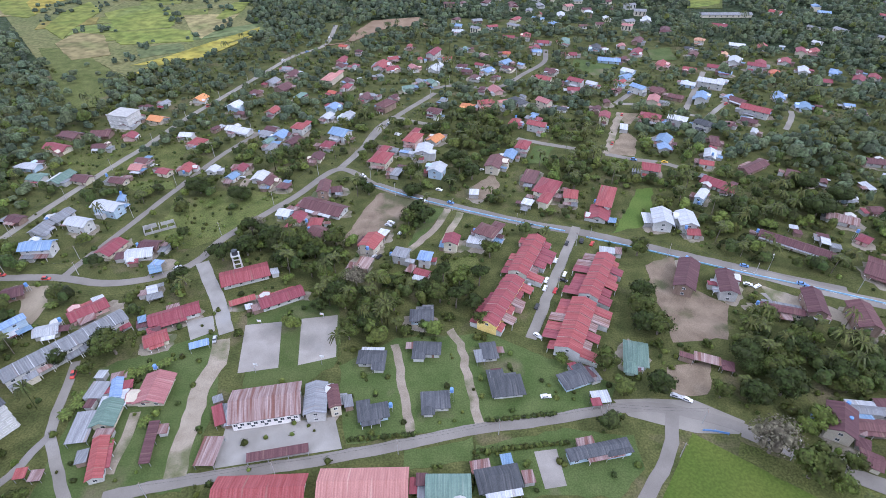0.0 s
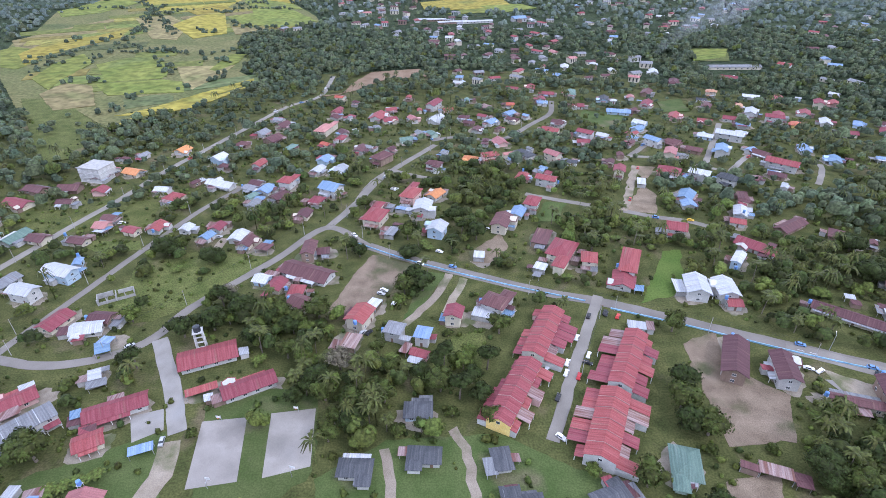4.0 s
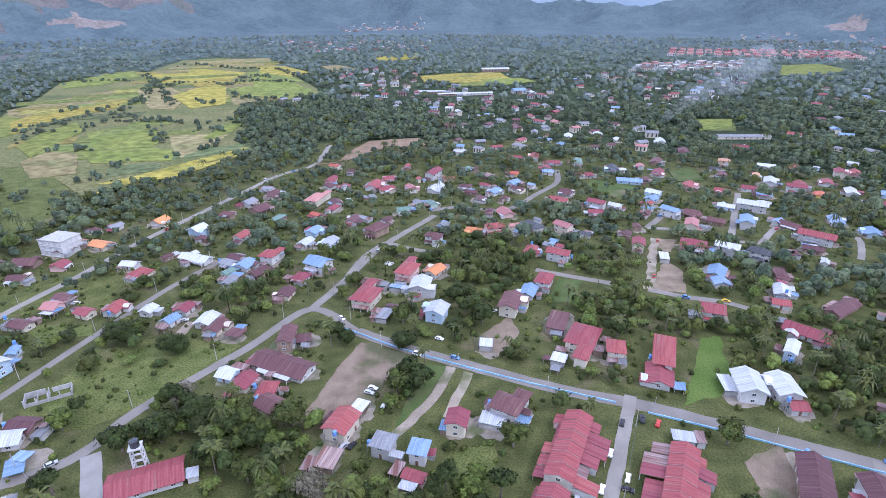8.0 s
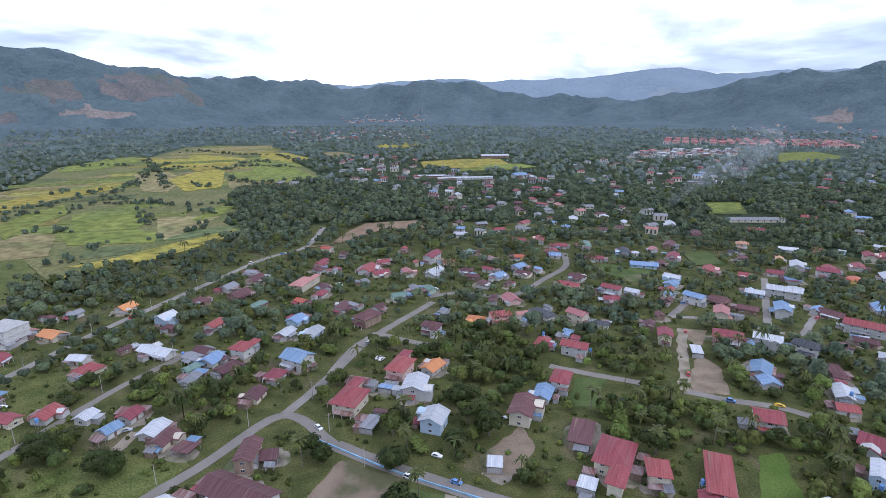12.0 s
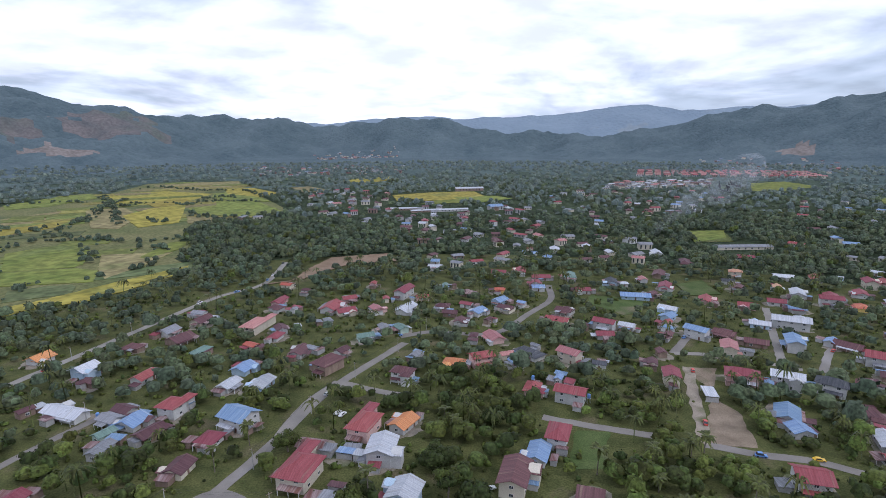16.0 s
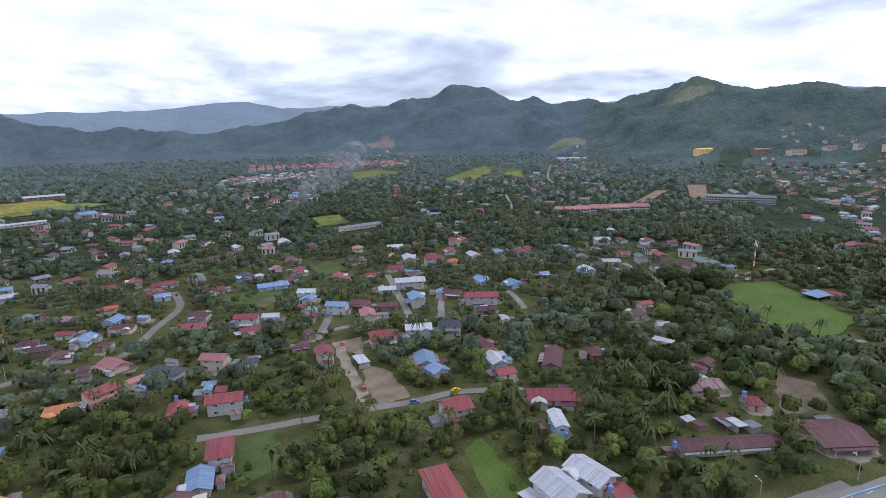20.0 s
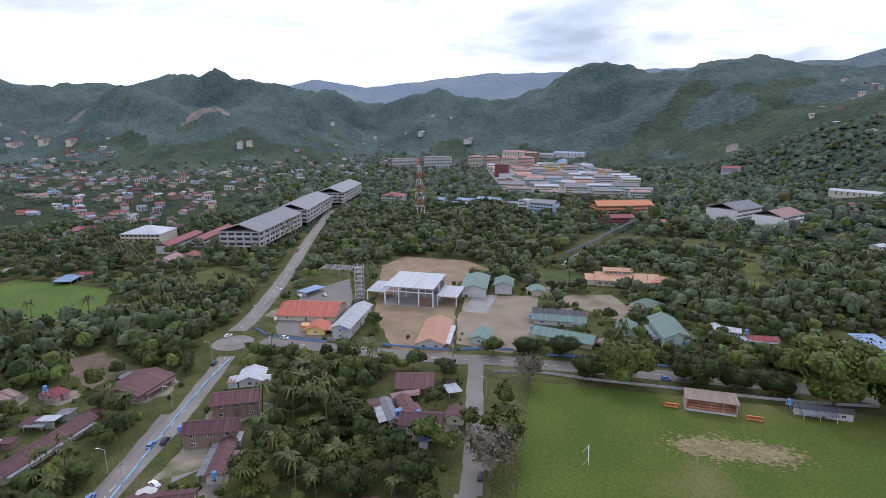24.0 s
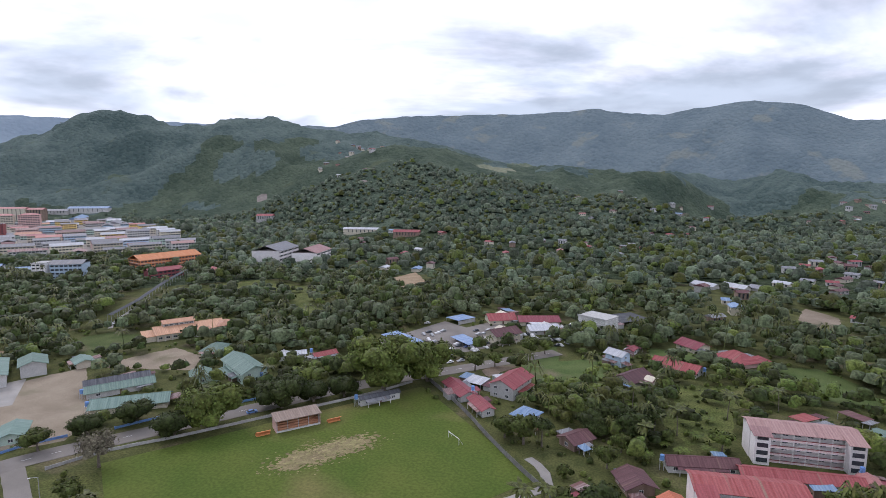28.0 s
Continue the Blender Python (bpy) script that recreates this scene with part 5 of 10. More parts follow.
house("g", "r", 1, 136.2, 242.3, 175, 7.5, 7.5)
house("g", "w", 2, 153.5, 276.5, 142, 6.7, 14.9)
house("g", "r", 1, 171.9, 293.0, 136, 25.7, 13.3)
house("g", "m", 1, 202.8, 315.5, 122, 10.5, 27.6)
house("g", "w", 1, 181.6, 333.6, 155, 9.6, 16.2)
house("g", "r", 1, 174.2, 320.8, 160, 11.1, 9.1)
house("h", "m", 1, 192.5, 352.8, 164, 8.3, 17.5)
house("g", "b", 1, 157.1, 356.3, 146, 12.3, 17.7)
house("g", "b", 1, 153.6, 343.6, 173, 10.5, 10.8)
house("g", "r", 2, 133.6, 310.2, 161, 14.1, 13.7)
house("s", "w", 1, 134.8, 377.4, 164, 5.8, 11.7)
house("h", "r", 2, 55.5, 342.9, 157, 11.0, 15.9)
house("g", "b", 1, 45.5, 333.5, 157, 10.3, 15.5)
house("g", "m", 2, 33.9, 317.6, 160, 10.6, 16.9)
house("s", "m", 1, 55.6, 303.9, 159, 9.4, 18.0)
house("h", "m", 2, 23.9, 240.4, 150, 12.4, 11.0)
house("s", "w", 1, 18.3, 235.0, 163, 10.4, 7.5)
house("g", "r", 2, 4.5, 232.1, 167, 8.6, 9.2)
house("s", "w", 1, 19.0, 284.9, 174, 6.0, 7.5)
house("s", "w", 1, 85.7, 226.2, 167, 8.0, 6.1)
house("g", "m", 1, -204.2, 300.2, 166, 13.6, 9.4)
house("g", "p", 1, -200.0, 317.5, 170, 10.9, 10.9)
house("g", "r", 1, -180.1, 311.8, 161, 11.2, 8.9)
house("g", "r", 1, -167.5, 315.8, 176, 10.4, 13.6)
house("g", "w", 1, -149.5, 314.2, 171, 9.0, 9.7)
house("g", "b", 1, -134.1, 305.0, 157, 8.7, 9.6)
house("g", "r", 1, -131.8, 315.5, 169, 9.5, 10.8)
house("g", "w", 1, -116.4, 304.9, 171, 10.8, 13.8)
house("g", "m", 1, -109.4, 298.8, 168, 7.9, 11.6)
house("s", "m", 1, -98.5, 293.2, 164, 8.1, 7.4)
house("g", "m", 2, -72.3, 287.2, 180, 7.6, 14.0)
house("s", "m", 1, -65.3, 288.6, 12, 7.3, 6.7)
house("g", "m", 1, -69.4, 268.8, 156, 28.1, 12.6)
house("g", "w", 1, -90.8, 262.5, 163, 8.4, 8.3)
house("g", "r", 1, -82.7, 257.5, 164, 8.8, 10.5)
house("h", "r", 1, -71.5, 253.3, 177, 8.0, 8.3)
house("g", "m", 1, -67.0, 243.2, 149, 12.3, 9.6)
house("g", "r", 2, -37.8, 230.8, 158, 10.2, 12.8)
house("s", "w", 1, -32.9, 242.5, 159, 5.8, 7.5)
house("h", "n", 2, -21.5, 221.1, 162, 8.5, 8.2)
house("h", "b", 2, -9.0, 218.1, 167, 7.3, 8.0)
house("g", "r", 1, -10.3, 208.1, 158, 8.2, 5.0)
house("s", "y", 1, -40.0, 216.2, 167, 7.5, 9.9)
house("g", "w", 2, -12.7, 336.5, 171, 13.3, 16.8)
house("g", "w", 2, -3.7, 309.9, 161, 10.8, 11.8)
house("h", "r", 2, -40.6, 325.1, 162, 12.7, 16.4)
house("s", "n", 1, -29.7, 310.1, 163, 6.0, 10.9)
house("g", "b", 2, -73.4, 363.5, 151, 17.1, 14.7)
house("h", "r", 1, -80.8, 350.5, 163, 10.8, 11.6)
house("g", "m", 1, -84.8, 331.6, 169, 10.3, 12.6)
house("g", "b", 1, -117.9, 365.5, 164, 12.7, 13.2)
house("g", "n", 1, -119.3, 344.7, 170, 7.8, 12.7)
house("g", "w", 1, -150.3, 374.5, 158, 25.1, 10.7)
house("h", "r", 1, -174.3, 355.2, 159, 12.9, 13.4)
house("h", "r", 2, -105.3, 374.5, 163, 12.3, 13.1)
house("h", "r", 2, -20.8, 354.7, 159, 12.8, 19.0)
house("g", "o", 1, -5.1, 358.3, 147, 10.5, 14.8)
house("g", "y", 1, -39.9, 343.6, 165, 13.4, 8.6)
house("g", "m", 1, -248.8, 368.9, 180, 17.8, 12.9)
house("g", "r", 1, -226.5, 364.5, 180, 11.0, 11.1)
house("g", "m", 1, -239.7, 348.1, 180, 12.6, 9.2)
house("g", "b", 1, -192.3, 278.1, 14, 5.8, 8.9)
house("g", "m", 1, -155.2, 232.0, 175, 11.0, 8.6)
house("s", "b", 1, -145.3, 216.9, 172, 5.8, 5.1)
house("h", "p", 2, -99.2, 476.9, 164, 12.7, 23.0)
house("g", "o", 1, -218.9, 394.6, 159, 16.4, 11.7)
house("g", "p", 1, -238.1, 398.3, 163, 15.8, 11.8)
house("g", "o", 1, -200.8, 435.8, 163, 12.3, 13.9)
house("g", "w", 2, -164.6, 414.1, 159, 12.8, 13.8)
house("g", "m", 1, -137.9, 460.6, 154, 14.6, 17.6)
house("g", "n", 1, -150.5, 474.4, 160, 12.3, 14.2)
house("g", "m", 1, -137.8, 493.1, 159, 12.7, 16.7)
house("h", "g", 1, -119.0, 441.7, 159, 8.1, 15.4)
house("g", "r", 1, -134.1, 409.5, 162, 10.2, 14.4)
house("h", "r", 1, -82.8, 462.4, 164, 8.7, 12.8)
house("g", "m", 1, -64.2, 437.9, 168, 9.9, 16.6)
house("h", "m", 2, -45.1, 417.1, 145, 13.5, 19.2)
house("g", "b", 1, -87.9, 417.0, 161, 11.7, 13.9)
house("g", "w", 1, -73.9, 398.5, 164, 10.6, 16.4)
house("g", "r", 1, -97.6, 532.5, 166, 8.8, 19.3)
house("g", "r", 1, -58.1, 516.5, 168, 14.8, 23.0)
house("g", "r", 1, -47.2, 506.7, None, 15.9, 11.5)
house("g", "p", 1, -26.9, 510.7, None, 12.8, 9.2)
house("g", "w", 1, -6.5, 509.8, 155, 11.4, 23.1)
house("g", "r", 2, -8.7, 546.0, 157, 11.6, 25.3)
house("g", "r", 1, -21.5, 533.0, None, 8.4, 6.0)
house("g", "r", 1, -33.8, 574.9, None, 9.1, 6.5)
house("g", "g", 1, -8.8, 471.4, None, 11.7, 8.4)
house("g", "g", 1, -29.9, 458.8, None, 12.8, 9.3)
house("g", "n", 1, -0.2, 428.3, None, 9.3, 6.7)
house("g", "p", 2, 170.8, 424.3, None, 17.3, 12.4)
house("g", "r", 2, 116.5, 467.2, None, 16.6, 11.9)
house("g", "r", 1, 111.8, 453.1, None, 13.1, 9.5)
house("g", "p", 2, 81.9, 420.9, None, 15.4, 11.1)
house("h", "o", 1, 20.2, 418.0, None, 14.2, 10.2)
house("g", "r", 2, 34.3, 418.8, None, 15.6, 11.2)
house("h", "k", 1, 61.8, 428.3, None, 20.1, 14.5)
house("g", "b", 1, 51.0, 416.6, None, 7.8, 5.6)
house("g", "p", 1, 45.9, 453.1, None, 17.0, 12.2)
house("g", "r", 1, 90.4, 480.1, None, 18.3, 13.2)
house("g", "m", 1, 100.3, 498.8, None, 14.4, 10.3)
house("g", "b", 1, 60.0, 524.3, None, 14.9, 10.7)
house("g", "b", 1, 41.6, 500.7, None, 15.7, 11.3)
house("g", "r", 1, 35.6, 516.9, None, 11.3, 8.2)
house("g", "m", 1, 22.9, 498.8, None, 12.5, 9.0)
house("g", "m", 1, 28.0, 481.9, None, 12.0, 8.7)
house("g", "r", 1, 4.7, 535.2, None, 11.7, 8.5)
house("g", "b", 1, 16.2, 651.5, None, 16.6, 11.9)
house("g", "w", 1, 17.5, 627.3, None, 15.9, 11.5)
house("g", "r", 1, 71.5, 605.0, None, 15.4, 11.1)
house("g", "r", 1, 91.0, 609.3, None, 19.5, 14.1)
house("g", "r", 1, 104.0, 586.9, None, 18.9, 13.6)
house("h", "g", 1, 129.4, 591.0, None, 23.0, 16.6)
house("g", "b", 1, 94.9, 556.2, None, 12.5, 9.0)
house("g", "r", 1, 127.2, 546.7, None, 14.2, 10.2)
house("g", "k", 1, 157.3, 568.6, None, 18.7, 13.5)
house("g", "b", 1, 161.0, 529.7, None, 26.0, 18.7)
house("g", "m", 1, 206.0, 591.0, None, 22.0, 15.8)
house("g", "r", 1, 194.4, 553.8, None, 20.6, 14.8)
house("h", "m", 1, 248.3, 632.1, None, 26.0, 18.7)
house("g", "w", 1, 240.8, 674.1, None, 20.8, 14.9)
house("g", "r", 1, 118.1, 700.1, None, 11.4, 8.2)
house("g", "w", 1, 143.5, 696.2, None, 22.8, 16.4)
house("g", "w", 1, 235.2, 842.6, None, 19.9, 14.3)
house("g", "k", 1, 251.2, 564.8, None, 11.9, 8.6)
house("g", "m", 1, 248.2, 545.5, None, 15.4, 11.1)
house("g", "r", 1, 206.4, 515.8, None, 21.2, 15.3)
house("g", "r", 1, 228.6, 501.7, None, 14.8, 10.6)
house("g", "w", 1, 214.5, 465.4, None, 14.7, 10.6)
house("g", "b", 2, 166.5, 450.6, None, 16.6, 12.0)
house("g", "w", 1, 171.5, 498.8, None, 15.0, 10.8)
house("g", "b", 1, 164.4, 482.8, None, 13.5, 9.7)
house("g", "m", 1, 183.8, 450.7, None, 15.4, 11.1)
house("g", "m", 1, 193.6, 435.5, None, 15.1, 10.9)
house("g", "w", 2, 232.7, 462.9, None, 26.0, 18.7)
house("g", "w", 2, 277.0, 520.1, None, 20.8, 15.0)
house("g", "w", 1, 304.2, 575.0, None, 18.9, 13.6)
house("g", "r", 1, 327.4, 568.6, None, 19.1, 13.8)
house("g", "r", 1, 254.0, 508.7, None, 14.6, 10.5)
house("g", "b", 2, 211.7, 430.0, None, 19.8, 14.2)
house("g", "b", 1, 236.4, 434.0, None, 11.1, 8.0)
house("g", "m", 1, 241.1, 426.9, None, 17.2, 12.4)
house("g", "r", 2, 243.7, 402.9, None, 26.0, 18.7)
house("h", "k", 2, 192.9, 377.4, None, 16.1, 11.6)
house("h", "r", 2, 157.9, 390.6, None, 19.0, 13.7)
house("g", "w", 2, 177.3, 385.9, None, 17.4, 12.5)
house("g", "r", 2, 123.5, 391.8, None, 14.1, 10.1)
house("g", "r", 1, 329.0, 524.3, None, 18.0, 13.0)
house("g", "r", 1, 301.0, 515.8, None, 23.1, 16.7)
house("g", "b", 1, 278.5, 435.5, None, 18.3, 13.2)
house("g", "w", 1, 332.7, 498.8, None, 19.4, 14.0)
house("g", "r", 2, 354.0, 546.0, None, 19.0, 13.7)
house("g", "r", 1, 373.0, 552.6, None, 17.4, 12.5)
house("g", "r", 1, 334.4, 471.3, None, 18.8, 13.5)
house("g", "b", 1, 289.1, 414.5, None, 16.3, 11.8)
house("g", "r", 1, 408.4, 706.1, None, 18.7, 13.5)
house("g", "r", 1, 314.8, 646.6, None, 21.0, 15.1)
house("g", "k", 1, 94.8, 411.3, None, 9.2, 6.6)
house("h", "m", 1, 223.6, 305.9, None, 13.7, 9.9)
house("h", "m", 1, 226.2, 297.1, None, 11.7, 8.4)
house("g", "w", 1, 241.8, 277.3, None, 10.9, 7.8)
house("g", "m", 1, 249.6, 263.9, None, 10.0, 7.2)
house("g", "y", 1, 225.2, 254.9, 150, 19.6, 11.7)
house("h", "r", 1, 225.6, 235.1, 130, 8.0, 9.7)
house("g", "m", 1, 186.0, 231.2, 143, 41.3, 9.8)
house("g", "m", 1, 220.7, 207.5, 51, 18.0, 19.8)
house("g", "w", 1, 282.9, 301.7, None, 10.3, 7.4)
house("g", "r", 1, 311.3, 327.0, None, 11.4, 8.2)
house("g", "w", 2, 350.3, 394.2, None, 17.9, 12.9)
house("g", "w", 1, 395.7, 402.3, None, 18.1, 13.0)
house("g", "k", 1, 406.0, 364.9, None, 19.3, 13.9)
house("g", "m", 1, 431.6, 353.9, None, 15.1, 10.9)
house("g", "g", 1, 451.5, 347.3, None, 25.9, 18.7)
house("g", "g", 2, 417.9, 387.6, None, 15.1, 10.9)
house("g", "r", 1, 500.0, 424.0, None, 15.9, 11.5)
house("g", "k", 1, 474.9, 463.2, None, 21.8, 15.7)
house("g", "m", 1, 481.9, 442.2, None, 15.7, 11.3)
house("g", "w", 1, 522.0, 476.8, None, 15.0, 10.8)
house("g", "b", 1, 413.3, 464.4, None, 14.5, 10.4)
house("g", "b", 1, 409.5, 447.1, None, 12.3, 8.9)
house("g", "r", 1, 369.5, 475.6, None, 18.8, 13.6)
house("s", "b", 1, 410.3, 259.8, None, 18.1, 13.0)
house("g", "r", 1, 417.9, 250.1, None, 10.7, 7.7)
house("g", "r", 1, 769.2, 356.1, None, 25.1, 18.0)
house("g", "r", 2, 588.8, 283.3, None, 25.4, 18.3)
house("g", "r", 2, 595.6, 269.4, None, 21.3, 15.4)
house("g", "w", 1, 482.5, 278.0, None, 12.3, 8.9)
house("g", "b", 1, 444.0, 327.6, None, 8.4, 6.1)
house("g", "r", 1, 519.0, 316.5, None, 15.3, 11.0)
house("g", "r", 1, 689.6, 475.2, None, 18.6, 13.4)
house("g", "p", 2, 923.7, 371.1, None, 26.0, 18.7)
house("g", "b", 1, 799.6, 324.6, None, 17.2, 12.4)
house("g", "w", 2, 252.4, 112.8, 145, 37.4, 10.5)
house("g", "v", 1, 280.6, 127.2, 60, 32.8, 26.2)
house("g", "v", 1, 252.5, 130.7, 64, 11.1, 12.1)
house("s", "b", 1, 318.3, 120.4, 35, 8.4, 16.8)
house("g", "t", 1, 221.5, 80.6, 57, 14.1, 33.4)
house("g", "g", 2, 280.2, 26.2, 56, 16.3, 31.3)
house("g", "g", 2, 272.3, 10.6, 56, 12.5, 17.4)
house("g", "g", 1, 258.5, -4.6, 63, 9.4, 12.6)
house("g", "g", 1, 208.4, 61.8, 48, 9.7, 14.5)
house("g", "g", 1, 190.7, 26.8, 37, 30.3, 11.7)
house("g", "k", 1, 216.8, 11.0, 52, 27.0, 12.8)
house("g", "g", 2, 171.1, -20.1, 149, 29.8, 13.7)
house("h", "g", 1, 208.9, -44.5, 14, 13.9, 15.0)
house("g", "g", 1, 186.5, -8.3, 47, 10.6, 14.2)
house("g", "w", 1, 163.7, -49.4, 36, 15.1, 7.2)
house("g", "r", 1, 147.3, -54.3, 56, 13.6, 6.7)
house("s", "b", 1, 119.6, -95.4, 147, 28.7, 11.9)
house("s", "b", 1, 97.6, -80.7, 141, 14.8, 7.9)
house("s", "b", 1, 83.6, -104.8, 140, 19.3, 9.1)
house("s", "b", 1, 101.2, -152.9, 56, 15.1, 13.7)
house("g", "m", 2, 64.0, -116.6, 48, 19.1, 13.5)
house("g", "r", 1, 75.6, -160.8, 29, 19.7, 15.9)
house("g", "r", 1, 50.9, -165.4, 19, 27.9, 17.1)
house("g", "w", 1, 45.1, -144.5, 27, 20.0, 13.1)
house("g", "r", 1, 65.1, -31.9, 132, 20.2, 9.0)
house("g", "r", 1, 51.5, -18.2, 130, 15.5, 6.9)
house("g", "r", 2, 43.7, -41.8, 164, 13.4, 20.7, "white")
house("h", "b", 2, 31.0, -9.1, 158, 9.5, 10.4)
house("g", "m", 1, -8.4, 22.5, 24, 10.9, 11.5)
house("g", "m", 1, 11.4, -0.5, 141, 9.4, 11.4)
house("g", "r", 1, -29.7, -95.7, 152, 23.8, 12.9)
house("g", "r", 1, -41.0, -136.6, 134, 15.5, 13.6)
house("h", "r", 1, -60.3, -118.9, 128, 19.2, 15.0)
house("g", "w", 2, -1.1, -97.0, 146, 11.5, 9.5)
house("g", "m", 1, -8.3, -72.2, 146, 12.2, 17.5)
house("s", "k", 1, -2.2, -187.6, 128, 21.1, 30.8)
house("g", "p", 1, -77.2, 0.2, 175, 6.0, 7.0)
house("g", "r", 1, -268.7, 346.6, None, 23.0, 16.6)
house("g", "m", 1, -270.4, 366.8, None, 18.7, 13.5)
house("g", "w", 1, -271.0, 319.5, None, 14.2, 10.2)
house("g", "g", 1, -258.2, 304.3, None, 13.7, 9.8)
house("g", "g", 1, -242.4, 304.2, None, 19.3, 13.9)
house("g", "m", 1, -228.3, 302.7, None, 14.5, 10.5)
house("g", "m", 1, -200.2, 326.5, None, 11.7, 8.4)
house("g", "w", 2, -193.7, 266.3, None, 20.7, 14.9)
house("g", "w", 2, -201.3, 249.6, None, 16.4, 11.8)
house("g", "n", 1, -218.4, 260.3, None, 16.0, 11.5)
house("g", "n", 1, -222.5, 247.8, None, 14.4, 10.4)
house("g", "m", 1, -242.2, 257.3, None, 12.3, 8.9)
house("g", "b", 2, -211.4, 227.8, None, 19.8, 14.2)
house("g", "r", 1, -175.0, 229.9, None, 14.1, 10.1)
house("g", "w", 1, -185.8, 366.1, None, 12.4, 9.0)
house("g", "m", 1, -126.0, 375.4, None, 12.1, 8.7)
house("g", "m", 1, -106.4, 356.2, None, 14.3, 10.3)
house("g", "w", 1, -157.8, 225.0, None, 13.6, 9.8)
house("s", "w", 1, -139.2, 196.4, None, 6.6, 4.8)
house("s", "b", 1, -144.6, 212.3, None, 8.2, 5.9)
house("g", "w", 1, -173.9, 169.3, None, 10.4, 7.5)
house("s", "n", 1, -132.7, 120.2, 8, 7.7, 13.7)
house("s", "n", 1, -135.5, 137.0, 180, 7.3, 8.7)
house("s", "r", 1, -144.1, 101.9, 10, 4.0, 4.1)
house("s", "y", 1, -82.7, 110.2, 180, 7.2, 11.9)
house("s", "r", 1, -84.2, 125.2, 26, 4.0, 9.5)
house("s", "w", 1, -123.4, 132.0, 98, 5.4, 3.5)
house("g", "m", 1, 147.8, 105.8, 147, 7.7, 7.4)
house("s", "r", 1, 58.4, 130.5, 6, 4.0, 3.5)
house("g", "m", 1, 286.9, 322.0, None, 17.8, 12.8)
house("g", "n", 1, -128.2, 367.9, None, 12.2, 8.8)
house("g", "g", 1, -124.1, 355.9, None, 9.9, 7.1)
house("s", "b", 1, -26.3, 338.6, None, 6.7, 4.8)
house("g", "m", 1, -40.8, 437.0, None, 10.5, 7.6)
house("g", "b", 1, 69.5, 395.6, None, 6.6, 4.7)
house("g", "w", 1, 227.4, 368.0, None, 8.0, 5.8)
house("g", "m", 1, 213.0, 381.3, None, 10.2, 7.4)
house("g", "n", 1, 178.7, 425.0, None, 5.9, 4.2)
house("g", "w", 1, 130.9, 467.1, None, 12.3, 8.8)
house("g", "m", 1, 133.5, 424.8, None, 8.8, 6.4)
house("g", "m", 1, 103.0, 468.1, None, 9.6, 6.9)
house("g", "b", 1, 74.7, 517.3, None, 8.0, 5.8)
house("g", "m", 1, 232.6, 387.6, None, 14.4, 10.4)
house("g", "m", 1, 190.5, 347.4, None, 7.8, 5.6)
house("g", "w", 1, 757.2, 347.2, None, 16.4, 11.8)
house("g", "b", 1, 991.0, 367.3, None, 21.3, 15.3)
house("g", "m", 1, 901.7, 339.8, None, 25.8, 18.6)
house("g", "w", 1, 915.0, 325.8, None, 26.0, 18.7)
house("g", "r", 1, 561.2, 300.7, None, 16.3, 11.8)
house("s", "w", 1, 262.3, 288.3, None, 6.4, 4.6)
house("g", "m", 1, 237.8, 295.7, None, 7.0, 5.1)
house("s", "w", 1, 193.6, 246.7, None, 4.6, 3.5)
house("s", "w", 1, 204.0, 233.4, None, 6.7, 4.8)
house("g", "m", 1, 177.0, 109.2, 66, 15.3, 14.7)
house("g", "m", 1, 158.1, 119.5, 83, 5.7, 18.9)
house("g", "n", 1, 160.1, 126.0, 83, 4.1, 16.6)
house("s", "w", 1, 165.1, 98.7, 83, 5.7, 8.3)
house("s", "w", 1, 60.4, -44.3, 165, 9.6, 9.3)
house("s", "w", 1, 49.6, -51.2, None, 9.1, 6.6)
house("g", "b", 1, 88.9, -81.2, None, 6.3, 4.5)
house("s", "y", 1, 5.7, 32.5, None, 7.7, 5.5)
house("s", "b", 1, 75.7, -185.0, None, 9.7, 7.0)
house("s", "w", 1, 49.2, -154.9, None, 10.1, 7.3)
house("g", "r", 1, -8.0, -116.5, 160, 5.2, 8.8)
house("g", "w", 1, -71.5, -337.0, None, 22.7, 16.3)
house("g", "w", 1, -95.7, -336.1, None, 22.8, 16.4)
house("g", "n", 1, -113.5, -336.9, None, 15.3, 11.0)
house("s", "r", 1, -71.9, -46.7, None, 9.2, 6.7)
house("s", "m", 1, -91.7, -55.4, None, 9.7, 7.0)
house("s", "g", 1, -93.9, -40.4, None, 9.3, 6.7)
house("g", "g", 1, 210.5, 15.0, 52, 28.0, 9.5)
house("g", "m", 1, -11.5, 37.5, 114, 9.0, 7.0)
house("g", "v", 1, -20.0, 33.5, 114, 11.0, 8.0)
house("h", "r", 1, -257.4, 401.7, None, 9.3, 6.3)
house("g", "m", 1, -237.6, 386.0, None, 13.3, 9.0)
house("g", "n", 1, -226.7, 424.8, None, 12.6, 8.6)
house("h", "m", 1, -236.6, 419.2, None, 8.2, 5.5)
house("g", "m", 1, -156.7, 404.6, None, 9.4, 6.4)
house("g", "m", 1, -168.8, 376.7, None, 8.6, 5.9)
house("h", "m", 1, -158.1, 449.3, None, 12.4, 8.4)
house("g", "n", 1, -144.5, 507.6, None, 12.2, 8.3)
house("g", "w", 1, -130.6, 497.9, None, 6.0, 4.1)
house("h", "m", 1, -95.8, 516.5, None, 12.5, 8.5)
house("g", "n", 1, -82.9, 512.2, None, 6.2, 4.2)
house("g", "v", 1, -102.0, 575.0, None, 11.8, 8.0)
house("h", "m", 1, -84.1, 558.7, None, 9.1, 6.2)
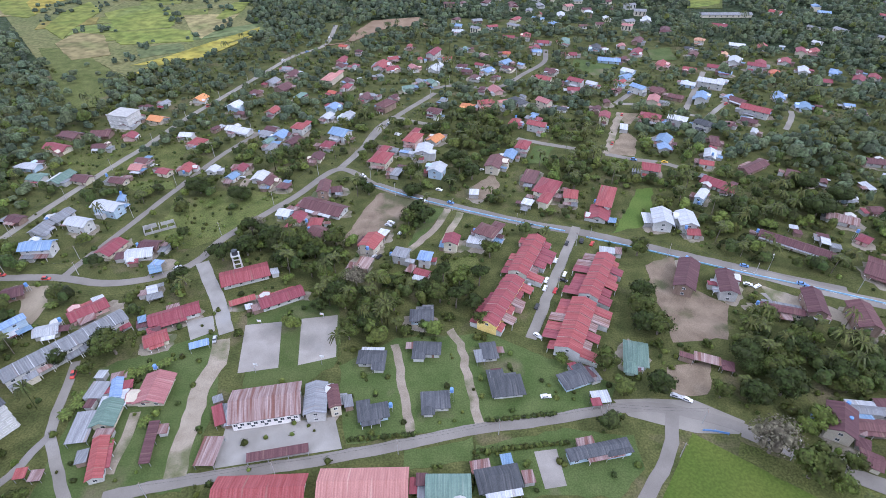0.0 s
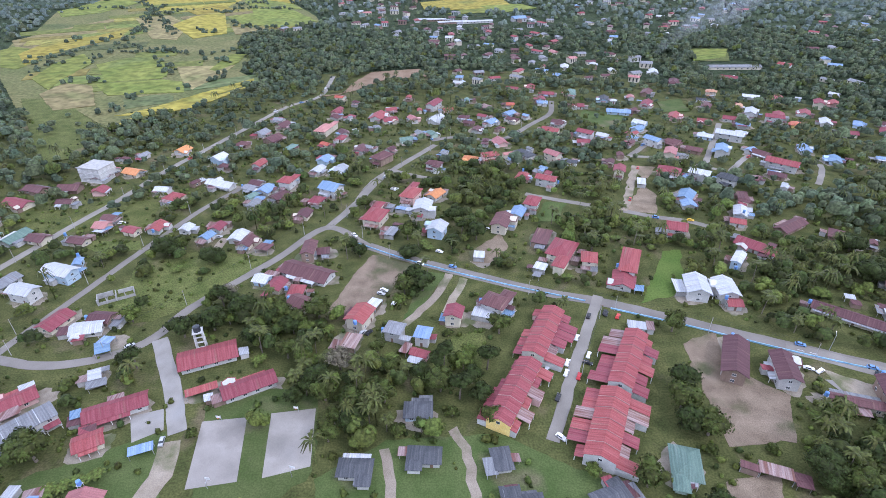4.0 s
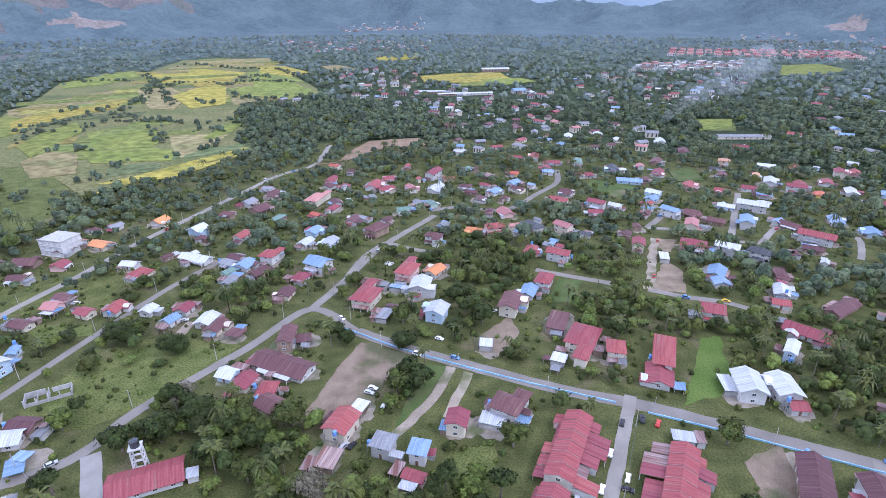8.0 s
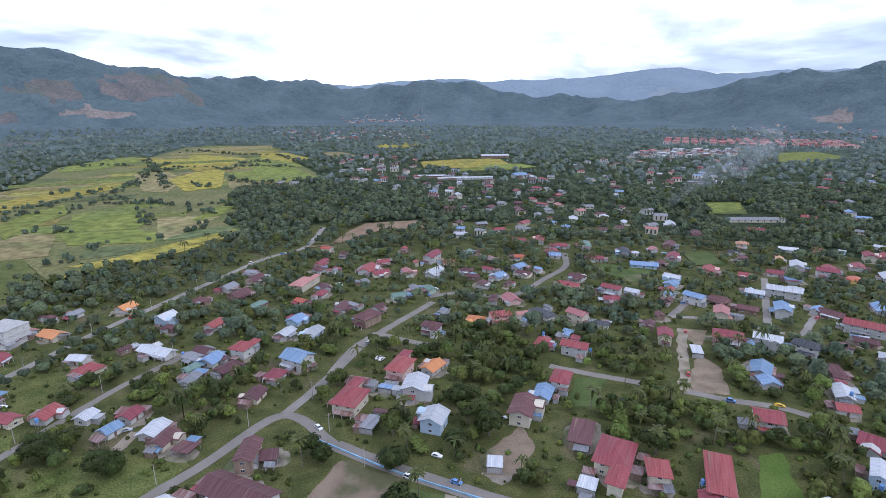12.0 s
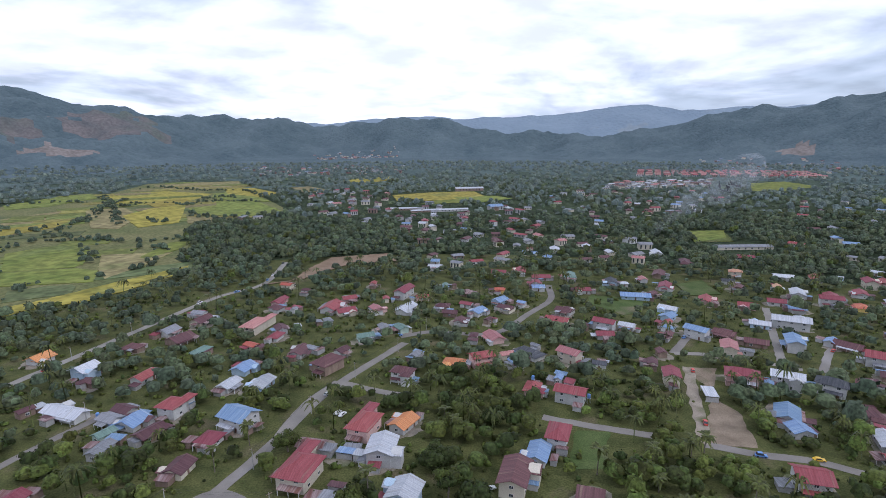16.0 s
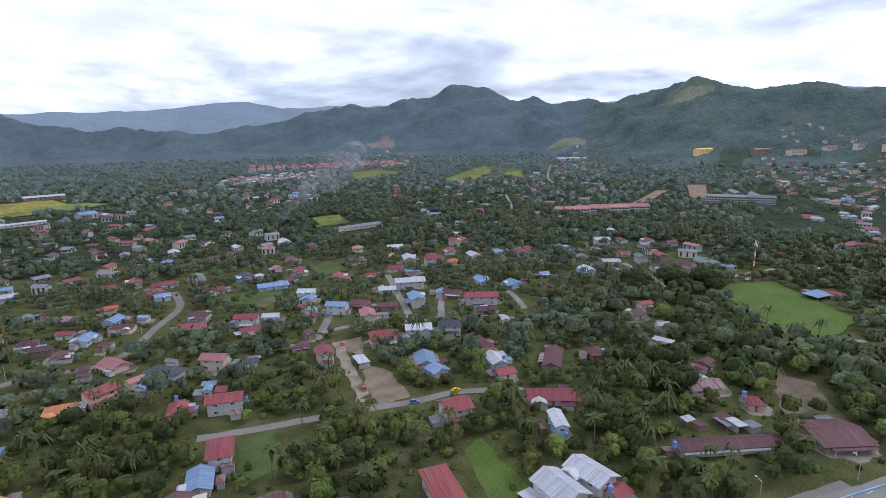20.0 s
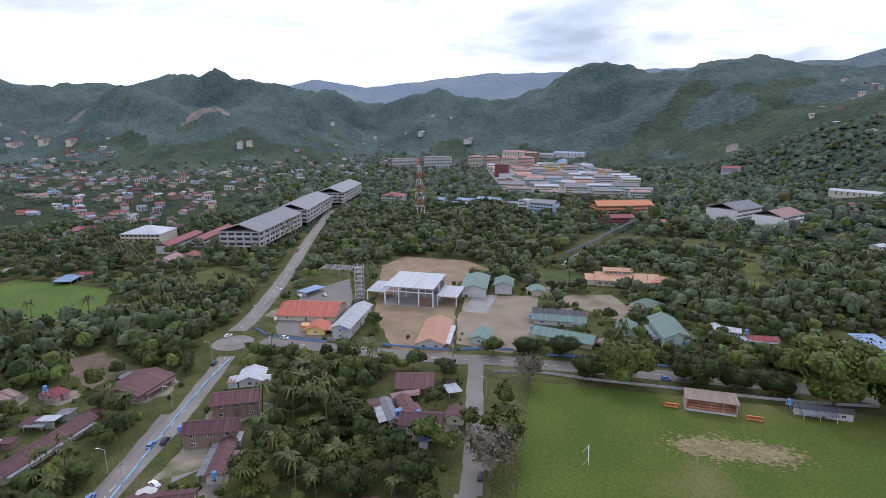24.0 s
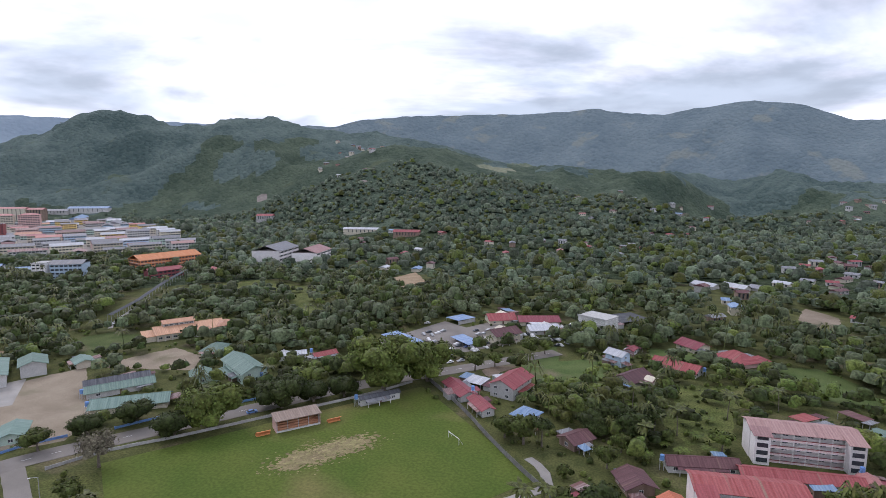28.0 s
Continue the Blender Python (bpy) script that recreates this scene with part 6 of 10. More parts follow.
house("g", "r", 1, -48.4, 535.3, None, 13.0, 8.9)
house("g", "n", 1, -19.8, 472.7, None, 11.3, 7.7)
house("h", "w", 1, -73.5, 478.6, None, 7.6, 5.2)
house("g", "m", 1, -83.0, 474.8, None, 13.2, 9.0)
house("g", "v", 1, -92.7, 447.4, None, 10.6, 7.2)
house("h", "n", 1, -56.2, 487.5, None, 9.8, 6.6)
house("g", "n", 1, -57.6, 441.2, None, 8.7, 5.9)
house("g", "w", 1, -89.2, 398.2, None, 13.9, 9.4)
house("h", "m", 2, -6.4, 402.3, None, 14.0, 9.5)
house("g", "g", 1, 23.1, 566.5, None, 8.3, 5.7)
house("g", "m", 1, 30.4, 564.7, None, 5.5, 3.8)
house("h", "y", 1, 38.7, 543.9, None, 13.3, 9.0)
house("g", "v", 1, 64.3, 550.8, None, 9.9, 6.7)
house("g", "r", 1, 96.1, 570.5, None, 11.7, 8.0)
house("h", "w", 1, 165.1, 561.8, None, 8.3, 5.6)
house("g", "m", 1, 175.1, 533.2, None, 10.9, 7.4)
house("g", "p", 1, 185.6, 574.8, None, 11.8, 8.0)
house("h", "m", 1, 18.3, 512.6, None, 12.4, 8.4)
house("g", "m", 1, 62.1, 507.1, None, 14.3, 9.7)
house("g", "m", 1, 46.2, 482.8, None, 7.7, 5.2)
house("h", "b", 1, 154.3, 461.6, None, 9.2, 6.2)
house("g", "m", 1, 149.2, 450.5, None, 8.9, 6.1)
house("g", "r", 1, 158.0, 471.0, None, 9.4, 6.4)
house("h", "m", 1, 34.2, 455.5, None, 9.0, 6.1)
house("g", "p", 1, 48.9, 426.7, None, 10.0, 6.8)
house("g", "n", 1, 67.1, 437.6, None, 6.9, 4.7)
house("h", "r", 1, 54.7, 386.8, None, 13.4, 9.1)
house("g", "r", 2, 69.9, 376.8, None, 17.3, 11.8)
house("g", "m", 1, 122.8, 411.5, None, 9.7, 6.6)
house("h", "t", 2, 268.2, 583.6, None, 13.0, 8.8)
house("g", "t", 1, 279.0, 545.1, None, 11.2, 7.6)
house("g", "b", 1, 258.1, 492.9, None, 13.9, 9.5)
house("h", "w", 1, 245.1, 471.3, None, 13.2, 9.0)
house("g", "w", 1, 347.5, 568.3, None, 7.0, 4.8)
house("g", "r", 2, 290.7, 504.6, None, 18.4, 12.5)
house("h", "v", 1, 303.8, 493.1, None, 13.9, 9.5)
house("g", "w", 1, 391.2, 581.7, None, 12.0, 8.2)
house("g", "b", 1, 166.9, 383.4, None, 7.4, 5.0)
house("h", "b", 1, 356.8, 492.6, None, 13.2, 9.0)
house("g", "m", 1, 378.8, 495.0, None, 12.1, 8.3)
house("g", "r", 1, 385.9, 480.8, None, 14.4, 9.8)
house("h", "n", 1, 394.9, 429.2, None, 13.4, 9.1)
house("g", "n", 1, 493.1, 506.3, None, 11.2, 7.6)
house("g", "w", 2, 459.3, 450.6, None, 19.0, 12.9)
house("h", "m", 1, 466.1, 474.0, None, 10.4, 7.1)
house("g", "m", 1, 443.6, 430.5, None, 16.7, 11.3)
house("g", "r", 1, 430.4, 409.8, None, 13.6, 9.2)
house("h", "k", 1, 381.8, 404.3, None, 12.6, 8.6)
house("g", "w", 1, 370.2, 384.6, None, 8.0, 5.4)
house("g", "b", 1, 325.3, 416.4, None, 9.9, 6.7)
house("h", "k", 1, 329.7, 405.0, None, 7.8, 5.3)
house("g", "m", 1, 299.6, 414.2, None, 6.8, 4.6)
house("g", "m", 1, 417.5, 338.3, None, 11.8, 8.0)
house("h", "w", 1, 391.8, 335.4, None, 7.5, 5.1)


# ---- rows of terraced houses ----
def terrace(x, y, rot, L, W, units, front, back, end_wall, roof="r", H=5.6):
    """A row under one long roof, with raised party strips and a lower roof before and behind each unit."""
    row = thing("terrace_row", f"row of joined houses under a long {ROOF_WORDS[roof]} metal roof", "terraced houses", pose(x, y, 0, 0, 0, rot), "terraced rows")
    rb, h = gable_roof(L, W, 0.35, 0.36)
    part("roof", rb.mesh("roof", ROOF[roof]), row, m=pose(0, 0, H))
    part("wall", wall_shell(L, W, H, W / 2 * 0.36).mesh("wall", WALL[end_wall]), row)
    u = L / units
    rnd = random.Random(int(x * 3 + y))
    strip = Build()
    for s in (-1, 1):
        slab(strip, [(-0.13, -W / 2 - 0.4, 0.16), (0.13, -W / 2 - 0.4, 0.16), (0.13, 0, h + 0.16), (-0.13, 0, h + 0.16)] if s < 0 else [(-0.13, 0, h + 0.16), (0.13, 0, h + 0.16), (0.13, W / 2 + 0.4, 0.16), (-0.13, W / 2 + 0.4, 0.16)], 0.2)
    strip = strip.mesh("party_strip", ROOF["d" if roof == "r" else "w"])
    for i in range(1, units):
        part("party_strip", strip, row, m=pose(-L / 2 + i * u, 0, H))
    for i in range(units):
        cx = -L / 2 + (i + 0.5) * u
        for side, deep in ((0, front), (180, back)):
            if deep < 0.5:
                continue
            sx = cx if side == 0 else -cx
            d = deep * rnd.choice((0.45, 0.75, 1.0, 1.0))
            z = rnd.choice((2.6, 2.9, 3.3))
            b = Build()
            slab(b, [(-u / 2 + 0.12, -W / 2 - d, z), (u / 2 - 0.12, -W / 2 - d, z), (u / 2 - 0.12, -W / 2 - 0.02, z + 0.5 + d * 0.1), (-u / 2 + 0.12, -W / 2 - 0.02, z + 0.5 + d * 0.1)], 0.1)
            lean = part("lean_to_roof", b.mesh("lean_to_roof", ROOF[rnd.choice((roof, roof, roof, roof, roof, roof, "r", "y"))]), row, m=pose(0, 0, 0, 0, 0, side) @ pose(sx, 0, 0))
            if rnd.random() < 0.65:
                part("annex_wall", Build().box(-u / 2 + 0.3, -W / 2 - d + 0.35, -0.3, u / 2 - 0.3, -W / 2 + 0.05, z - 0.1).mesh("annex_wall", WALL[rnd.choice(("white", "cream", "pink", "white"))]), lean)
            else:
                for s in (-1, 1):
                    part("post", Build().box(-0.1, -0.1, -0.3, 0.1, 0.1, z - 0.1).mesh("post", TRIM), lean, m=pose(s * (u / 2 - 0.4), -W / 2 - d + 0.3, 0))
            w = part("window", WINDOW, row, m=pose(0, 0, 0, 0, 0, side) @ pose(sx, -W / 2, 4.6))
            part("pane", PANE, w)
    for s, t in ((-1, 270), (1, 90)):
        w = part("window", WINDOW, row, m=pose(0, 0, 0, 0, 0, t) @ pose(0, -L / 2, 5.0))
        part("pane", PANE, w)
    mark_box(TAKEN, x, y, rot, L + 2, W + 2 * max(front, back) + 2)
    return row


terrace(43.1, 219.4, -115, 32.9, 9.2, 6, 4.0, 8.0, "white")
terrace(26.9, 185.4, -117, 34.8, 9.0, 6, 4.0, 5.5, "yellow")
terrace(75.0, 202.9, -117, 34.5, 9.0, 6, 8.0, 6.0, "white")
terrace(58.0, 169.5, -114, 33.0, 10.6, 6, 7.0, 8.0, "white")
terrace(-158.6, 158.8, 48, 47.8, 8.7, 9, 3.0, 3.5, "white", "n")


# ---- blocks of several floors ----
def block(name, label, category, x, y, rot, L, W, floors, wall, roof="flat", cover="n", fh=3.3, bay=3.6, open_ground=False, group="", z0=None, near=False):
    top = thing(name, label, category, pose(x, y, land_at(x, y) if z0 is None else z0, 0, 0, rot), group)
    H = floors * fh
    low = fh if open_ground else -0.5
    part("wall", Build().box(-L / 2, -W / 2, low, L / 2, W / 2, H).mesh("wall", WALL[wall]), top)
    if roof == "flat":
        b = Build().box(-L / 2 - 0.3, -W / 2 - 0.3, H, L / 2 + 0.3, W / 2 + 0.3, H + 0.35)
        part("roof", b.mesh("roof", WALL["grey"]), top)
        part("parapet", Build().box(-L / 2 - 0.3, -W / 2 - 0.3, H + 0.35, L / 2 + 0.3, -W / 2 - 0.1, H + 0.95).mesh("parapet", WALL[wall]), top)
    else:
        rb, h = (hip_roof if roof == "hip" else gable_roof)(L, W, 0.8, 0.34)
        part("roof", rb.mesh("roof", ROOF[cover]), top, m=pose(0, 0, H))
    bands = Build()
    for s in range(floors):
        if s == 0 and open_ground:
            n = max(2, int(L / (bay * 1.4)))
            post = Build().box(-0.25, -0.25, -0.5, 0.25, 0.25, fh).mesh("column", WALL[wall])
            for i in range(n + 1):
                for sy in (-1, 1):
                    part("column", post, top, m=pose((i / n - 0.5) * (L - 0.8), sy * (W / 2 - 0.4), 0))
            continue
        z = s * fh
        for side, span, off in ((0, L, W / 2), (180, L, W / 2), (90, W, L / 2), (270, W, L / 2))[:4 if near or L > 60 else 2]:
            m = pose(0, 0, 0, 0, 0, side)
            if near or L > 60:
                part("ledge", Build().box(-span / 2, -off - 0.45, z + 0.05, span / 2, -off, z + 0.25).mesh("ledge", WALL["white"]), top, m=m)
            if near:
                n = max(1, int(span / bay))
                for i in range(n):
                    w = part("window", WINDOW, top, m=m @ pose(((i + 0.5) / n - 0.5) * span, -off, z + fh * 0.56) @ Matrix.Diagonal((1.25, 1, 1.05, 1)))
            else:
                n = max(2, int(span / bay))
                for i in range(n):
                    u = ((i + 0.5) / n - 0.5) * (span - 0.6)
                    h = span / n * 0.36
                    low = [(u - h, -off - 0.05), (u + h, -off - 0.05), (u + h, -off + 0.1), (u - h, -off + 0.1)]
                    bands.prism([m @ Vector((p, q, z + fh * 0.34)) for p, q in low], [m @ Vector((p, q, z + fh * 0.78)) for p, q in low])
    if bands.v:
        tagged(part("windows", bands.mesh("windows", GLASS), top), kind="stuff")
    mark_box(TAKEN, x, y, rot, L + 3, W + 3)
    return top


def gallery_block(x, y, rot, L, W, floors, cover):
    """A school block with open galleries between two end wings."""
    top = thing("school_block", f"long {floors}-storey school block with open galleries and {ROOF_WORDS[cover]} roof", "school building", pose(x, y, 0, 0, 0, rot), "school blocks")
    fh, D = 2.6, W * 0.62
    H = floors * fh
    part("wall", Build().box(-L / 2, 0, -0.5, L / 2, D, H).mesh("wall", WALL["fresh"]), top)
    rb = Build()
    slab(rb, [(-L / 2 - 0.6, -2.6, H + 0.2), (L / 2 + 0.6, -2.6, H + 0.2), (L / 2 + 0.6, D / 2, H + 1.6), (-L / 2 - 0.6, D / 2, H + 1.6)], 0.16)
    slab(rb, [(-L / 2 - 0.6, D / 2, H + 1.6), (L / 2 + 0.6, D / 2, H + 1.6), (L / 2 + 0.6, D + 0.8, H + 0.3), (-L / 2 - 0.6, D + 0.8, H + 0.3)], 0.16)
    part("roof", rb.mesh("roof", ROOF[cover]), top)
    for s in (-1, 1):
        cx = s * (L / 2 - 2.6)
        wing = part("wing", Build().box(cx - 2.4, -W + D, -0.5, cx + 2.4, 0, H - 0.3).mesh("wing", WALL["fresh"]), top)
        b = Build()
        slab(b, [(cx - 3.0, -W + D - 0.7, H - 0.1), (cx + 3.0, -W + D - 0.7, H - 0.1), (cx + 3.0, 0.2, H + 0.9), (cx - 3.0, 0.2, H + 0.9)], 0.16)
        part("wing_roof", b.mesh("wing_roof", ROOF[cover]), wing)
        for f in range(floors):
            part("opening", Build().box(cx - 1.7, -W + D - 0.06, f * fh + 1.0, cx + 1.7, -W + D + 0.2, f * fh + 2.5).mesh("opening", GLASS), wing)
    inner = L - 10.4
    for f in range(floors):
        z = f * fh
        part("gallery_floor", Build().box(-inner / 2, -2.4, z - 0.1, inner / 2, 0, z + 0.1).mesh("gallery_floor", WALL["fresh"]), top)
        rail = part("railing", Build().box(-inner / 2, -2.4, z + 0.1, inner / 2, -2.28, z + 0.75).mesh("railing", WALL["blush"]), top)
        part("handrail", Build().box(-inner / 2, -2.46, z + 0.75, inner / 2, -2.22, z + 0.92).mesh("handrail", WALL["red"]), rail)
        n = int(inner / 3.4)
        for i in range(n):
            u = ((i + 0.5) / n - 0.5) * inner
            part("window", PLAINWIN, top, m=pose(u, 0, z + 1.75) @ Matrix.Diagonal((1.3, 1, 1.2, 1)))
        for i in range(n + 1):
            part("column", Build().box(-0.15, -2.42, z + 0.1, 0.15, -2.12, z + fh).mesh("column", WALL["fresh"]), top, m=pose((i / n - 0.5) * inner, 0, 0))
    mark_box(TAKEN, x, y, rot, L + 3, W * 1.6)
    return top


gallery_block(-62.5, -12.5, 184, 33, 13.5, 4, "d")
gallery_block(-38.0, 33.0, 187, 29, 13, 4, "r")
house("g", "r", 1, -57.5, 3.6, 7, 36, 8.5, "white")
house("g", "m", 1, -29.2, 3.7, 13, 24, 8, "white")
block("admin_block", "white three-storey block with flat roofs and wide windows", "office building", 12.0, -158.0, 152, 19, 16, 3, "white", near=True)
block("flats", "white five-storey block of flats under a dark gabled roof", "flats", -165.5, 119.0, 57, 14, 8, 4, "white", "gable", "k", near=True, bay=2.8)
block("balcony_house", "white three-storey house with stacked balconies", "house", -240.7, 389.5, -14, 17, 15, 3, "white", near=True)
block("sports_hall", "cream hall with a pale hipped roof", "hall", 530.7, 217.6, -116, 34, 30, 3, "cream", "hip", "w")
block("school_wing", "long white two-storey wing under a red roof", "school building", 500, 193, -27, 58, 11, 2, "white", "gable", "r", group="school wings")
block("school_wing", "long white two-storey wing under a red roof", "school building", 517, 166, -27, 62, 11, 2, "white", "gable", "r", group="school wings")
house("g", "d", 1, 440.0, 200.0, -27, 20.0, 15.0, "white")
house("g", "r", 1, 449.0, 186.0, -27, 13.0, 10.0, "white")


def shop_block(x, y, rot, L, W):
    """A concrete shop building: bare ground floor on columns, ledged floors, shallow grey roof."""
    b = block("shop_building", "long grey four-storey shop building on open columns with ledged floors", "shop building", x, y, rot, L, W, 4, "grey", "gable", "n", 4.2, 6.0, True, "shop buildings")
    for i in range(int(L / 11)):
        part("fin", Build().box(-0.6, -W / 2 - 0.9, 4.4, 0.6, -W / 2 + 0.1, 16.0).mesh("fin", WALL["white" if i % 2 else "cream"]), b, m=pose(-L / 2 + 8 + i * 11, 0, 0))
    return b


shop_block(498, 124, -30, 100, 34)
shop_block(606, 66, -26, 112, 34)
shop_block(735, -8, -28, 120, 34)

# ---- the building site ----


def canopy_hall():
    c = thing("steel_canopy", "tall open steel hall with a white sheet roof", "canopy", pose(281.5, 66.0, 0, 0, 0, -129))
    L, W, H = 29.7, 30.0, 11.0
    b = Build()
    slab(b, [(-L / 2, -W / 2, H), (L / 2, -W / 2, H), (L / 2, W / 2, H + 0.9), (-L / 2, W / 2, H + 0.9)], 0.35)
    part("roof", b.mesh("roof", ROOF["w"]), c)
    col = Build().box(-0.3, -0.3, -0.3, 0.3, 0.3, H - 0.3).mesh("column", WHITEP)
    for u in (-0.48, -0.2, 0.2, 0.48):
        for w in (-0.47, 0.0, 0.47):
            part("column", col, c, m=pose(u * L, w * W, 0))
    for w in (-0.47, 0.0, 0.47):
        part("beam", Build().box(-L / 2 + 0.4, w * W - 0.2, 7.8, L / 2 - 0.4, w * W + 0.2, 8.4).mesh("beam", WHITEP), c)
    part("back_wall", Build().box(-L / 2 + 0.5, W / 2 - 0.8, 0, L / 2 - 0.5, W / 2 - 0.5, 8).mesh("back_wall", WALL["grey"]), c)
    for lo, hi in ((0.0, 1.8), (1.9, 3.6), (3.7, 5.4)):
        part("screen", Build().box(L * 0.22, -W / 2 + 1.0, lo, L * 0.46, -W / 2 + 1.2, hi).mesh("screen", DARK), c)
    part("floor_slab", Build().box(-L / 2 - 1, -W / 2 - 1, -0.2, L / 2 + 1, W / 2 + 1, 0.22).mesh("floor_slab", CONC), c)
    for cx, wl in ((-L / 2 - 6.3, 12), (L / 2 + 6.6, 12.5)):
        b = Build()
        slab(b, [(cx - wl / 2, -W / 2 + 4, 6.0), (cx + wl / 2, -W / 2 + 4, 6.0), (cx + wl / 2, W / 2 - 6, 6.6), (cx - wl / 2, W / 2 - 6, 6.6)], 0.25)
        wing = part("wing_roof", b.mesh("wing_roof", ROOF["w"]), c)
        for u in (-0.44, 0.44):
            for w in (-W / 2 + 4.6, W / 2 - 6.6):
                part("column", Build().box(-0.2, -0.2, -0.3, 0.2, 0.2, 5.9).mesh("column", WHITEP), wing, m=pose(cx + u * wl, w, 0))
    mark_box(TAKEN, 281, 66, -129, 58, 36)


canopy_hall()


def lattice(name, label, category, x, y, H, base, top_w, levels, mats, z0=0.0, group=""):
    """A square lattice tower: four legs in stacked panels, rings and crossed braces."""
    t = thing(name, label, category, pose(x, y, z0), group)
    r = base * 0.013 + 0.045
    for k in range(levels):
        z, z2 = H * k / levels, H * (k + 1) / levels
        a, b = (base + (top_w - base) * k / levels) / 2, (base + (top_w - base) * (k + 1) / levels) / 2
        m = mats[k % len(mats)]
        cs = ((-1, -1), (1, -1), (1, 1), (-1, 1))
        for i in range(4):
            p, q = cs[i], cs[(i + 1) % 4]
            part("leg", Build().tube((p[0] * a, p[1] * a, z), (p[0] * b, p[1] * b, z2), r, r, 4).mesh("leg", m), t)
            part("brace", Build().tube((p[0] * a, p[1] * a, z), (q[0] * b, q[1] * b, z2), r * 0.6, r * 0.6, 4).mesh("brace", m), t)
            part("ring", Build().tube((p[0] * b, p[1] * b, z2), (q[0] * b, q[1] * b, z2), r * 0.7, r * 0.7, 4).mesh("ring", m), t)
    return t


lattice("radio_tower", "tall red and white lattice radio tower", "tower", 539.2, -44.1, 66, 9.0, 2.2, 9, (REDP, WHITEP))


def stair_tower():
    t = thing("stair_tower", "slim pale concrete stair tower with open landings", "tower", pose(295.1, 96.3, 0, 0, 0, -129))
    for u in (-2, 2):
        for w in (-1.8, 1.8):
            part("column", Build().box(u - 0.25, w - 0.25, -0.3, u + 0.25, w + 0.25, 21).mesh("column", WALL["grey"]), t)
    for k in range(8):
        z = k * 2.7
        part("landing", Build().box(-2.2, -2.0, z, 2.2, 2.0, z + 0.25).mesh("landing", WALL["grey"]), t)
        if k < 7:
            s = 1 if k % 2 else -1
            b = Build()
            slab(b, [(-1.7, -1.0, z + (0.3 if s > 0 else 2.7)), (1.7, -1.0, z + (2.7 if s > 0 else 0.3)), (1.7, 0.6, z + (2.7 if s > 0 else 0.3)), (-1.7, 0.6, z + (0.3 if s > 0 else 2.7))], 0.25)
            part("flight", b.mesh("flight", WALL["white"]), t)
    mark(TAKEN, 295, 96, 4)


stair_tower()


def mast():
    t = thing("telecom_mast", "red and white banded telecom mast with antennas", "mast", pose(425.1, 304.1, 0))
    for k in range(8):
        part("section", Build().tube((0, 0, k * 3.6), (0, 0, k * 3.6 + 3.6), 0.55 - 0.03 * k, 0.52 - 0.03 * k, 8).mesh("section", WHITEP if k % 2 else REDP), t)
    for k in range(6):
        a = k * math.tau / 6
        part("antenna", Build().box(-0.15, -0.08, -1.1, 0.15, 0.08, 1.1).mesh("antenna", WHITEP), t, m=pose(math.cos(a) * 1.2, math.sin(a) * 1.2, 26.5 + (k % 2) * 1.8, 0, 0, k * 60 + 90))
    part("cabinet", Build().box(-2, 1.5, 0, 1.5, 4, 2.3).mesh("cabinet", WHITEP), t)


mast()


def roof_frame():
    f = thing("roof_frame", "unfinished steel roof frame on posts", "steel frame", pose(354.7, 91.2, 0, 0, 0, -127))
    for u in (-14, -7, 0, 7, 14):
        for w in (-6, 6):
            part("post", Build().box(u - 0.15, w - 0.15, -0.3, u + 0.15, w + 0.15, 4).mesh("post", STEEL), f)
        part("rafter", Build().box(u - 0.12, -6.5, 4.0, u + 0.12, 6.5, 4.3).mesh("rafter", STEEL), f)
    for k in range(9):
        part("purlin", Build().box(-14.5, -6.2 + k * 1.55, 4.3, 14.5, -6.0 + k * 1.55, 4.45).mesh("purlin", STEEL), f)
    mark_box(TAKEN, 354.7, 91.2, -127, 31, 15)


roof_frame()


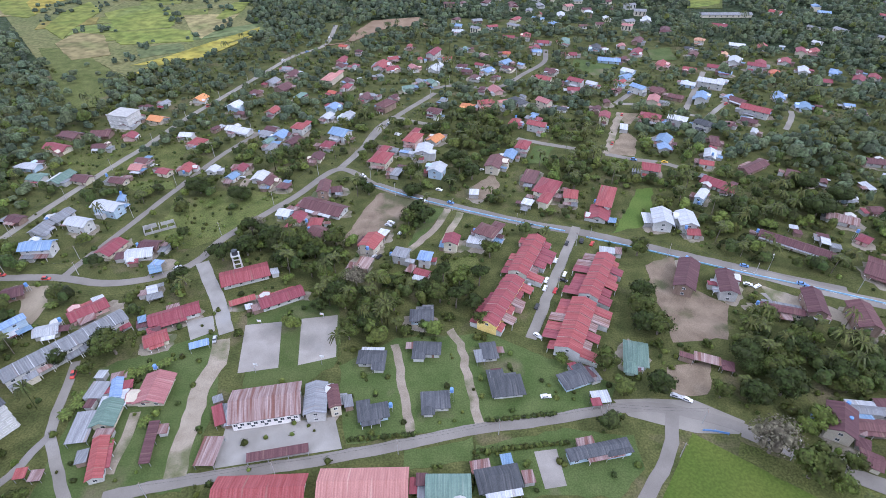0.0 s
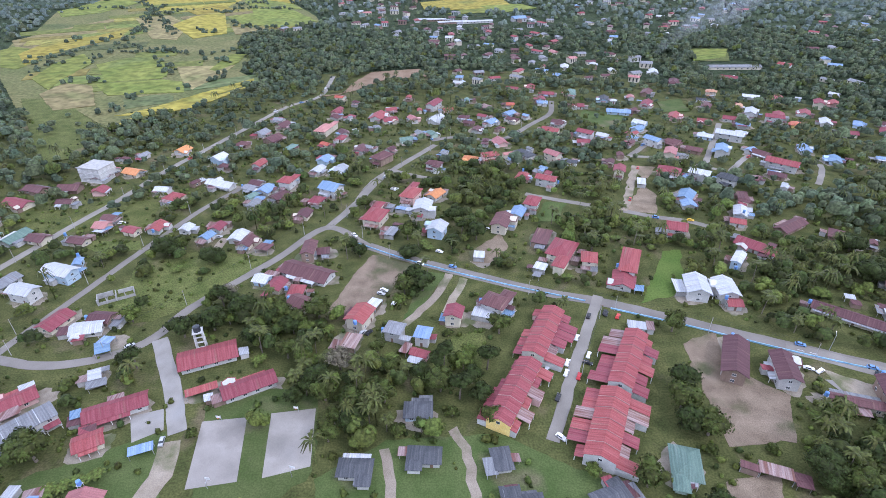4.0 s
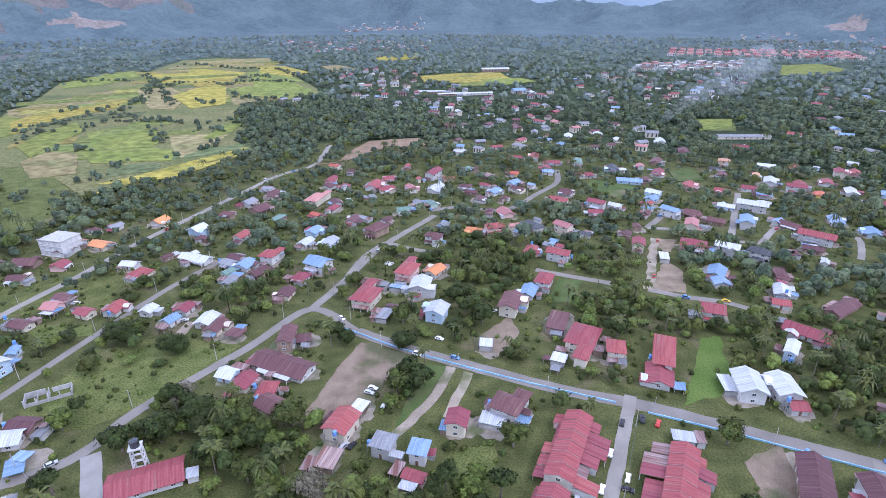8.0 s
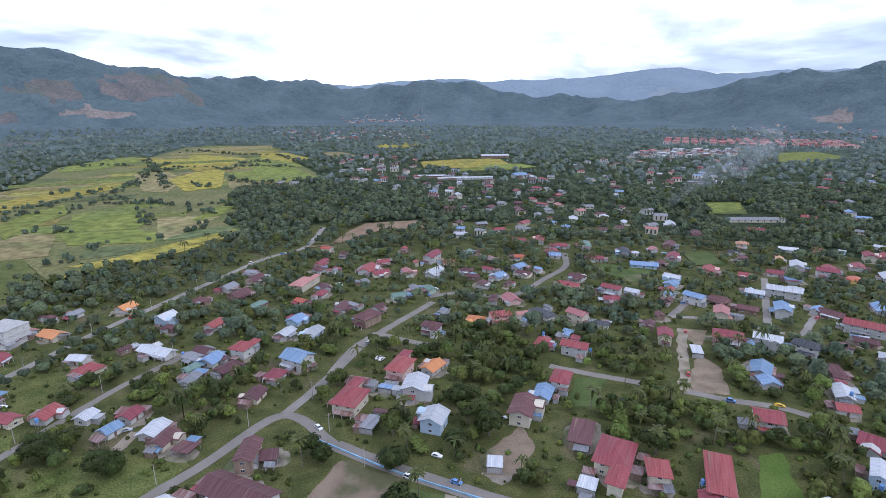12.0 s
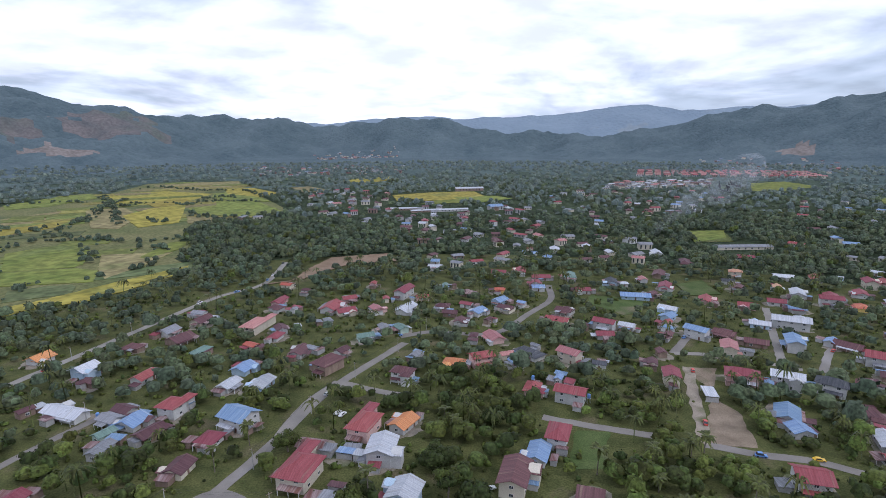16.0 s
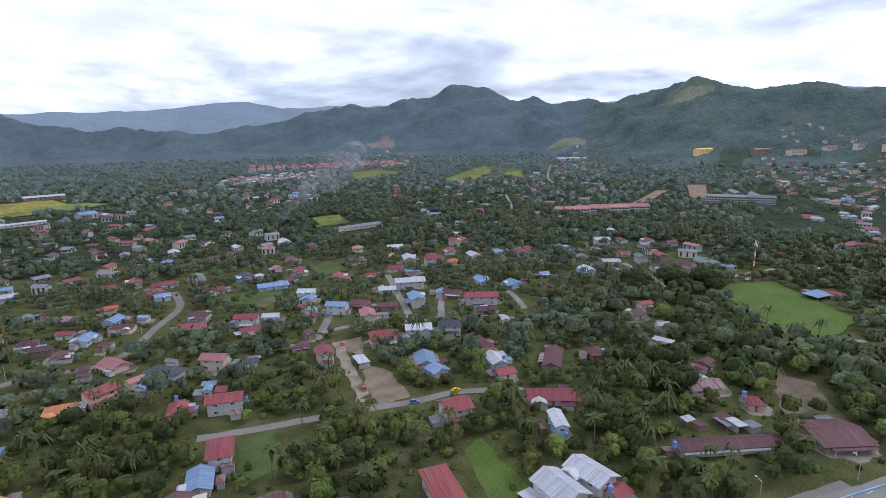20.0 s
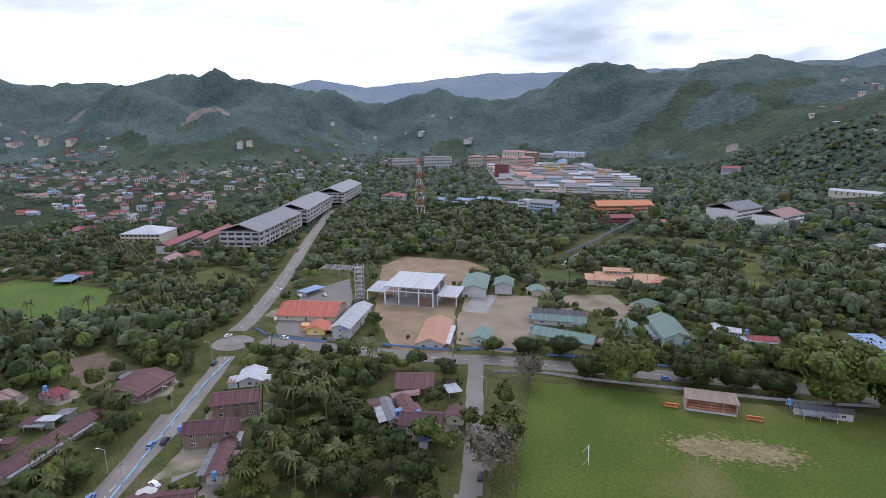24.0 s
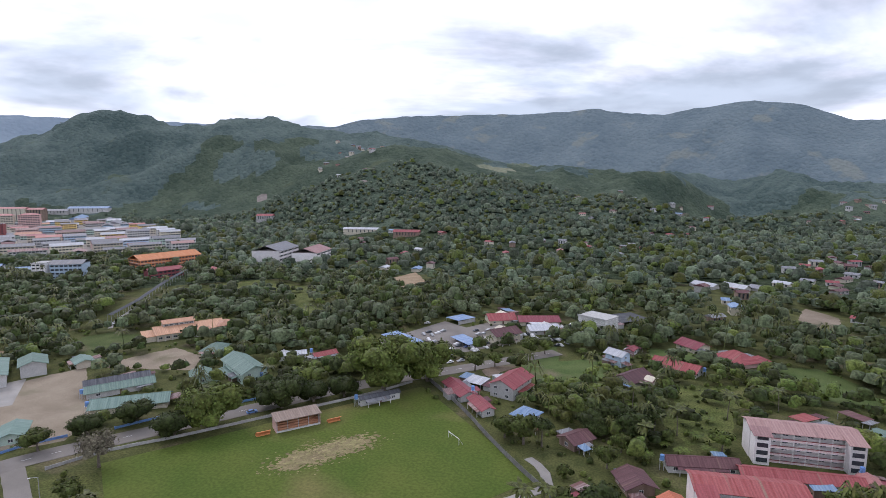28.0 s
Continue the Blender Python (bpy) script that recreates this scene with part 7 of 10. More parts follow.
def tan_school():
    """A low wide school under tan roofs, with a raised clerestory and a hipped entrance."""
    t = thing("school_hall", "low cream school under wide tan roofs with raised clerestory", "school building", pose(252.9, -69.9, 0, 0, 0, -125.7))
    part("wall", wall_shell(38, 20, 4.0, 10 * 0.26).mesh("wall", WALL["cream"]), t)
    rb, h = gable_roof(38, 20, 1.0, 0.26)
    part("roof", rb.mesh("roof", ROOF["t"]), t, m=pose(0, 0, 4.0))
    b = Build()
    slab(b, [(-26, -9, 3.3), (-18.5, -9, 3.3), (-18.5, 4, 4.3), (-26, 4, 4.3)], 0.2)
    wing = part("wing_roof", b.mesh("wing_roof", ROOF["t"]), t)
    part("wing_wall", Build().box(-25.4, -8.4, -0.3, -19.1, 3.4, 3.0).mesh("wing_wall", WALL["cream"]), wing)
    upper = part("clerestory", Build().box(-14, -1.5, 4.0, 3, 6.5, 8.2).mesh("clerestory", WALL["white"]), t)
    rb, h = gable_roof(17, 8, 0.8, 0.3)
    part("clerestory_roof", rb.mesh("clerestory_roof", ROOF["t"]), upper, m=pose(-5.5, 2.5, 8.2))
    for k in range(6):
        part("window", PLAINWIN, upper, m=pose(-12.4 + k * 2.8, -1.5, 7.1) @ Matrix.Diagonal((1.3, 1, 0.8, 1)))
    rb, h = hip_roof(10, 11, 0.9, 0.45)
    entry = part("entrance_roof", rb.mesh("entrance_roof", ROOF["t"]), t, m=pose(20.5, -6, 4.6))
    part("entrance_wall", Build().box(-4.6, -5, -4.9, 4.6, 5, 0.0).mesh("entrance_wall", WALL["cream"]), entry)
    for x in (2.0, 10.0):
        rb, h = gable_roof(7, 6, 0.5, 0.4)
        porch = part("porch_roof", rb.mesh("porch_roof", ROOF["t"]), t, m=pose(x, -11.5, 3.7, 0, 0, 90))
        part("porch_wall", Build().box(-3.2, -2.6, -4.0, 2.6, 2.6, 0.0).mesh("porch_wall", WALL["white"]), porch)
    for k in range(9):
        part("window", PLAINWIN, t, m=pose(-17 + k * 3.9, -10.0, 1.9) @ Matrix.Diagonal((1.4, 1, 1.2, 1)))
        part("column", Build().box(-0.15, -10.8, -0.2, 0.15, -10.5, 3.8).mesh("column", WALL["white"]), t, m=pose(-18.6 + k * 3.9, 0, 0))
    mark_box(TAKEN, 252.9, -69.9, -125.7, 56, 32)


tan_school()
# white marquees by the green hall
for mx, my in ((292.0, 15.5), (284.0, 5.5)):
    tent = thing("marquee", "small white peaked tent", "tent", pose(mx, my, 0, 0, 0, -129), "white marquees")
    part("canopy", Build().prism([(-3, -3, 2.6), (3, -3, 2.6), (3, 3, 2.6), (-3, 3, 2.6)], [(-0.1, -0.1, 5.2), (0.1, -0.1, 5.2), (0.1, 0.1, 5.2), (-0.1, 0.1, 5.2)]).mesh("canopy", WHITEP), tent)
    for u in (-2.9, 2.9):
        for w in (-2.9, 2.9):
            part("pole", Build().box(u - 0.06, w - 0.06, -0.2, u + 0.06, w + 0.06, 2.6).mesh("pole", STEEL), tent)

# ---- sports ground ----
AXIS = math.degrees(math.atan2(78.8 - 13.1, 110.2 - 53.7))


def goal(x, y, face):
    g = thing("football_goal", "white football goal with bare posts", "goal", pose(x, y, 0, 0, 0, face), "football goals")
    for s in (-1, 1):
        part("post", Build().tube((0, s * 3.66, -0.2), (0, s * 3.66, 2.44), 0.09, 0.09, 8).mesh("post", WHITEP), g)
        part("stay", Build().tube((0, s * 3.66, 2.44), (1.6, s * 3.66, 0), 0.05, 0.05, 6).mesh("stay", WHITEP), g)
    part("crossbar", Build().tube((0, -3.75, 2.44), (0, 3.75, 2.44), 0.09, 0.09, 8).mesh("crossbar", WHITEP), g)


goal(110.2, 78.8, AXIS)
goal(54.0, 11.5, AXIS + 180)


def grandstand():
    s = thing("grandstand", "small grandstand with worn orange steps under a sloping tan roof", "grandstand", pose(118.0, 16.6, 0, 0, 0, 48))
    L = 16.5
    boards = material("worn_orange_boards", (0.42, 0.2, 0.11), (0.52, 0.28, 0.165), rough=0.8, scale=0.4)
    for k in range(5):
        part("terrace_step", Build().box(-L / 2, 0.2 + k * 1.1, -0.2, L / 2, 0.2 + (k + 1) * 1.1, 0.6 + k * 0.55).mesh("terrace_step", boards), s)
    part("front_wall", Build().box(-L / 2, -0.1, -0.2, L / 2, 0.19, 0.7).mesh("front_wall", WALL["white"]), s)
    for u in (-1, 1):
        b = Build().box(u * L / 2 - 0.12, 0, -0.2, u * L / 2 + 0.12, 6.2, 4.6)
        part("side_wall", b.mesh("side_wall", WALL["pink"]), s, m=pose(u * 0.15, 0, 0))
    part("back_wall", Build().box(-L / 2, 6.2, -0.2, L / 2, 6.4, 5.0).mesh("back_wall", WALL["cream"]), s)
    for k in range(5):
        part("column", Build().box(-0.12, 0.3, 0, 0.12, 0.55, 4.9).mesh("column", STEEL), s, m=pose((k / 4 - 0.5) * (L - 0.5), 0, 0))
    b = Build()
    slab(b, [(-L / 2 - 0.6, -0.9, 4.9), (L / 2 + 0.6, -0.9, 4.9), (L / 2 + 0.6, 6.9, 5.6), (-L / 2 - 0.6, 6.9, 5.6)], 0.15)
    part("roof", b.mesh("roof", roof_mat("dusty_tan_sheet_roof", (0.245, 0.19, 0.145), (0.315, 0.25, 0.2), stain=(0.2, 0.15, 0.115))), s)
    s.matrix_basis = pose(113.3, 21.2, 0, 0, 0, 228)
    mark_box(TAKEN, 116, 18, 48, 18, 9)


grandstand()
for dx, dy in ((123.1, 29.9), (104.0, 11.0)):
    d = thing("dugout", "low orange players' shelter", "dugout", pose(dx, dy, 0, 0, 0, 228), "dugouts")
    b = Build()
    arc = [(1.5 - q * math.sin(radians(15 * k)), q * math.cos(radians(15 * k))) for q, ks in ((1.9, range(7)), (1.8, range(6, -1, -1))) for k in ks]
    b.prism([(2.7, y, z) for y, z in arc], [(-2.7, y, z) for y, z in arc])
    part("hood", b.mesh("hood", WALL["orange"]), d)
    part("bench", Build().box(-2.5, 0.4, 0.0, 2.5, 0.9, 0.45).mesh("bench", WALL["orange"]), d)
    d.matrix_basis = pose(dx, dy, 0, 0, 0, 48)
house("g", "k", 1, 95.5, -12.8, 48, 19, 4.5, "white")


def patch():
    """The worn bald middle of the pitch: flecks of bare earth, dense within and thinning out."""
    r = random.Random(14)
    b = Build()
    c, s = math.cos(radians(49)), math.sin(radians(49))
    for n in range(1500):
        ox, oy, su, sw = r.choice(((96.5, 37.0, 5.5, 3.6), (96.5, 37.0, 9.0, 4.5), (91.0, 29.5, 4.5, 3.0), (101, 44, 4.0, 2.5), (88, 25, 6.0, 3.5)))
        u, w = r.gauss(0, su), r.gauss(0, sw)
        px, py = ox + u * c - w * s, oy + u * s + w * c
        far = math.hypot(u / su, w / sw)
        q = r.uniform(0.15, 1.0) * max(0.25, 1.25 - 0.35 * far)
        ring = []
        for k in range(9):
            a = k * math.tau / 9
            e = q * r.uniform(0.55, 1.2)
            ring.append((px + 1.5 * e * math.cos(a) * c - e * math.sin(a) * s, py + 1.5 * e * math.cos(a) * s + e * math.sin(a) * c, 0.115 + 0.00003 * n))
        b.face(ring)
    tagged(new("worn_turf", b.mesh("worn_turf", BALD)), "pale worn earth showing through the pitch", "earth", kind="stuff")


BALD = material("pale_worn_turf", (0.235, 0.190, 0.095), (0.165, 0.145, 0.058), rough=0.95, scale=0.35, fine=1.5, bump=0.4, per="island", spread=0.25)
patch()


FENCE = material("weathered_fence_panels", (0.12, 0.12, 0.115), (0.2, 0.195, 0.185), rough=0.8)


def barrier(kind, *pts):
    """A continuous low wall, rail or fence: panels between posts."""
    mat, h, t, gap, label = {
        "blue": (BLUEP, 1.15, 0.14, 8.0, "blue painted roadside barrier of metal panels"),
        "pale": (LBLUE, 0.75, 0.30, 8.0, "long faded blue roadside kerb rail"),
        "wall": (WALL["grey"], 1.1, 0.2, 8.0, "low stained concrete boundary wall"),
        "fence": (FENCE, 2.0, 0.10, 5.0, "tall dark grey panel fence on posts"),
    }[kind]
    line = smooth_line(pts, gap)
    f = thing({"blue": "road_barrier", "pale": "kerb_rail", "wall": "boundary_wall", "fence": "panel_fence"}[kind], label, "barrier", pose(0, 0, 0))
    post = Build().box(-0.14, -0.14, -0.4, 0.14, 0.14, h + 0.12).mesh("post", mat)
    for p, q in zip(line, line[1:]):
        d = q - p
        m = pose(p.x, p.y, 0, 0, 0, math.degrees(math.atan2(d.y, d.x)))
        part("panel", Build().box(0.1, -t / 2, -0.3 if kind != "blue" else 0.2, d.length - 0.1, t / 2, h).mesh("panel", mat), f, m=m)
        part("post", post, f, m=m)
        mark(TAKEN, p.x, p.y, 1.0)
    return f


barrier("pale", (-51.6, 302.2), (-14.9, 281.0), (31.3, 260.5), (67.8, 246.8))
barrier("pale", (78.5, 241.0), (109.3, 228.5), (146.9, 211.8), (182.0, 197.9), (207.6, 187.0), (222.6, 179.8), (235.2, 173.2))
barrier("blue", (268.5, 158.5), (257.6, 154.6), (246.7, 143.0), (236, 130))
barrier("blue", (222.0, 107.6), (203.5, 82.8), (197.7, 65.4), (190.2, 54.9))
barrier("blue", (179.2, 44.7), (169.2, 29.5), (150, 8), (130, -14))
barrier("blue", (104.4, 117.8), (99.8, 119.0), (95.3, 119.4))
barrier("fence", (86.3, -45.5), (60.6, -17.8), (40.6, 7.7), (26.4, 24.5), (12, 40))
barrier("wall", (174.8, 74.2), (166.6, 58.4), (153.0, 43.8), (131, 17.0), (104, -16), (90, -38))


def hoop(x, y, rot):
    h = thing("basketball_hoop", "basketball hoop on a single post", "hoop", pose(x, y, 0.1, 0, 0, rot), "basketball hoops")
    part("post", Build().tube((0, 0, -0.3), (0, 0, 3.0), 0.1, 0.09, 8).mesh("post", STEEL), h)
    part("arm", Build().tube((0, 0, 2.9), (0, 1.2, 3.2), 0.06, 0.06, 6).mesh("arm", STEEL), h)
    part("board", Build().box(-0.9, 1.2, 2.9, 0.9, 1.26, 4.0).mesh("board", WHITEP), h)
    part("rim", Build().tube((0, 1.5, 3.02), (0, 1.5, 3.06), 0.23, 0.23, 10).mesh("rim", REDP), h)


for hx, hy, hr in ((-81.8, 175.2, 170), (-77.0, 147.6, -10), (-54.6, 179.5, 170), (-50.6, 151.8, -10)):
    hoop(hx, hy, hr)


def water_tower():
    t = thing("water_tower", "white concrete water tower with a black tank", "water tower", pose(-103.1, 213.7, 0, 0, 0, 20))
    for u in (-1.6, 1.6):
        for w in (-1.6, 1.6):
            part("leg", Build().tube((u * 1.2, w * 1.2, -0.3), (u, w, 10), 0.3, 0.24, 6).mesh("leg", WALL["white"]), t)
    for z in (2.6, 5.2, 7.8, 9.8):
        for k in range(4):
            part("beam", Build().box(-1.75, -1.95, z, 1.75, -1.55, z + 0.35).mesh("beam", WALL["white"]), t, m=pose(0, 0, 0, 0, 0, 90 * k))
    part("deck", Build().box(-2.1, -2.1, 10.1, 2.1, 2.1, 10.35).mesh("deck", WALL["white"]), t)
    part("tank", Build().tube((0, 0, 10.35), (0, 0, 12.8), 1.5, 1.45, 18).mesh("tank", GLASS), t)
    part("lid", Build().tube((0, 0, 12.8), (0, 0, 13.3), 1.4, 0.4, 18).mesh("lid", GLASS), t)
    mark(TAKEN, -103, 213, 4)


water_tower()


def ruin():
    r = thing("house_shell", "roofless grey concrete house shell", "ruin", pose(-158.5, 250.5, 0, 0, 0, 30))
    for n, (x0, y0, x1, y1, h) in enumerate(((-8, -3, 8, -2.8, 1.6), (-8, 3, -1, 3.2, 2.8), (1, 3, 8, 3.2, 2.2), (-8, -2.8, -7.8, 3, 2.6), (7.8, -2.8, 8, 3, 1.9), (0, -2.8, 0.2, 3, 3.0), (-4, -2.8, -3.8, 3, 1.4))):
        part("wall", Build().box(x0, y0, -0.3, x1, y1, h).mesh("wall", WALL["grey"]), r)
    for u in (-8, -4, 0, 4, 8):
        part("column", Build().box(u - 0.2, -3.2, -0.3, u + 0.2, -2.8, 3.4).mesh("column", WALL["grey"]), r)
    mark_box(TAKEN, -158.5, 250.5, 30, 20, 10)


ruin()


def covered_walkway(*pts):
    """A long roofed footpath on posts down to the school."""
    w = thing("covered_walkway", "long grey roofed footpath on thin posts", "walkway", pose(*pts[0], 0))
    ox, oy = pts[0]
    for (ax, ay), (bx, by) in zip(pts, pts[1:]):
        d = Vector((bx - ax, by - ay, 0))
        turn = math.degrees(math.atan2(d.y, d.x))
        m = pose((ax + bx) / 2 - ox, (ay + by) / 2 - oy, 0, 0, 0, turn)
        rb, h = gable_roof(d.length + 0.6, 2.8, 0.4, 0.25)
        roof = part("roof", rb.mesh("roof", ROOF["k"]), w, m=m @ pose(0, 0, 5.0))
        n = max(2, int(d.length / 8))
        for i in range(n + 1):
            for s in (-1.2, 1.2):
                part("post", Build().box(-0.1, -0.1, -5.4, 0.1, 0.1, 0.1).mesh("post", STEEL), roof, m=pose((i / n - 0.5) * d.length, s, 0))
        for k in range(int(d.length / 3) + 1):
            mark(TAKEN, ax + d.x * k * 3 / d.length, ay + d.y * k * 3 / d.length, 9)


covered_walkway((322, -73), (342, -113), (380, -174), (415, -237))

# ---- the town centre ----


def town_centre():
    rnd = random.Random(77)
    # rows of shophouses, stepping away from the river terrace
    area("asphalt", (672, -238), (1236, -512), (1088, -720), (602, -448))
    for row in range(-2, 15):
        bx, by = 706 + row * 34.0, -322 - row * 17.0
        n = 5 if row < 3 else 6
        for k in range(-1, n - 1):
            x, y = bx - k * 26.0 + rnd.uniform(-7, 7), by - k * 34.0 + rnd.uniform(-7, 7)
            if rnd.random() < 0.16:
                continue
            L, W, fl = rnd.uniform(20, 40), rnd.uniform(11, 17), rnd.choice((2, 2, 3, 3))
            wall = rnd.choice(("white", "cream", "pink", "white", "blue", "yellow", "green", "cream"))
            cover = rnd.choice("nnydwwtpn")
            block("shophouse_row", f"{wall} shophouse row of {'three' if fl == 3 else 'two'} floors under a {ROOF_WORDS[cover]} roof", "shophouses", x, y, 53 + rnd.uniform(-6, 6) + (90 if rnd.random() < 0.12 else 0), L, W, fl, wall, "gable", cover, 3.6, group="shophouse rows")
    block("office_block", "blue and white three-storey office block", "office building", 506, -186, -150, 28, 18, 4, "blue", "gable", "n", 3.6)
    block("office_block", "white stair front of the blue office block", "office building", 524, -172, -150, 11, 17, 5, "fresh", fh=3.2)
    block("market_hall", "orange three-storey building with pale roof", "shop building", 476, -272, -108, 66, 26, 3, "orange", "gable", "o", 3.7)
    block("market_hall", "low red shop row with metal roof", "shop building", 428, -222, -110, 32, 14, 2, "red", "gable", "r", 3.4)
    block("grey_offices", "grey three-storey office building with pale roofs", "office building", 398, -362, -80, 54, 34, 3, "fresh", "gable", "n", 4.2)
    block("grey_offices", "white office wing with pink roof", "office building", 348, -362, -80, 46, 30, 3, "fresh", "gable", "d", 4.0)
    block("hall", "long low hall with red roof", "hall", 386, -250, -30, 34, 10, 1, "pink", "gable", "r", 4.0)
    for n, (x, y) in enumerate(((1210, -290), (1156, -348))):
        block("apartment_block", "white five-storey apartment block", "apartments", x, y, -125, 62, 22, 9 if n else 7, "white", "flat", group="apartment blocks")
    for n in range(4):
        block("apartment_block", "cream and pink seven-storey apartment block with hipped roof", "apartments", 1172 - n * 28, -456 - n * 30, -133, 34, 18, 8, "pink" if n % 2 else "cream", "hip", "p", group="apartment blocks")
    block("hotel_block", "brick-red eight-storey hotel with flat roof", "hotel", 929, -384, -133, 26, 18, 8, "red", fh=3.2)
    for n in range(5):
        block("clinic_wing", "low white clinic wing under blue roof", "clinic", 640 - (n % 3) * 32, -150 - (n % 3) * 22 + (n // 3) * 42, -142, 32, 13, 1 + (n % 2), "white", "gable", "b", 3.6, group="clinic wings")
    block("villa", "white house with red hipped roof", "house", 696, -72, -130, 30, 20, 2, "white", "hip", "r", 3.8)
    for n in range(4):
        block("school_hall", "long hall with salmon roof", "school building", 606 + n * 26, 588 - n * 14, -45, 44, 16, 2, "white", "gable", "p", 3.4, group="salmon school halls")
    for n in range(2):
        block("row_flats", "grey three-storey row of flats", "flats", 850 + n * 20, 490 - n * 36, -63, 50, 14, 3, "grey", "gable", "n", group="grey row flats")


town_centre()


CLUSTERS = (
    (34, (1677, 750), (1763, 357), (1531, 337), (1427, 671)),
    (60, (1387, 657), (1501, 334), (830, 79), (814, 331)),
    (40, (1392, 433), (1488, -7), (829, 75), (819, 267)),
    (50, (826, 334), (949, 60), (573, 195), (685, 295)),
    (34, (1597, -31), (1781, -456), (1142, -232), (948, 54)),
    (16, (1966, 801), (1972, 373), (1773, 357), (1803, 755)),
    (30, (477, 492), (516, 356), (387, 327), (337, 407)),
    (14, (2099, -293), (1943, -940), (1695, -727), (1788, -263)),
    (30, (-238, 1377), (-54, 1322), (-50, 865), (-154, 962)),
    (40, (-564, 3191), (-72, 3262), (-98, 3100), (-477, 2860)),
    (46, (-635, 2186), (-51, 2310), (-5, 1879), (-481, 1782)),
    (40, (127, 786), (271, 751), (223, 629), (101, 640)),
    (34, (7, 1097), (208, 1030), (118, 666), (9, 596)),
    (26, (260, 1274), (648, 1281), (455, 918), (212, 866)),
    (24, (-517, 730), (-466, 763), (-430, 709), (-437, 627)),
    (26, (-458, 818), (-479, 988), (-272, 821), (-328, 748)),
    (16, (-571, 1312), (-399, 1396), (-187, 910), (-321, 911)),
    (30, (1359, 2776), (1668, 2211), (1208, 1616), (921, 1795)),
    (50, (663, 1064), (1656, 1193), (616, 535), (366, 635)),
    (26, (1938, 1664), (1942, 1381), (1246, 933), (1075, 1010)),
    (30, (-86, 1042), (211, 988), (143, 721), (-18, 787)),
    (20, (924, -1381), (734, -1403), (465, -876), (724, -984)),
    (16, (144, -1174), (-217, -1433), (-132, -830), (75, -715)),
    (9, (-145, -501), (-315, -636), (-267, -504), (-139, -420)),
    (12, (-51, -303), (-283, -549), (-170, -241), (-56, -199)),
    (8, (183, -546), (-29, -693), (-24, -503), (155, -465)),
    (10, (-319, -1466), (-620, -1477), (-476, -1074), (-232, -952)),
    (8, (453, -651), (187, -561), (171, -282), (288, -345)),
)
# long roofs: place, length, width, height, turn and cover
LONG_ROOFS = (
    (1646, 862, 62, 16, 13, -0.3, 8),
    (1667, 716, 60, 15, 9, -0.3, 6),
    (1729, 647, 56, 15, 10, -0.5, 2),
    (1805, 589, 40, 14, 9, -0.5, 2),
    (1819, 522, 40, 14, 12, -0.5, 3),
    (1780, 455, 34, 14, 12, -0.5, 2),
    (938, 507, 50, 12, 8, 0.6, 7),
    (916, 469, 46, 12, 8, 0.6, 7),
    (1856, -279, 60, 12, 6, -0.3, 4),
    (1743, -557, 50, 14, 9, -0.7, 4),
    (1533, -626, 54, 20, 8, -0.7, 6),
    (1157, -697, 110, 26, 9, -0.8, 5),
    (964, -625, 70, 22, 9, -0.8, 7),
    (1553, 23, 24, 14, 11, -0.3, 6),
    (1545, 48, 16, 14, 15, -0.3, 6),
    (843, 201, 20, 14, 6, 0.3, 6),
    (1111, 301, 26, 16, 7, 0.3, 6),
    (-18, 1026, 46, 8, 3, 0.1, 4),
    (17, 1002, 50, 8, 3, 0.25, 4),
    (58, 1008, 50, 8, 3, 0.2, 4),
    (116, 1331, 60, 14, 5, 0.1, 4),
    (128, 1021, 22, 16, 6, 0.3, 5),
    (1675, 1309, 160, 20, 6, -0.6, 4),
    (343, 696, 60, 10, 3, 0.0, 7),
    (1250, -800, 90, 22, 9, 0.5, 5),
    (1307, -757, 60, 20, 6, 0.5, 7),
    (729, -788, 34, 20, 8, 0.3, 2),
    (1314, -658, 70, 18, 26, 0.5, 6),
    (1275, -681, 50, 18, 24, 0.5, 6),
    (423, -635, 60, 14, 6, 0.2, 4),
    (318, -582, 40, 16, 6, 0.2, 2),
)


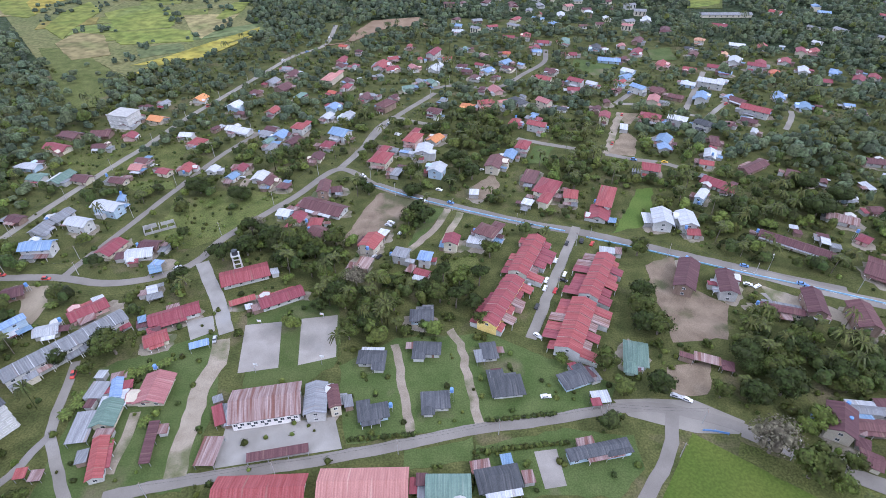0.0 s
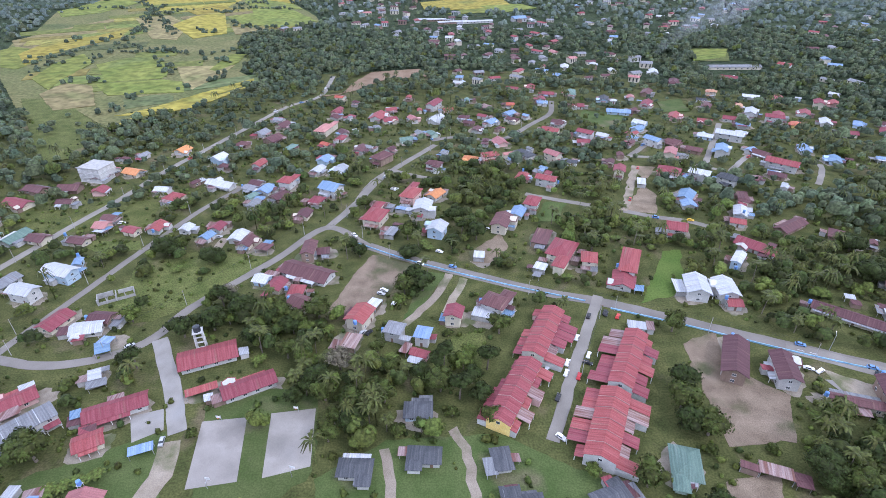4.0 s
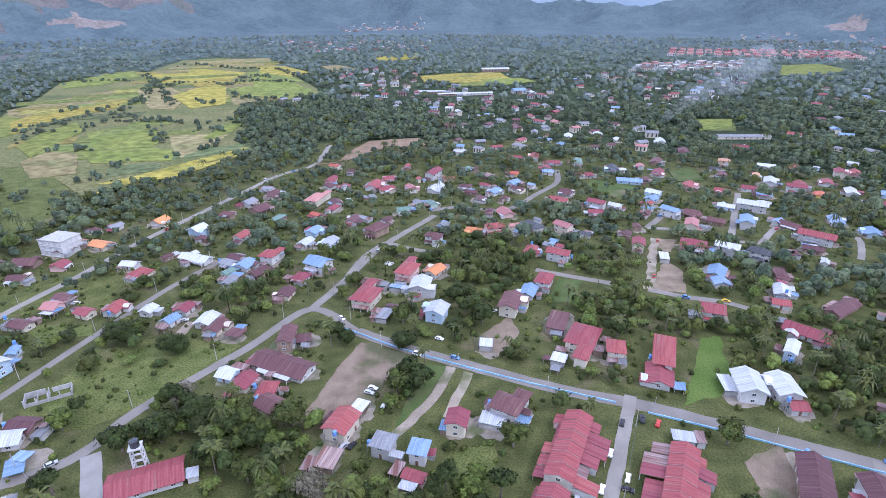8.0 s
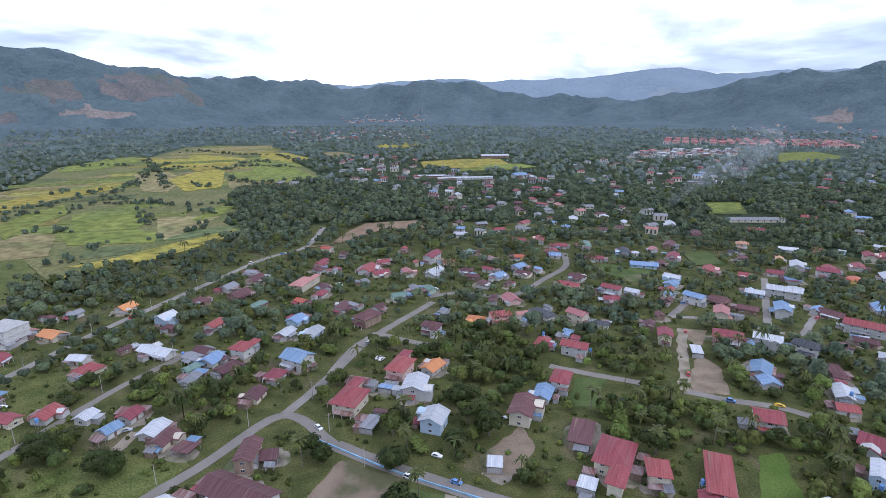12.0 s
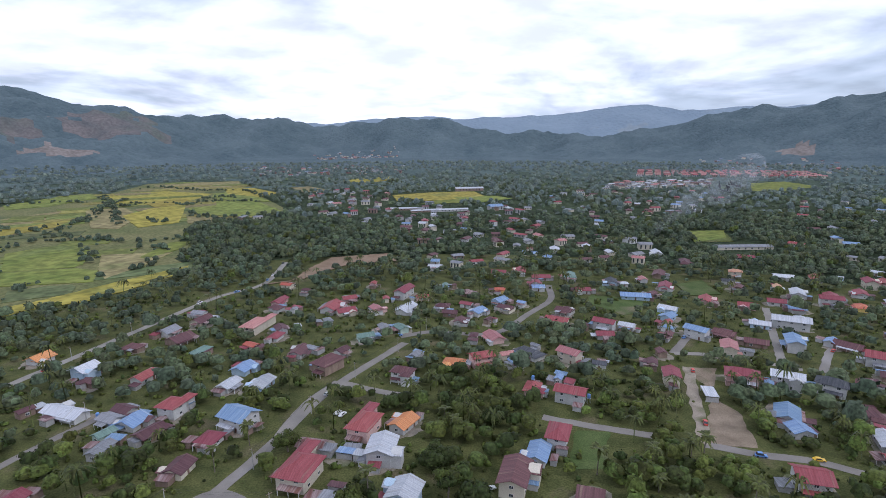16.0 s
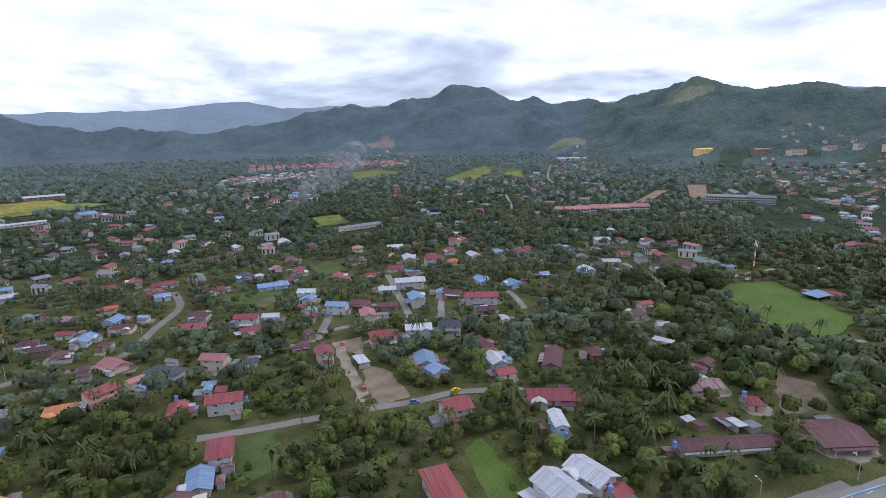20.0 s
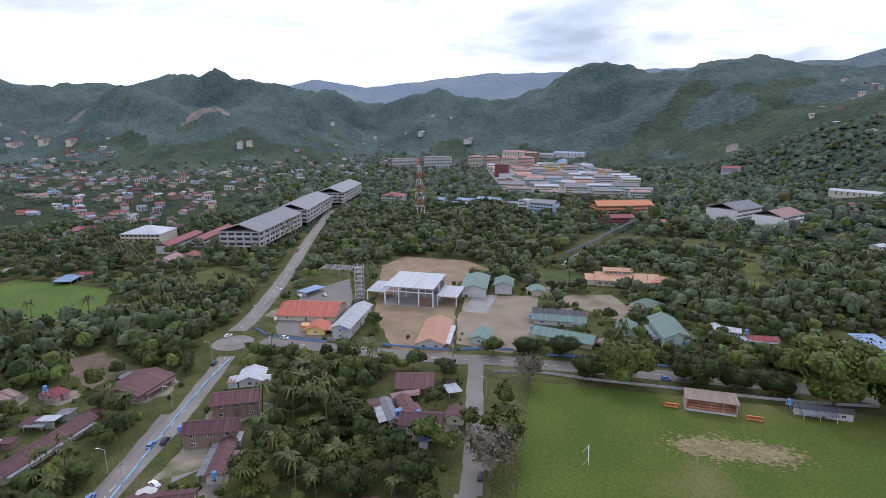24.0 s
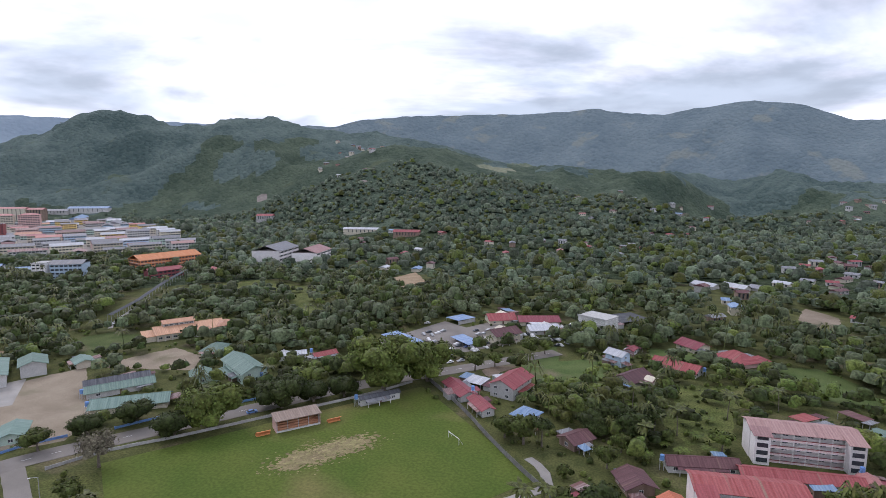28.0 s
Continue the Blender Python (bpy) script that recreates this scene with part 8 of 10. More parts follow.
def far_houses():
    """Small distant houses over the valley, joined."""
    rnd = random.Random(5)
    b = Build()
    mats = [WALL["cream"], GLASS, ROOF["r"], ROOF["m"], ROOF["w"], ROOF["b"], ROOF["p"], ROOF["n"], WALL["yellow"], WALL["brown"], WALL["grey"], WALL["white"]]

    def one(x, y, L, W, H, rot, k):
        z = land_at(x, y)
        z += 1.5 * min(1.0, max(0.0, z - 6) / 14)
        c, s = math.cos(rot), math.sin(rot)

        def P(u, w, h):
            return (x + u * c - w * s, y + u * s + w * c, z + h)
        low = [P(-L / 2, -W / 2, -7), P(L / 2, -W / 2, -7), P(L / 2, W / 2, -7), P(-L / 2, W / 2, -7)]
        b.prism(low, [P(-L / 2, -W / 2, H), P(L / 2, -W / 2, H), P(L / 2, W / 2, H), P(-L / 2, W / 2, H)], 8 if k == 8 else rnd.choice((0, 0, 9, 10, 11)))
        nw = 3 if L < 24 else 7
        for sy in (-1, 1):
            for i in range(nw):
                u = (i / (nw - 1) - 0.5) * L * 0.7
                b.prism([P(u - 0.7, sy * (W / 2), 1), P(u + 0.7, sy * (W / 2), 1), P(u + 0.7, sy * (W / 2 + 0.06), 1), P(u - 0.7, sy * (W / 2 + 0.06), 1)], [P(u - 0.7, sy * (W / 2), H - 0.6), P(u + 0.7, sy * (W / 2), H - 0.6), P(u + 0.7, sy * (W / 2 + 0.06), H - 0.6), P(u - 0.7, sy * (W / 2 + 0.06), H - 0.6)], 1)
        e, h = 0.7, W * 0.2
        b.prism([P(-L / 2 - e, -W / 2 - e, H), P(L / 2 + e, -W / 2 - e, H), P(L / 2 + e, W / 2 + e, H), P(-L / 2 - e, W / 2 + e, H)], [P(-L / 2 - e, -0.05, H + h), P(L / 2 + e, -0.05, H + h), P(L / 2 + e, 0.05, H + h), P(-L / 2 - e, 0.05, H + h)], k)
        mark(TAKEN, x, y, max(L, W) * 0.5 + 5.5)

    # clusters: four corners and the number of houses
    for n, *ring in CLUSTERS:
        for _ in range(int(n * 2.1)):
            u, w = rnd.random(), rnd.random()
            (ax, ay), (bx, by), (cx, cy), (dx, dy) = ring
            x = (ax * (1 - u) + bx * u) * (1 - w) + (dx * (1 - u) + cx * u) * w
            y = (ay * (1 - u) + by * u) * (1 - w) + (dy * (1 - u) + cy * u) * w
            if not free(x, y, 7) or (land_at(x, y) > 40 and rnd.random() < 0.5):
                continue
            two = rnd.random() < 0.4
            one(x, y, rnd.uniform(8, 15), rnd.uniform(6.5, 9.5), 5.6 if two else 3.2, rnd.uniform(0, 3.14), rnd.choice((2, 2, 3, 3, 3, 4, 5, 6, 7, 7, 7)))
    for x, y, L, W, H, rot, k in LONG_ROOFS:
        one(x, y, L, W, H, rot, k)
    # a white estate and a red one far up the valley, and yellow blocks on the slope
    for row in range(5):
        for k in range(16):
            one(415 + k * 17 + row * 20 + rnd.uniform(-4, 4), 1330 + row * 34 + k * 3 + rnd.uniform(-8, 8), rnd.uniform(9, 14), 8, rnd.choice((3.4, 6)), 0.18, rnd.choice((4, 7, 7, 3, 6)))
    for row in range(5):
        for k in range(20):
            one(640 + k * 24 + row * 20, 1690 + row * 46 - k * 6, rnd.uniform(13, 20), 10, 6, -0.25, rnd.choice((2, 6, 6)))
    tagged(new("far_houses", b.mesh("far_houses", *mats)), "scattered small houses over the far valley", "houses", kind="stuff")


def free(x, y, r):
    i, j = int((x - X0) / CELL), int((y - Y0) / CELL)
    k = max(1, int(r / CELL))
    if not (k <= i < NX - k and k <= j < NY - k):
        return True
    return not TAKEN[i - k:i + k + 1, j - k:j + k + 1].any()


far_houses()


def yard_vehicles():
    """Impounded and parked vehicles in the walled yard, too small to tell apart."""
    rnd = random.Random(9)
    b = Build()
    for k in range(130):
        u, w = rnd.uniform(0, 1), rnd.uniform(0, 1)
        x = 128 - 100 * u - 22 * w + rnd.uniform(-2, 2)
        y = -92 - 62 * u + rnd.uniform(-22, 22)
        if not free(x, y, 2.0) and rnd.random() < 0.5:
            continue
        a = rnd.choice((0.8, 2.37)) + rnd.uniform(-0.1, 0.1)
        c, s = math.cos(a), math.sin(a)
        k2 = rnd.randrange(3)

        def P(p, q, h):
            return (x + p * c - q * s, y + p * s + q * c, h)
        b.prism([P(-2, -0.8, 0.3), P(2, -0.8, 0.3), P(2, 0.8, 0.3), P(-2, 0.8, 0.3)], [P(-2, -0.8, 0.95), P(2, -0.8, 0.85), P(2, 0.8, 0.85), P(-2, 0.8, 0.95)], k2)
        b.prism([P(-1.6, -0.75, 0.95), P(0.9, -0.75, 0.9), P(0.9, 0.75, 0.9), P(-1.6, 0.75, 0.95)], [P(-1.2, -0.62, 1.5), P(0.3, -0.62, 1.5), P(0.3, 0.62, 1.5), P(-1.2, 0.62, 1.5)], k2)
    tagged(new("yard_vehicles", b.mesh("yard_vehicles", WHITEP, GLASS, STEEL)), "many pale and dark vehicles parked in the yard", "vehicles", kind="stuff")


yard_vehicles()


def yard_sheds():
    """Lean-tos, carports and sheds built against the houses, too many to count."""
    rnd = random.Random(31)
    b = Build()
    mats = [WALL["brown"], WALL["white"], WALL["grey"], ROOF["n"], ROOF["w"], ROOF["y"], ROOF["m"], ROOF["r"], ROOF["b"], GLASS]
    for hx, hy, rot, L, W in HOUSES:
        if math.hypot(hx, hy - 150) > 520:
            continue
        for _ in range(rnd.choice((1, 1, 2, 2, 3))):
            l, w, h = rnd.uniform(2.6, 6.5), rnd.uniform(2.2, 4.4), rnd.uniform(2.1, 2.8)
            side, along = rnd.randrange(4), rnd.uniform(-0.4, 0.4)
            gap = rnd.choice((0.0, 0.0, 0.3, 1.5))
            if side < 2:
                u, v = along * L, (W / 2 + w / 2 + 0.15 + gap) * (1 if side else -1)
            else:
                u, v = (L / 2 + w / 2 + 0.15 + gap) * (1 if side == 3 else -1), along * W
                l, w = w, l
            c, s = math.cos(radians(rot)), math.sin(radians(rot))
            x, y = hx + u * c - v * s, hy + u * s + v * c
            if in_road(x, y) or land_at(x, y) > 2:
                continue
            tilt = rnd.uniform(0.2, 0.6)

            def P(p, q, z):
                p, q = u + p, v + q
                return (hx + p * c - q * s, hy + p * s + q * c, z)
            if rnd.random() < 0.65:
                b.prism([P(-l / 2, -w / 2, -0.2), P(l / 2, -w / 2, -0.2), P(l / 2, w / 2, -0.2), P(-l / 2, w / 2, -0.2)], [P(-l / 2, -w / 2, h - 0.12), P(l / 2, -w / 2, h - 0.12), P(l / 2, w / 2, h - 0.12), P(-l / 2, w / 2, h - 0.12)], rnd.randrange(3))
            else:
                for p, q in ((-1, -1), (1, -1), (1, 1), (-1, 1)):
                    p, q = p * (l / 2 - 0.2), q * (w / 2 - 0.2)
                    b.prism([P(p - 0.06, q - 0.06, -0.2), P(p + 0.06, q - 0.06, -0.2), P(p + 0.06, q + 0.06, -0.2), P(p - 0.06, q + 0.06, -0.2)], [P(p - 0.06, q - 0.06, h), P(p + 0.06, q - 0.06, h), P(p + 0.06, q + 0.06, h), P(p - 0.06, q + 0.06, h)], 2)
            e = 0.35
            z = [h, h, h + tilt, h + tilt] if rnd.random() < 0.5 else [h + tilt, h, h, h + tilt]
            ring = [(-l / 2 - e, -w / 2 - e), (l / 2 + e, -w / 2 - e), (l / 2 + e, w / 2 + e), (-l / 2 - e, w / 2 + e)]
            b.prism([P(p, q, k - 0.1) for (p, q), k in zip(ring, z)], [P(p, q, k) for (p, q), k in zip(ring, z)], rnd.choice((3, 3, 4, 5, 5, 5, 6, 6, 7, 8)))
    tagged(new("yard_sheds", b.mesh("yard_sheds", *mats)), "lean-tos, carports and small sheds of patched sheet metal", "sheds", kind="stuff")


def in_road(x, y):
    i, j = int((x - X0) / CELL), int((y - Y0) / CELL)
    return not (1 <= i < NX - 1 and 1 <= j < NY - 1) or ROADWAY[i - 1:i + 2, j - 1:j + 2].any()


def street_vehicles():
    """Vehicles left along the lanes further off."""
    rnd = random.Random(63)
    b = Build()
    for kind, width, line in ROADS:
        for p, q in zip(line[::2], line[1::2]):
            if rnd.random() > 0.10 or math.hypot(p.x, p.y - 170) > 600 or math.hypot(p.x - 40, p.y - 150) < 60:
                continue
            d = (q - p).normalized()
            o = p + Vector((-d.y, d.x, 0)) * (width / 2 - 0.9) * rnd.choice((-1, 1))
            z = land_at(o.x, o.y) + 0.1
            k = rnd.randrange(5)
            n = Vector((-d.y, d.x, 0))

            def P(u, w, h):
                r = o + d * u + n * w
                return (r.x, r.y, z + h)
            tall = rnd.choice((1.45, 1.45, 1.8))
            b.prism([P(-2.1, -0.82, 0.3), P(2.1, -0.82, 0.3), P(2.1, 0.82, 0.3), P(-2.1, 0.82, 0.3)], [P(-2.05, -0.82, 0.95), P(2.0, -0.82, 0.85), P(2.0, 0.82, 0.85), P(-2.05, 0.82, 0.95)], k)
            b.prism([P(-1.8, -0.76, 0.95), P(1.0, -0.76, 0.9), P(1.0, 0.76, 0.9), P(-1.8, 0.76, 0.95)], [P(-1.35, -0.64, tall - 0.06), P(0.35, -0.64, tall - 0.06), P(0.35, 0.64, tall - 0.06), P(-1.35, 0.64, tall - 0.06)], 1)
            b.prism([P(-1.37, -0.66, tall - 0.06), P(0.37, -0.66, tall - 0.06), P(0.37, 0.66, tall - 0.06), P(-1.37, 0.66, tall - 0.06)], [P(-1.3, -0.6, tall), P(0.3, -0.6, tall), P(0.3, 0.6, tall), P(-1.3, 0.6, tall)], k)
            for u in (-1.35, 1.3):
                b.prism([P(u - 0.3, -0.86, 0), P(u + 0.3, -0.86, 0), P(u + 0.3, 0.86, 0), P(u - 0.3, 0.86, 0)], [P(u - 0.3, -0.86, 0.6), P(u + 0.3, -0.86, 0.6), P(u + 0.3, 0.86, 0.6), P(u - 0.3, 0.86, 0.6)], 1)
    tagged(new("lane_vehicles", b.mesh("lane_vehicles", WHITEP, GLASS, STEEL, REDP, BLUEP)), "cars and vans parked along the lanes", "vehicles", kind="stuff")


yard_sheds()
street_vehicles()


def smoke():
    """A thin drift of smoke over a garden fire."""
    m = bpy.data.materials.new("thin_blue_white_smoke")
    m.use_nodes = True
    n, l = m.node_tree.nodes, m.node_tree.links
    p = n["Principled BSDF"]
    p.inputs["Base Color"].default_value, p.inputs["Roughness"].default_value = (0.80, 0.84, 0.88, 1), 1.0
    p.inputs["Specular IOR Level"].default_value = 0.0
    noise = n.new("ShaderNodeTexNoise")
    noise.inputs["Scale"].default_value, noise.inputs["Detail"].default_value = 0.045, 4.0
    l.new(n.new("ShaderNodeTexCoord").outputs["Object"], noise.inputs["Vector"])
    thin = n.new("ShaderNodeMapRange")
    thin.inputs[1].default_value, thin.inputs[2].default_value, thin.inputs[4].default_value = 0.36, 0.80, 0.13
    l.new(noise.outputs["Fac"], thin.inputs[0])
    l.new(thin.outputs[0], p.inputs["Alpha"])
    r = np.random.RandomState(3)
    v, f = unit_ball(4)
    rows, faces = [], []
    for k in range(13):
        u = (k + 0.5) / 13
        c = np.array([268 + 95 * u ** 1.3, 745 - 18 * u, 4 + 74 * u ** 0.8]) + r.normal(size=3) * 4 * u
        q = 4 + 19 * u
        rows.append(np.concatenate([c + v * q * np.array([1.0, 1.0, 0.8]) * r.uniform(0.8, 1.2, (len(v), 1)), v], 1))
        faces.append(f + k * len(v))
    tagged(new("smoke", quads_mesh("smoke", (np.concatenate(rows), np.concatenate(faces)), m)), "thin blue-white smoke drifting over the gardens", "smoke", kind="stuff")
# ---- cars ----
def car_meshes():
    body = Build()
    # lower body and cabin as lofted rings
    body.prism([(-2.1, -0.8, 0.35), (2.1, -0.8, 0.35), (2.1, 0.8, 0.35), (-2.1, 0.8, 0.35)], [(-2.05, -0.84, 0.85), (2.0, -0.84, 0.8), (2.0, 0.84, 0.8), (-2.05, 0.84, 0.85)])
    body.prism([(-1.7, -0.78, 0.85), (1.0, -0.78, 0.82), (1.0, 0.78, 0.82), (-1.7, 0.78, 0.85)], [(-1.2, -0.64, 1.42), (0.35, -0.64, 1.42), (0.35, 0.64, 1.42), (-1.2, 0.64, 1.42)])
    glass = Build()
    glass.prism([(-1.55, -0.81, 0.95), (0.85, -0.81, 0.92), (0.85, 0.81, 0.92), (-1.55, 0.81, 0.95)], [(-1.22, -0.70, 1.33), (0.42, -0.70, 1.33), (0.42, 0.70, 1.33), (-1.22, 0.70, 1.33)])
    wheel = Build().tube((0, -0.1, 0), (0, 0.1, 0), 0.31, 0.31, 12).tube((0, -0.115, 0), (0, 0.115, 0), 0.18, 0.18, 8, 1)
    lamp = Build().box(-0.05, -0.17, -0.07, 0.05, 0.17, 0.07)
    return body, glass.mesh("windows", GLASS), wheel.mesh("wheel", GLASS, STEEL), lamp.mesh("headlight", WHITEP)


CAR = car_meshes()
PAINT = {n: material(f"{n}_car_paint", c, tuple(v * 1.1 for v in c), rough=0.3, bump=0.0) for n, c in (("white", (0.72, 0.72, 0.72)), ("silver", (0.45, 0.46, 0.48)), ("black", (0.02, 0.02, 0.022)), ("red", (0.40, 0.03, 0.03)), ("blue", (0.05, 0.10, 0.3)), ("yellow", (0.75, 0.5, 0.04)))}


def car(colour, x, y, rot):
    c = thing("car", f"{colour} saloon car parked on the ground", "car", pose(x, y, 0.12, 0, 0, rot), "parked cars")
    part("body", CAR[0].mesh("body", PAINT[colour]), c)
    part("windows", CAR[1], c)
    for u in (-1.3, 1.3):
        for w in (-0.76, 0.76):
            part("wheel", CAR[2], c, m=pose(u, w, 0.31))
    for w in (-0.6, 0.6):
        part("headlight", CAR[3], c, m=pose(2.05, w, 0.65))


car("white", 58.1, 220.1, 65)
car("white", 50.9, 204.6, 65)
car("white", 49.3, 198.7, 65)
car("black", 43.6, 185.7, 65)
car("black", 59.2, 204.5, -25)
car("white", 60.7, 209.1, 65)
car("red", 54.0, 196.8, 65)
car("white", 35.2, 187.7, -25)
car("white", 41.4, 167.2, -45)
car("black", 74.8, 237.7, 65)
car("silver", 41.5, 200.2, 65)
car("white", 40.0, 134.7, 5)
car("white", 94.5, 133.0, -30)
car("silver", 90.7, 134.8, -20)
car("yellow", 148.7, 325.9, -15)
car("white", -33.9, 371.2, 60)
car("white", -31.7, 369.6, 60)
car("white", -29.4, 255.4, -20)
car("silver", -30.6, 252.6, -20)
car("white", -23.5, 245.3, 65)
car("silver", -36.0, 223.7, 60)
car("black", -33.2, 223.7, 60)
car("white", -192.7, 323.8, 10)
car("silver", -128.8, 307.1, 20)
car("white", -2.3, 291.0, -25)
car("white", 278.7, 147.3, -10)
car("white", 262.1, 133.5, 40)
car("white", 308.7, 114.2, 10)
car("white", 314.3, 127.8, 5)
car("white", 263.9, 171.9, -60)
car("white", 81.9, -69.6, 48)
car("silver", 77.1, -73.6, 48)
car("blue", 80.8, -98.2, 48)
car("white", 120.3, -139.4, 40)
car("white", 223.1, 12.2, 10)
car("white", 189.3, 229.2, 30)
car("white", 152.4, 199.5, 30)
car("white", 243.7, 300.9, 20)
car("white", 25.1, 316.0, 20)
car("red", 80.0, 234.7, 60)
car("black", 75.0, 236.7, 65)
car("black", 66.6, 235.1, 65)
car("silver", 191.1, 226.0, 20)
car("white", 148.6, 201.0, -20)


# ---- poles and wires along the roads ----
def pole(x, y, rot, lamp):
    p = thing("street_lamp" if lamp else "utility_pole", "tall grey street lamp with a curved arm" if lamp else "grey concrete utility pole with crossarm", "street lamp" if lamp else "utility pole", pose(x, y, 0, 0, 0, rot), "roadside poles")
    part("shaft", Build().tube((0, 0, -0.4), (0, 0, 8.5), 0.15, 0.09, 8).mesh("shaft", STEEL if lamp else WALL["grey"]), p)
    if lamp:
        part("arm", Build().tube((0, 0, 8.4), (0, 1.8, 8.9), 0.06, 0.05, 6).mesh("arm", STEEL), p)
        part("head", Build().box(-0.15, 1.7, 8.82, 0.15, 2.5, 8.98).mesh("head", WHITEP), p)
    else:
        part("crossarm", Build().box(-0.06, -1.0, 7.9, 0.06, 1.0, 8.05).mesh("crossarm", WALL["brown"]), p)


def poles():
    for n, (kind, width, line) in enumerate(ROADS[:12]):
        if kind != "asphalt":
            continue
        run, side = 20.0, 1 if n % 2 else -1
        ends = []
        for p, q in zip(line, line[1:]):
            run += (q - p).length
            if run > 38 and math.hypot(p.x, p.y - 150) < 380:
                run = 0.0
                d = (q - p).normalized()
                o = p + Vector((-d.y, d.x, 0)) * side * (width / 2 + 1.2)
                pole(o.x, o.y, math.degrees(math.atan2(d.y, d.x)), n in (1, 2, 10))
                ends.append(o)
        if n in (1, 2, 10):
            continue
        for a, b2 in zip(ends, ends[1:]):
            if (b2 - a).length < 60:
                b = Build()
                for off in (-0.6, 0.6):
                    pts = [a.lerp(b2, t / 6) + Vector((off * 0.3, off, 8.25 - 3.2 * (t / 6) * (1 - t / 6))) for t in range(7)]
                    for p, q in zip(pts, pts[1:]):
                        b.tube(p, q, 0.025, 0.025, 3)
                tagged(new("trim", b.mesh("power_line", GLASS)), "thin sagging power lines between poles", "power line", kind="structure")


poles()
# ---- paint on the road by the pitch ----


def lane_marks():
    b = Build()
    for kind, width, line in ROADS:
        if width < 7.5:
            continue
        run = 0.0
        for p, q in zip(line, line[1:]):
            run += (q - p).length
            if int(run / 4) % 2:
                d = (q - p).normalized() * 1.5
                s = Vector((-d.y, d.x, 0)).normalized() * 0.09
                m = (p + q) / 2
                z = 0.26
                b.face([(m.x - d.x - s.x, m.y - d.y - s.y, z), (m.x + d.x - s.x, m.y + d.y - s.y, z), (m.x + d.x + s.x, m.y + d.y + s.y, z), (m.x - d.x + s.x, m.y - d.y + s.y, z)])
    tagged(new("road_markings", b.mesh("road_markings", WHITEP)), "worn white dashed lane lines", "road marking", kind="structure")


lane_marks()


def roundabout():
    r = thing("roundabout", "small painted roundabout island with a dark kerb", "roundabout", pose(254.5, 170.5, 0.2))
    part("kerb", Build().tube((0, 0, -0.2), (0, 0, 0.25), 3.9, 3.8, 24).mesh("kerb", CONC), r)
    part("island", Build().tube((0, 0, 0.2), (0, 0, 0.32), 3.2, 3.1, 24).mesh("island", ASPHALT), r)


roundabout()
tagged(new("road", Build().tube((254.5, 170.5, -0.2), (254.5, 170.5, 0.2), 9.5, 9.5, 40).mesh("road", ASPHALT)), "asphalt junction round the small island", "road", kind="structure")
mark(TAKEN, 254.5, 170.5, 12)


# ---- trees ----
def unit_ball(n, dome=False):
    """A rounded cube of n by n faces a side, its corners shared; a dome leaves out the underside."""
    index, v, f = {}, [], []
    g = np.linspace(-1, 1, n + 1)
    for axis in range(3):
        for s in (-1, 1):
            for a in range(n):
                for b in range(n):
                    face = []
                    for u, w in ((g[a], g[b]), (g[a + 1], g[b]), (g[a + 1], g[b + 1]), (g[a], g[b + 1])):
                        p = [0, 0, 0]
                        p[axis], p[(axis + 1) % 3], p[(axis + 2) % 3] = s, u, w
                        face.append(tuple(p))
                    if dome and sum(p[2] for p in face) < -0.1:
                        continue
                    f.append([index.setdefault(p, len(index)) for p in (face if s > 0 else face[::-1])])
    v = np.array(list(index), float)
    return v / np.linalg.norm(v, axis=1)[:, None], np.array(f)


BALLS = {1: unit_ball(2, True), 2: unit_ball(2), 3: unit_ball(3)}


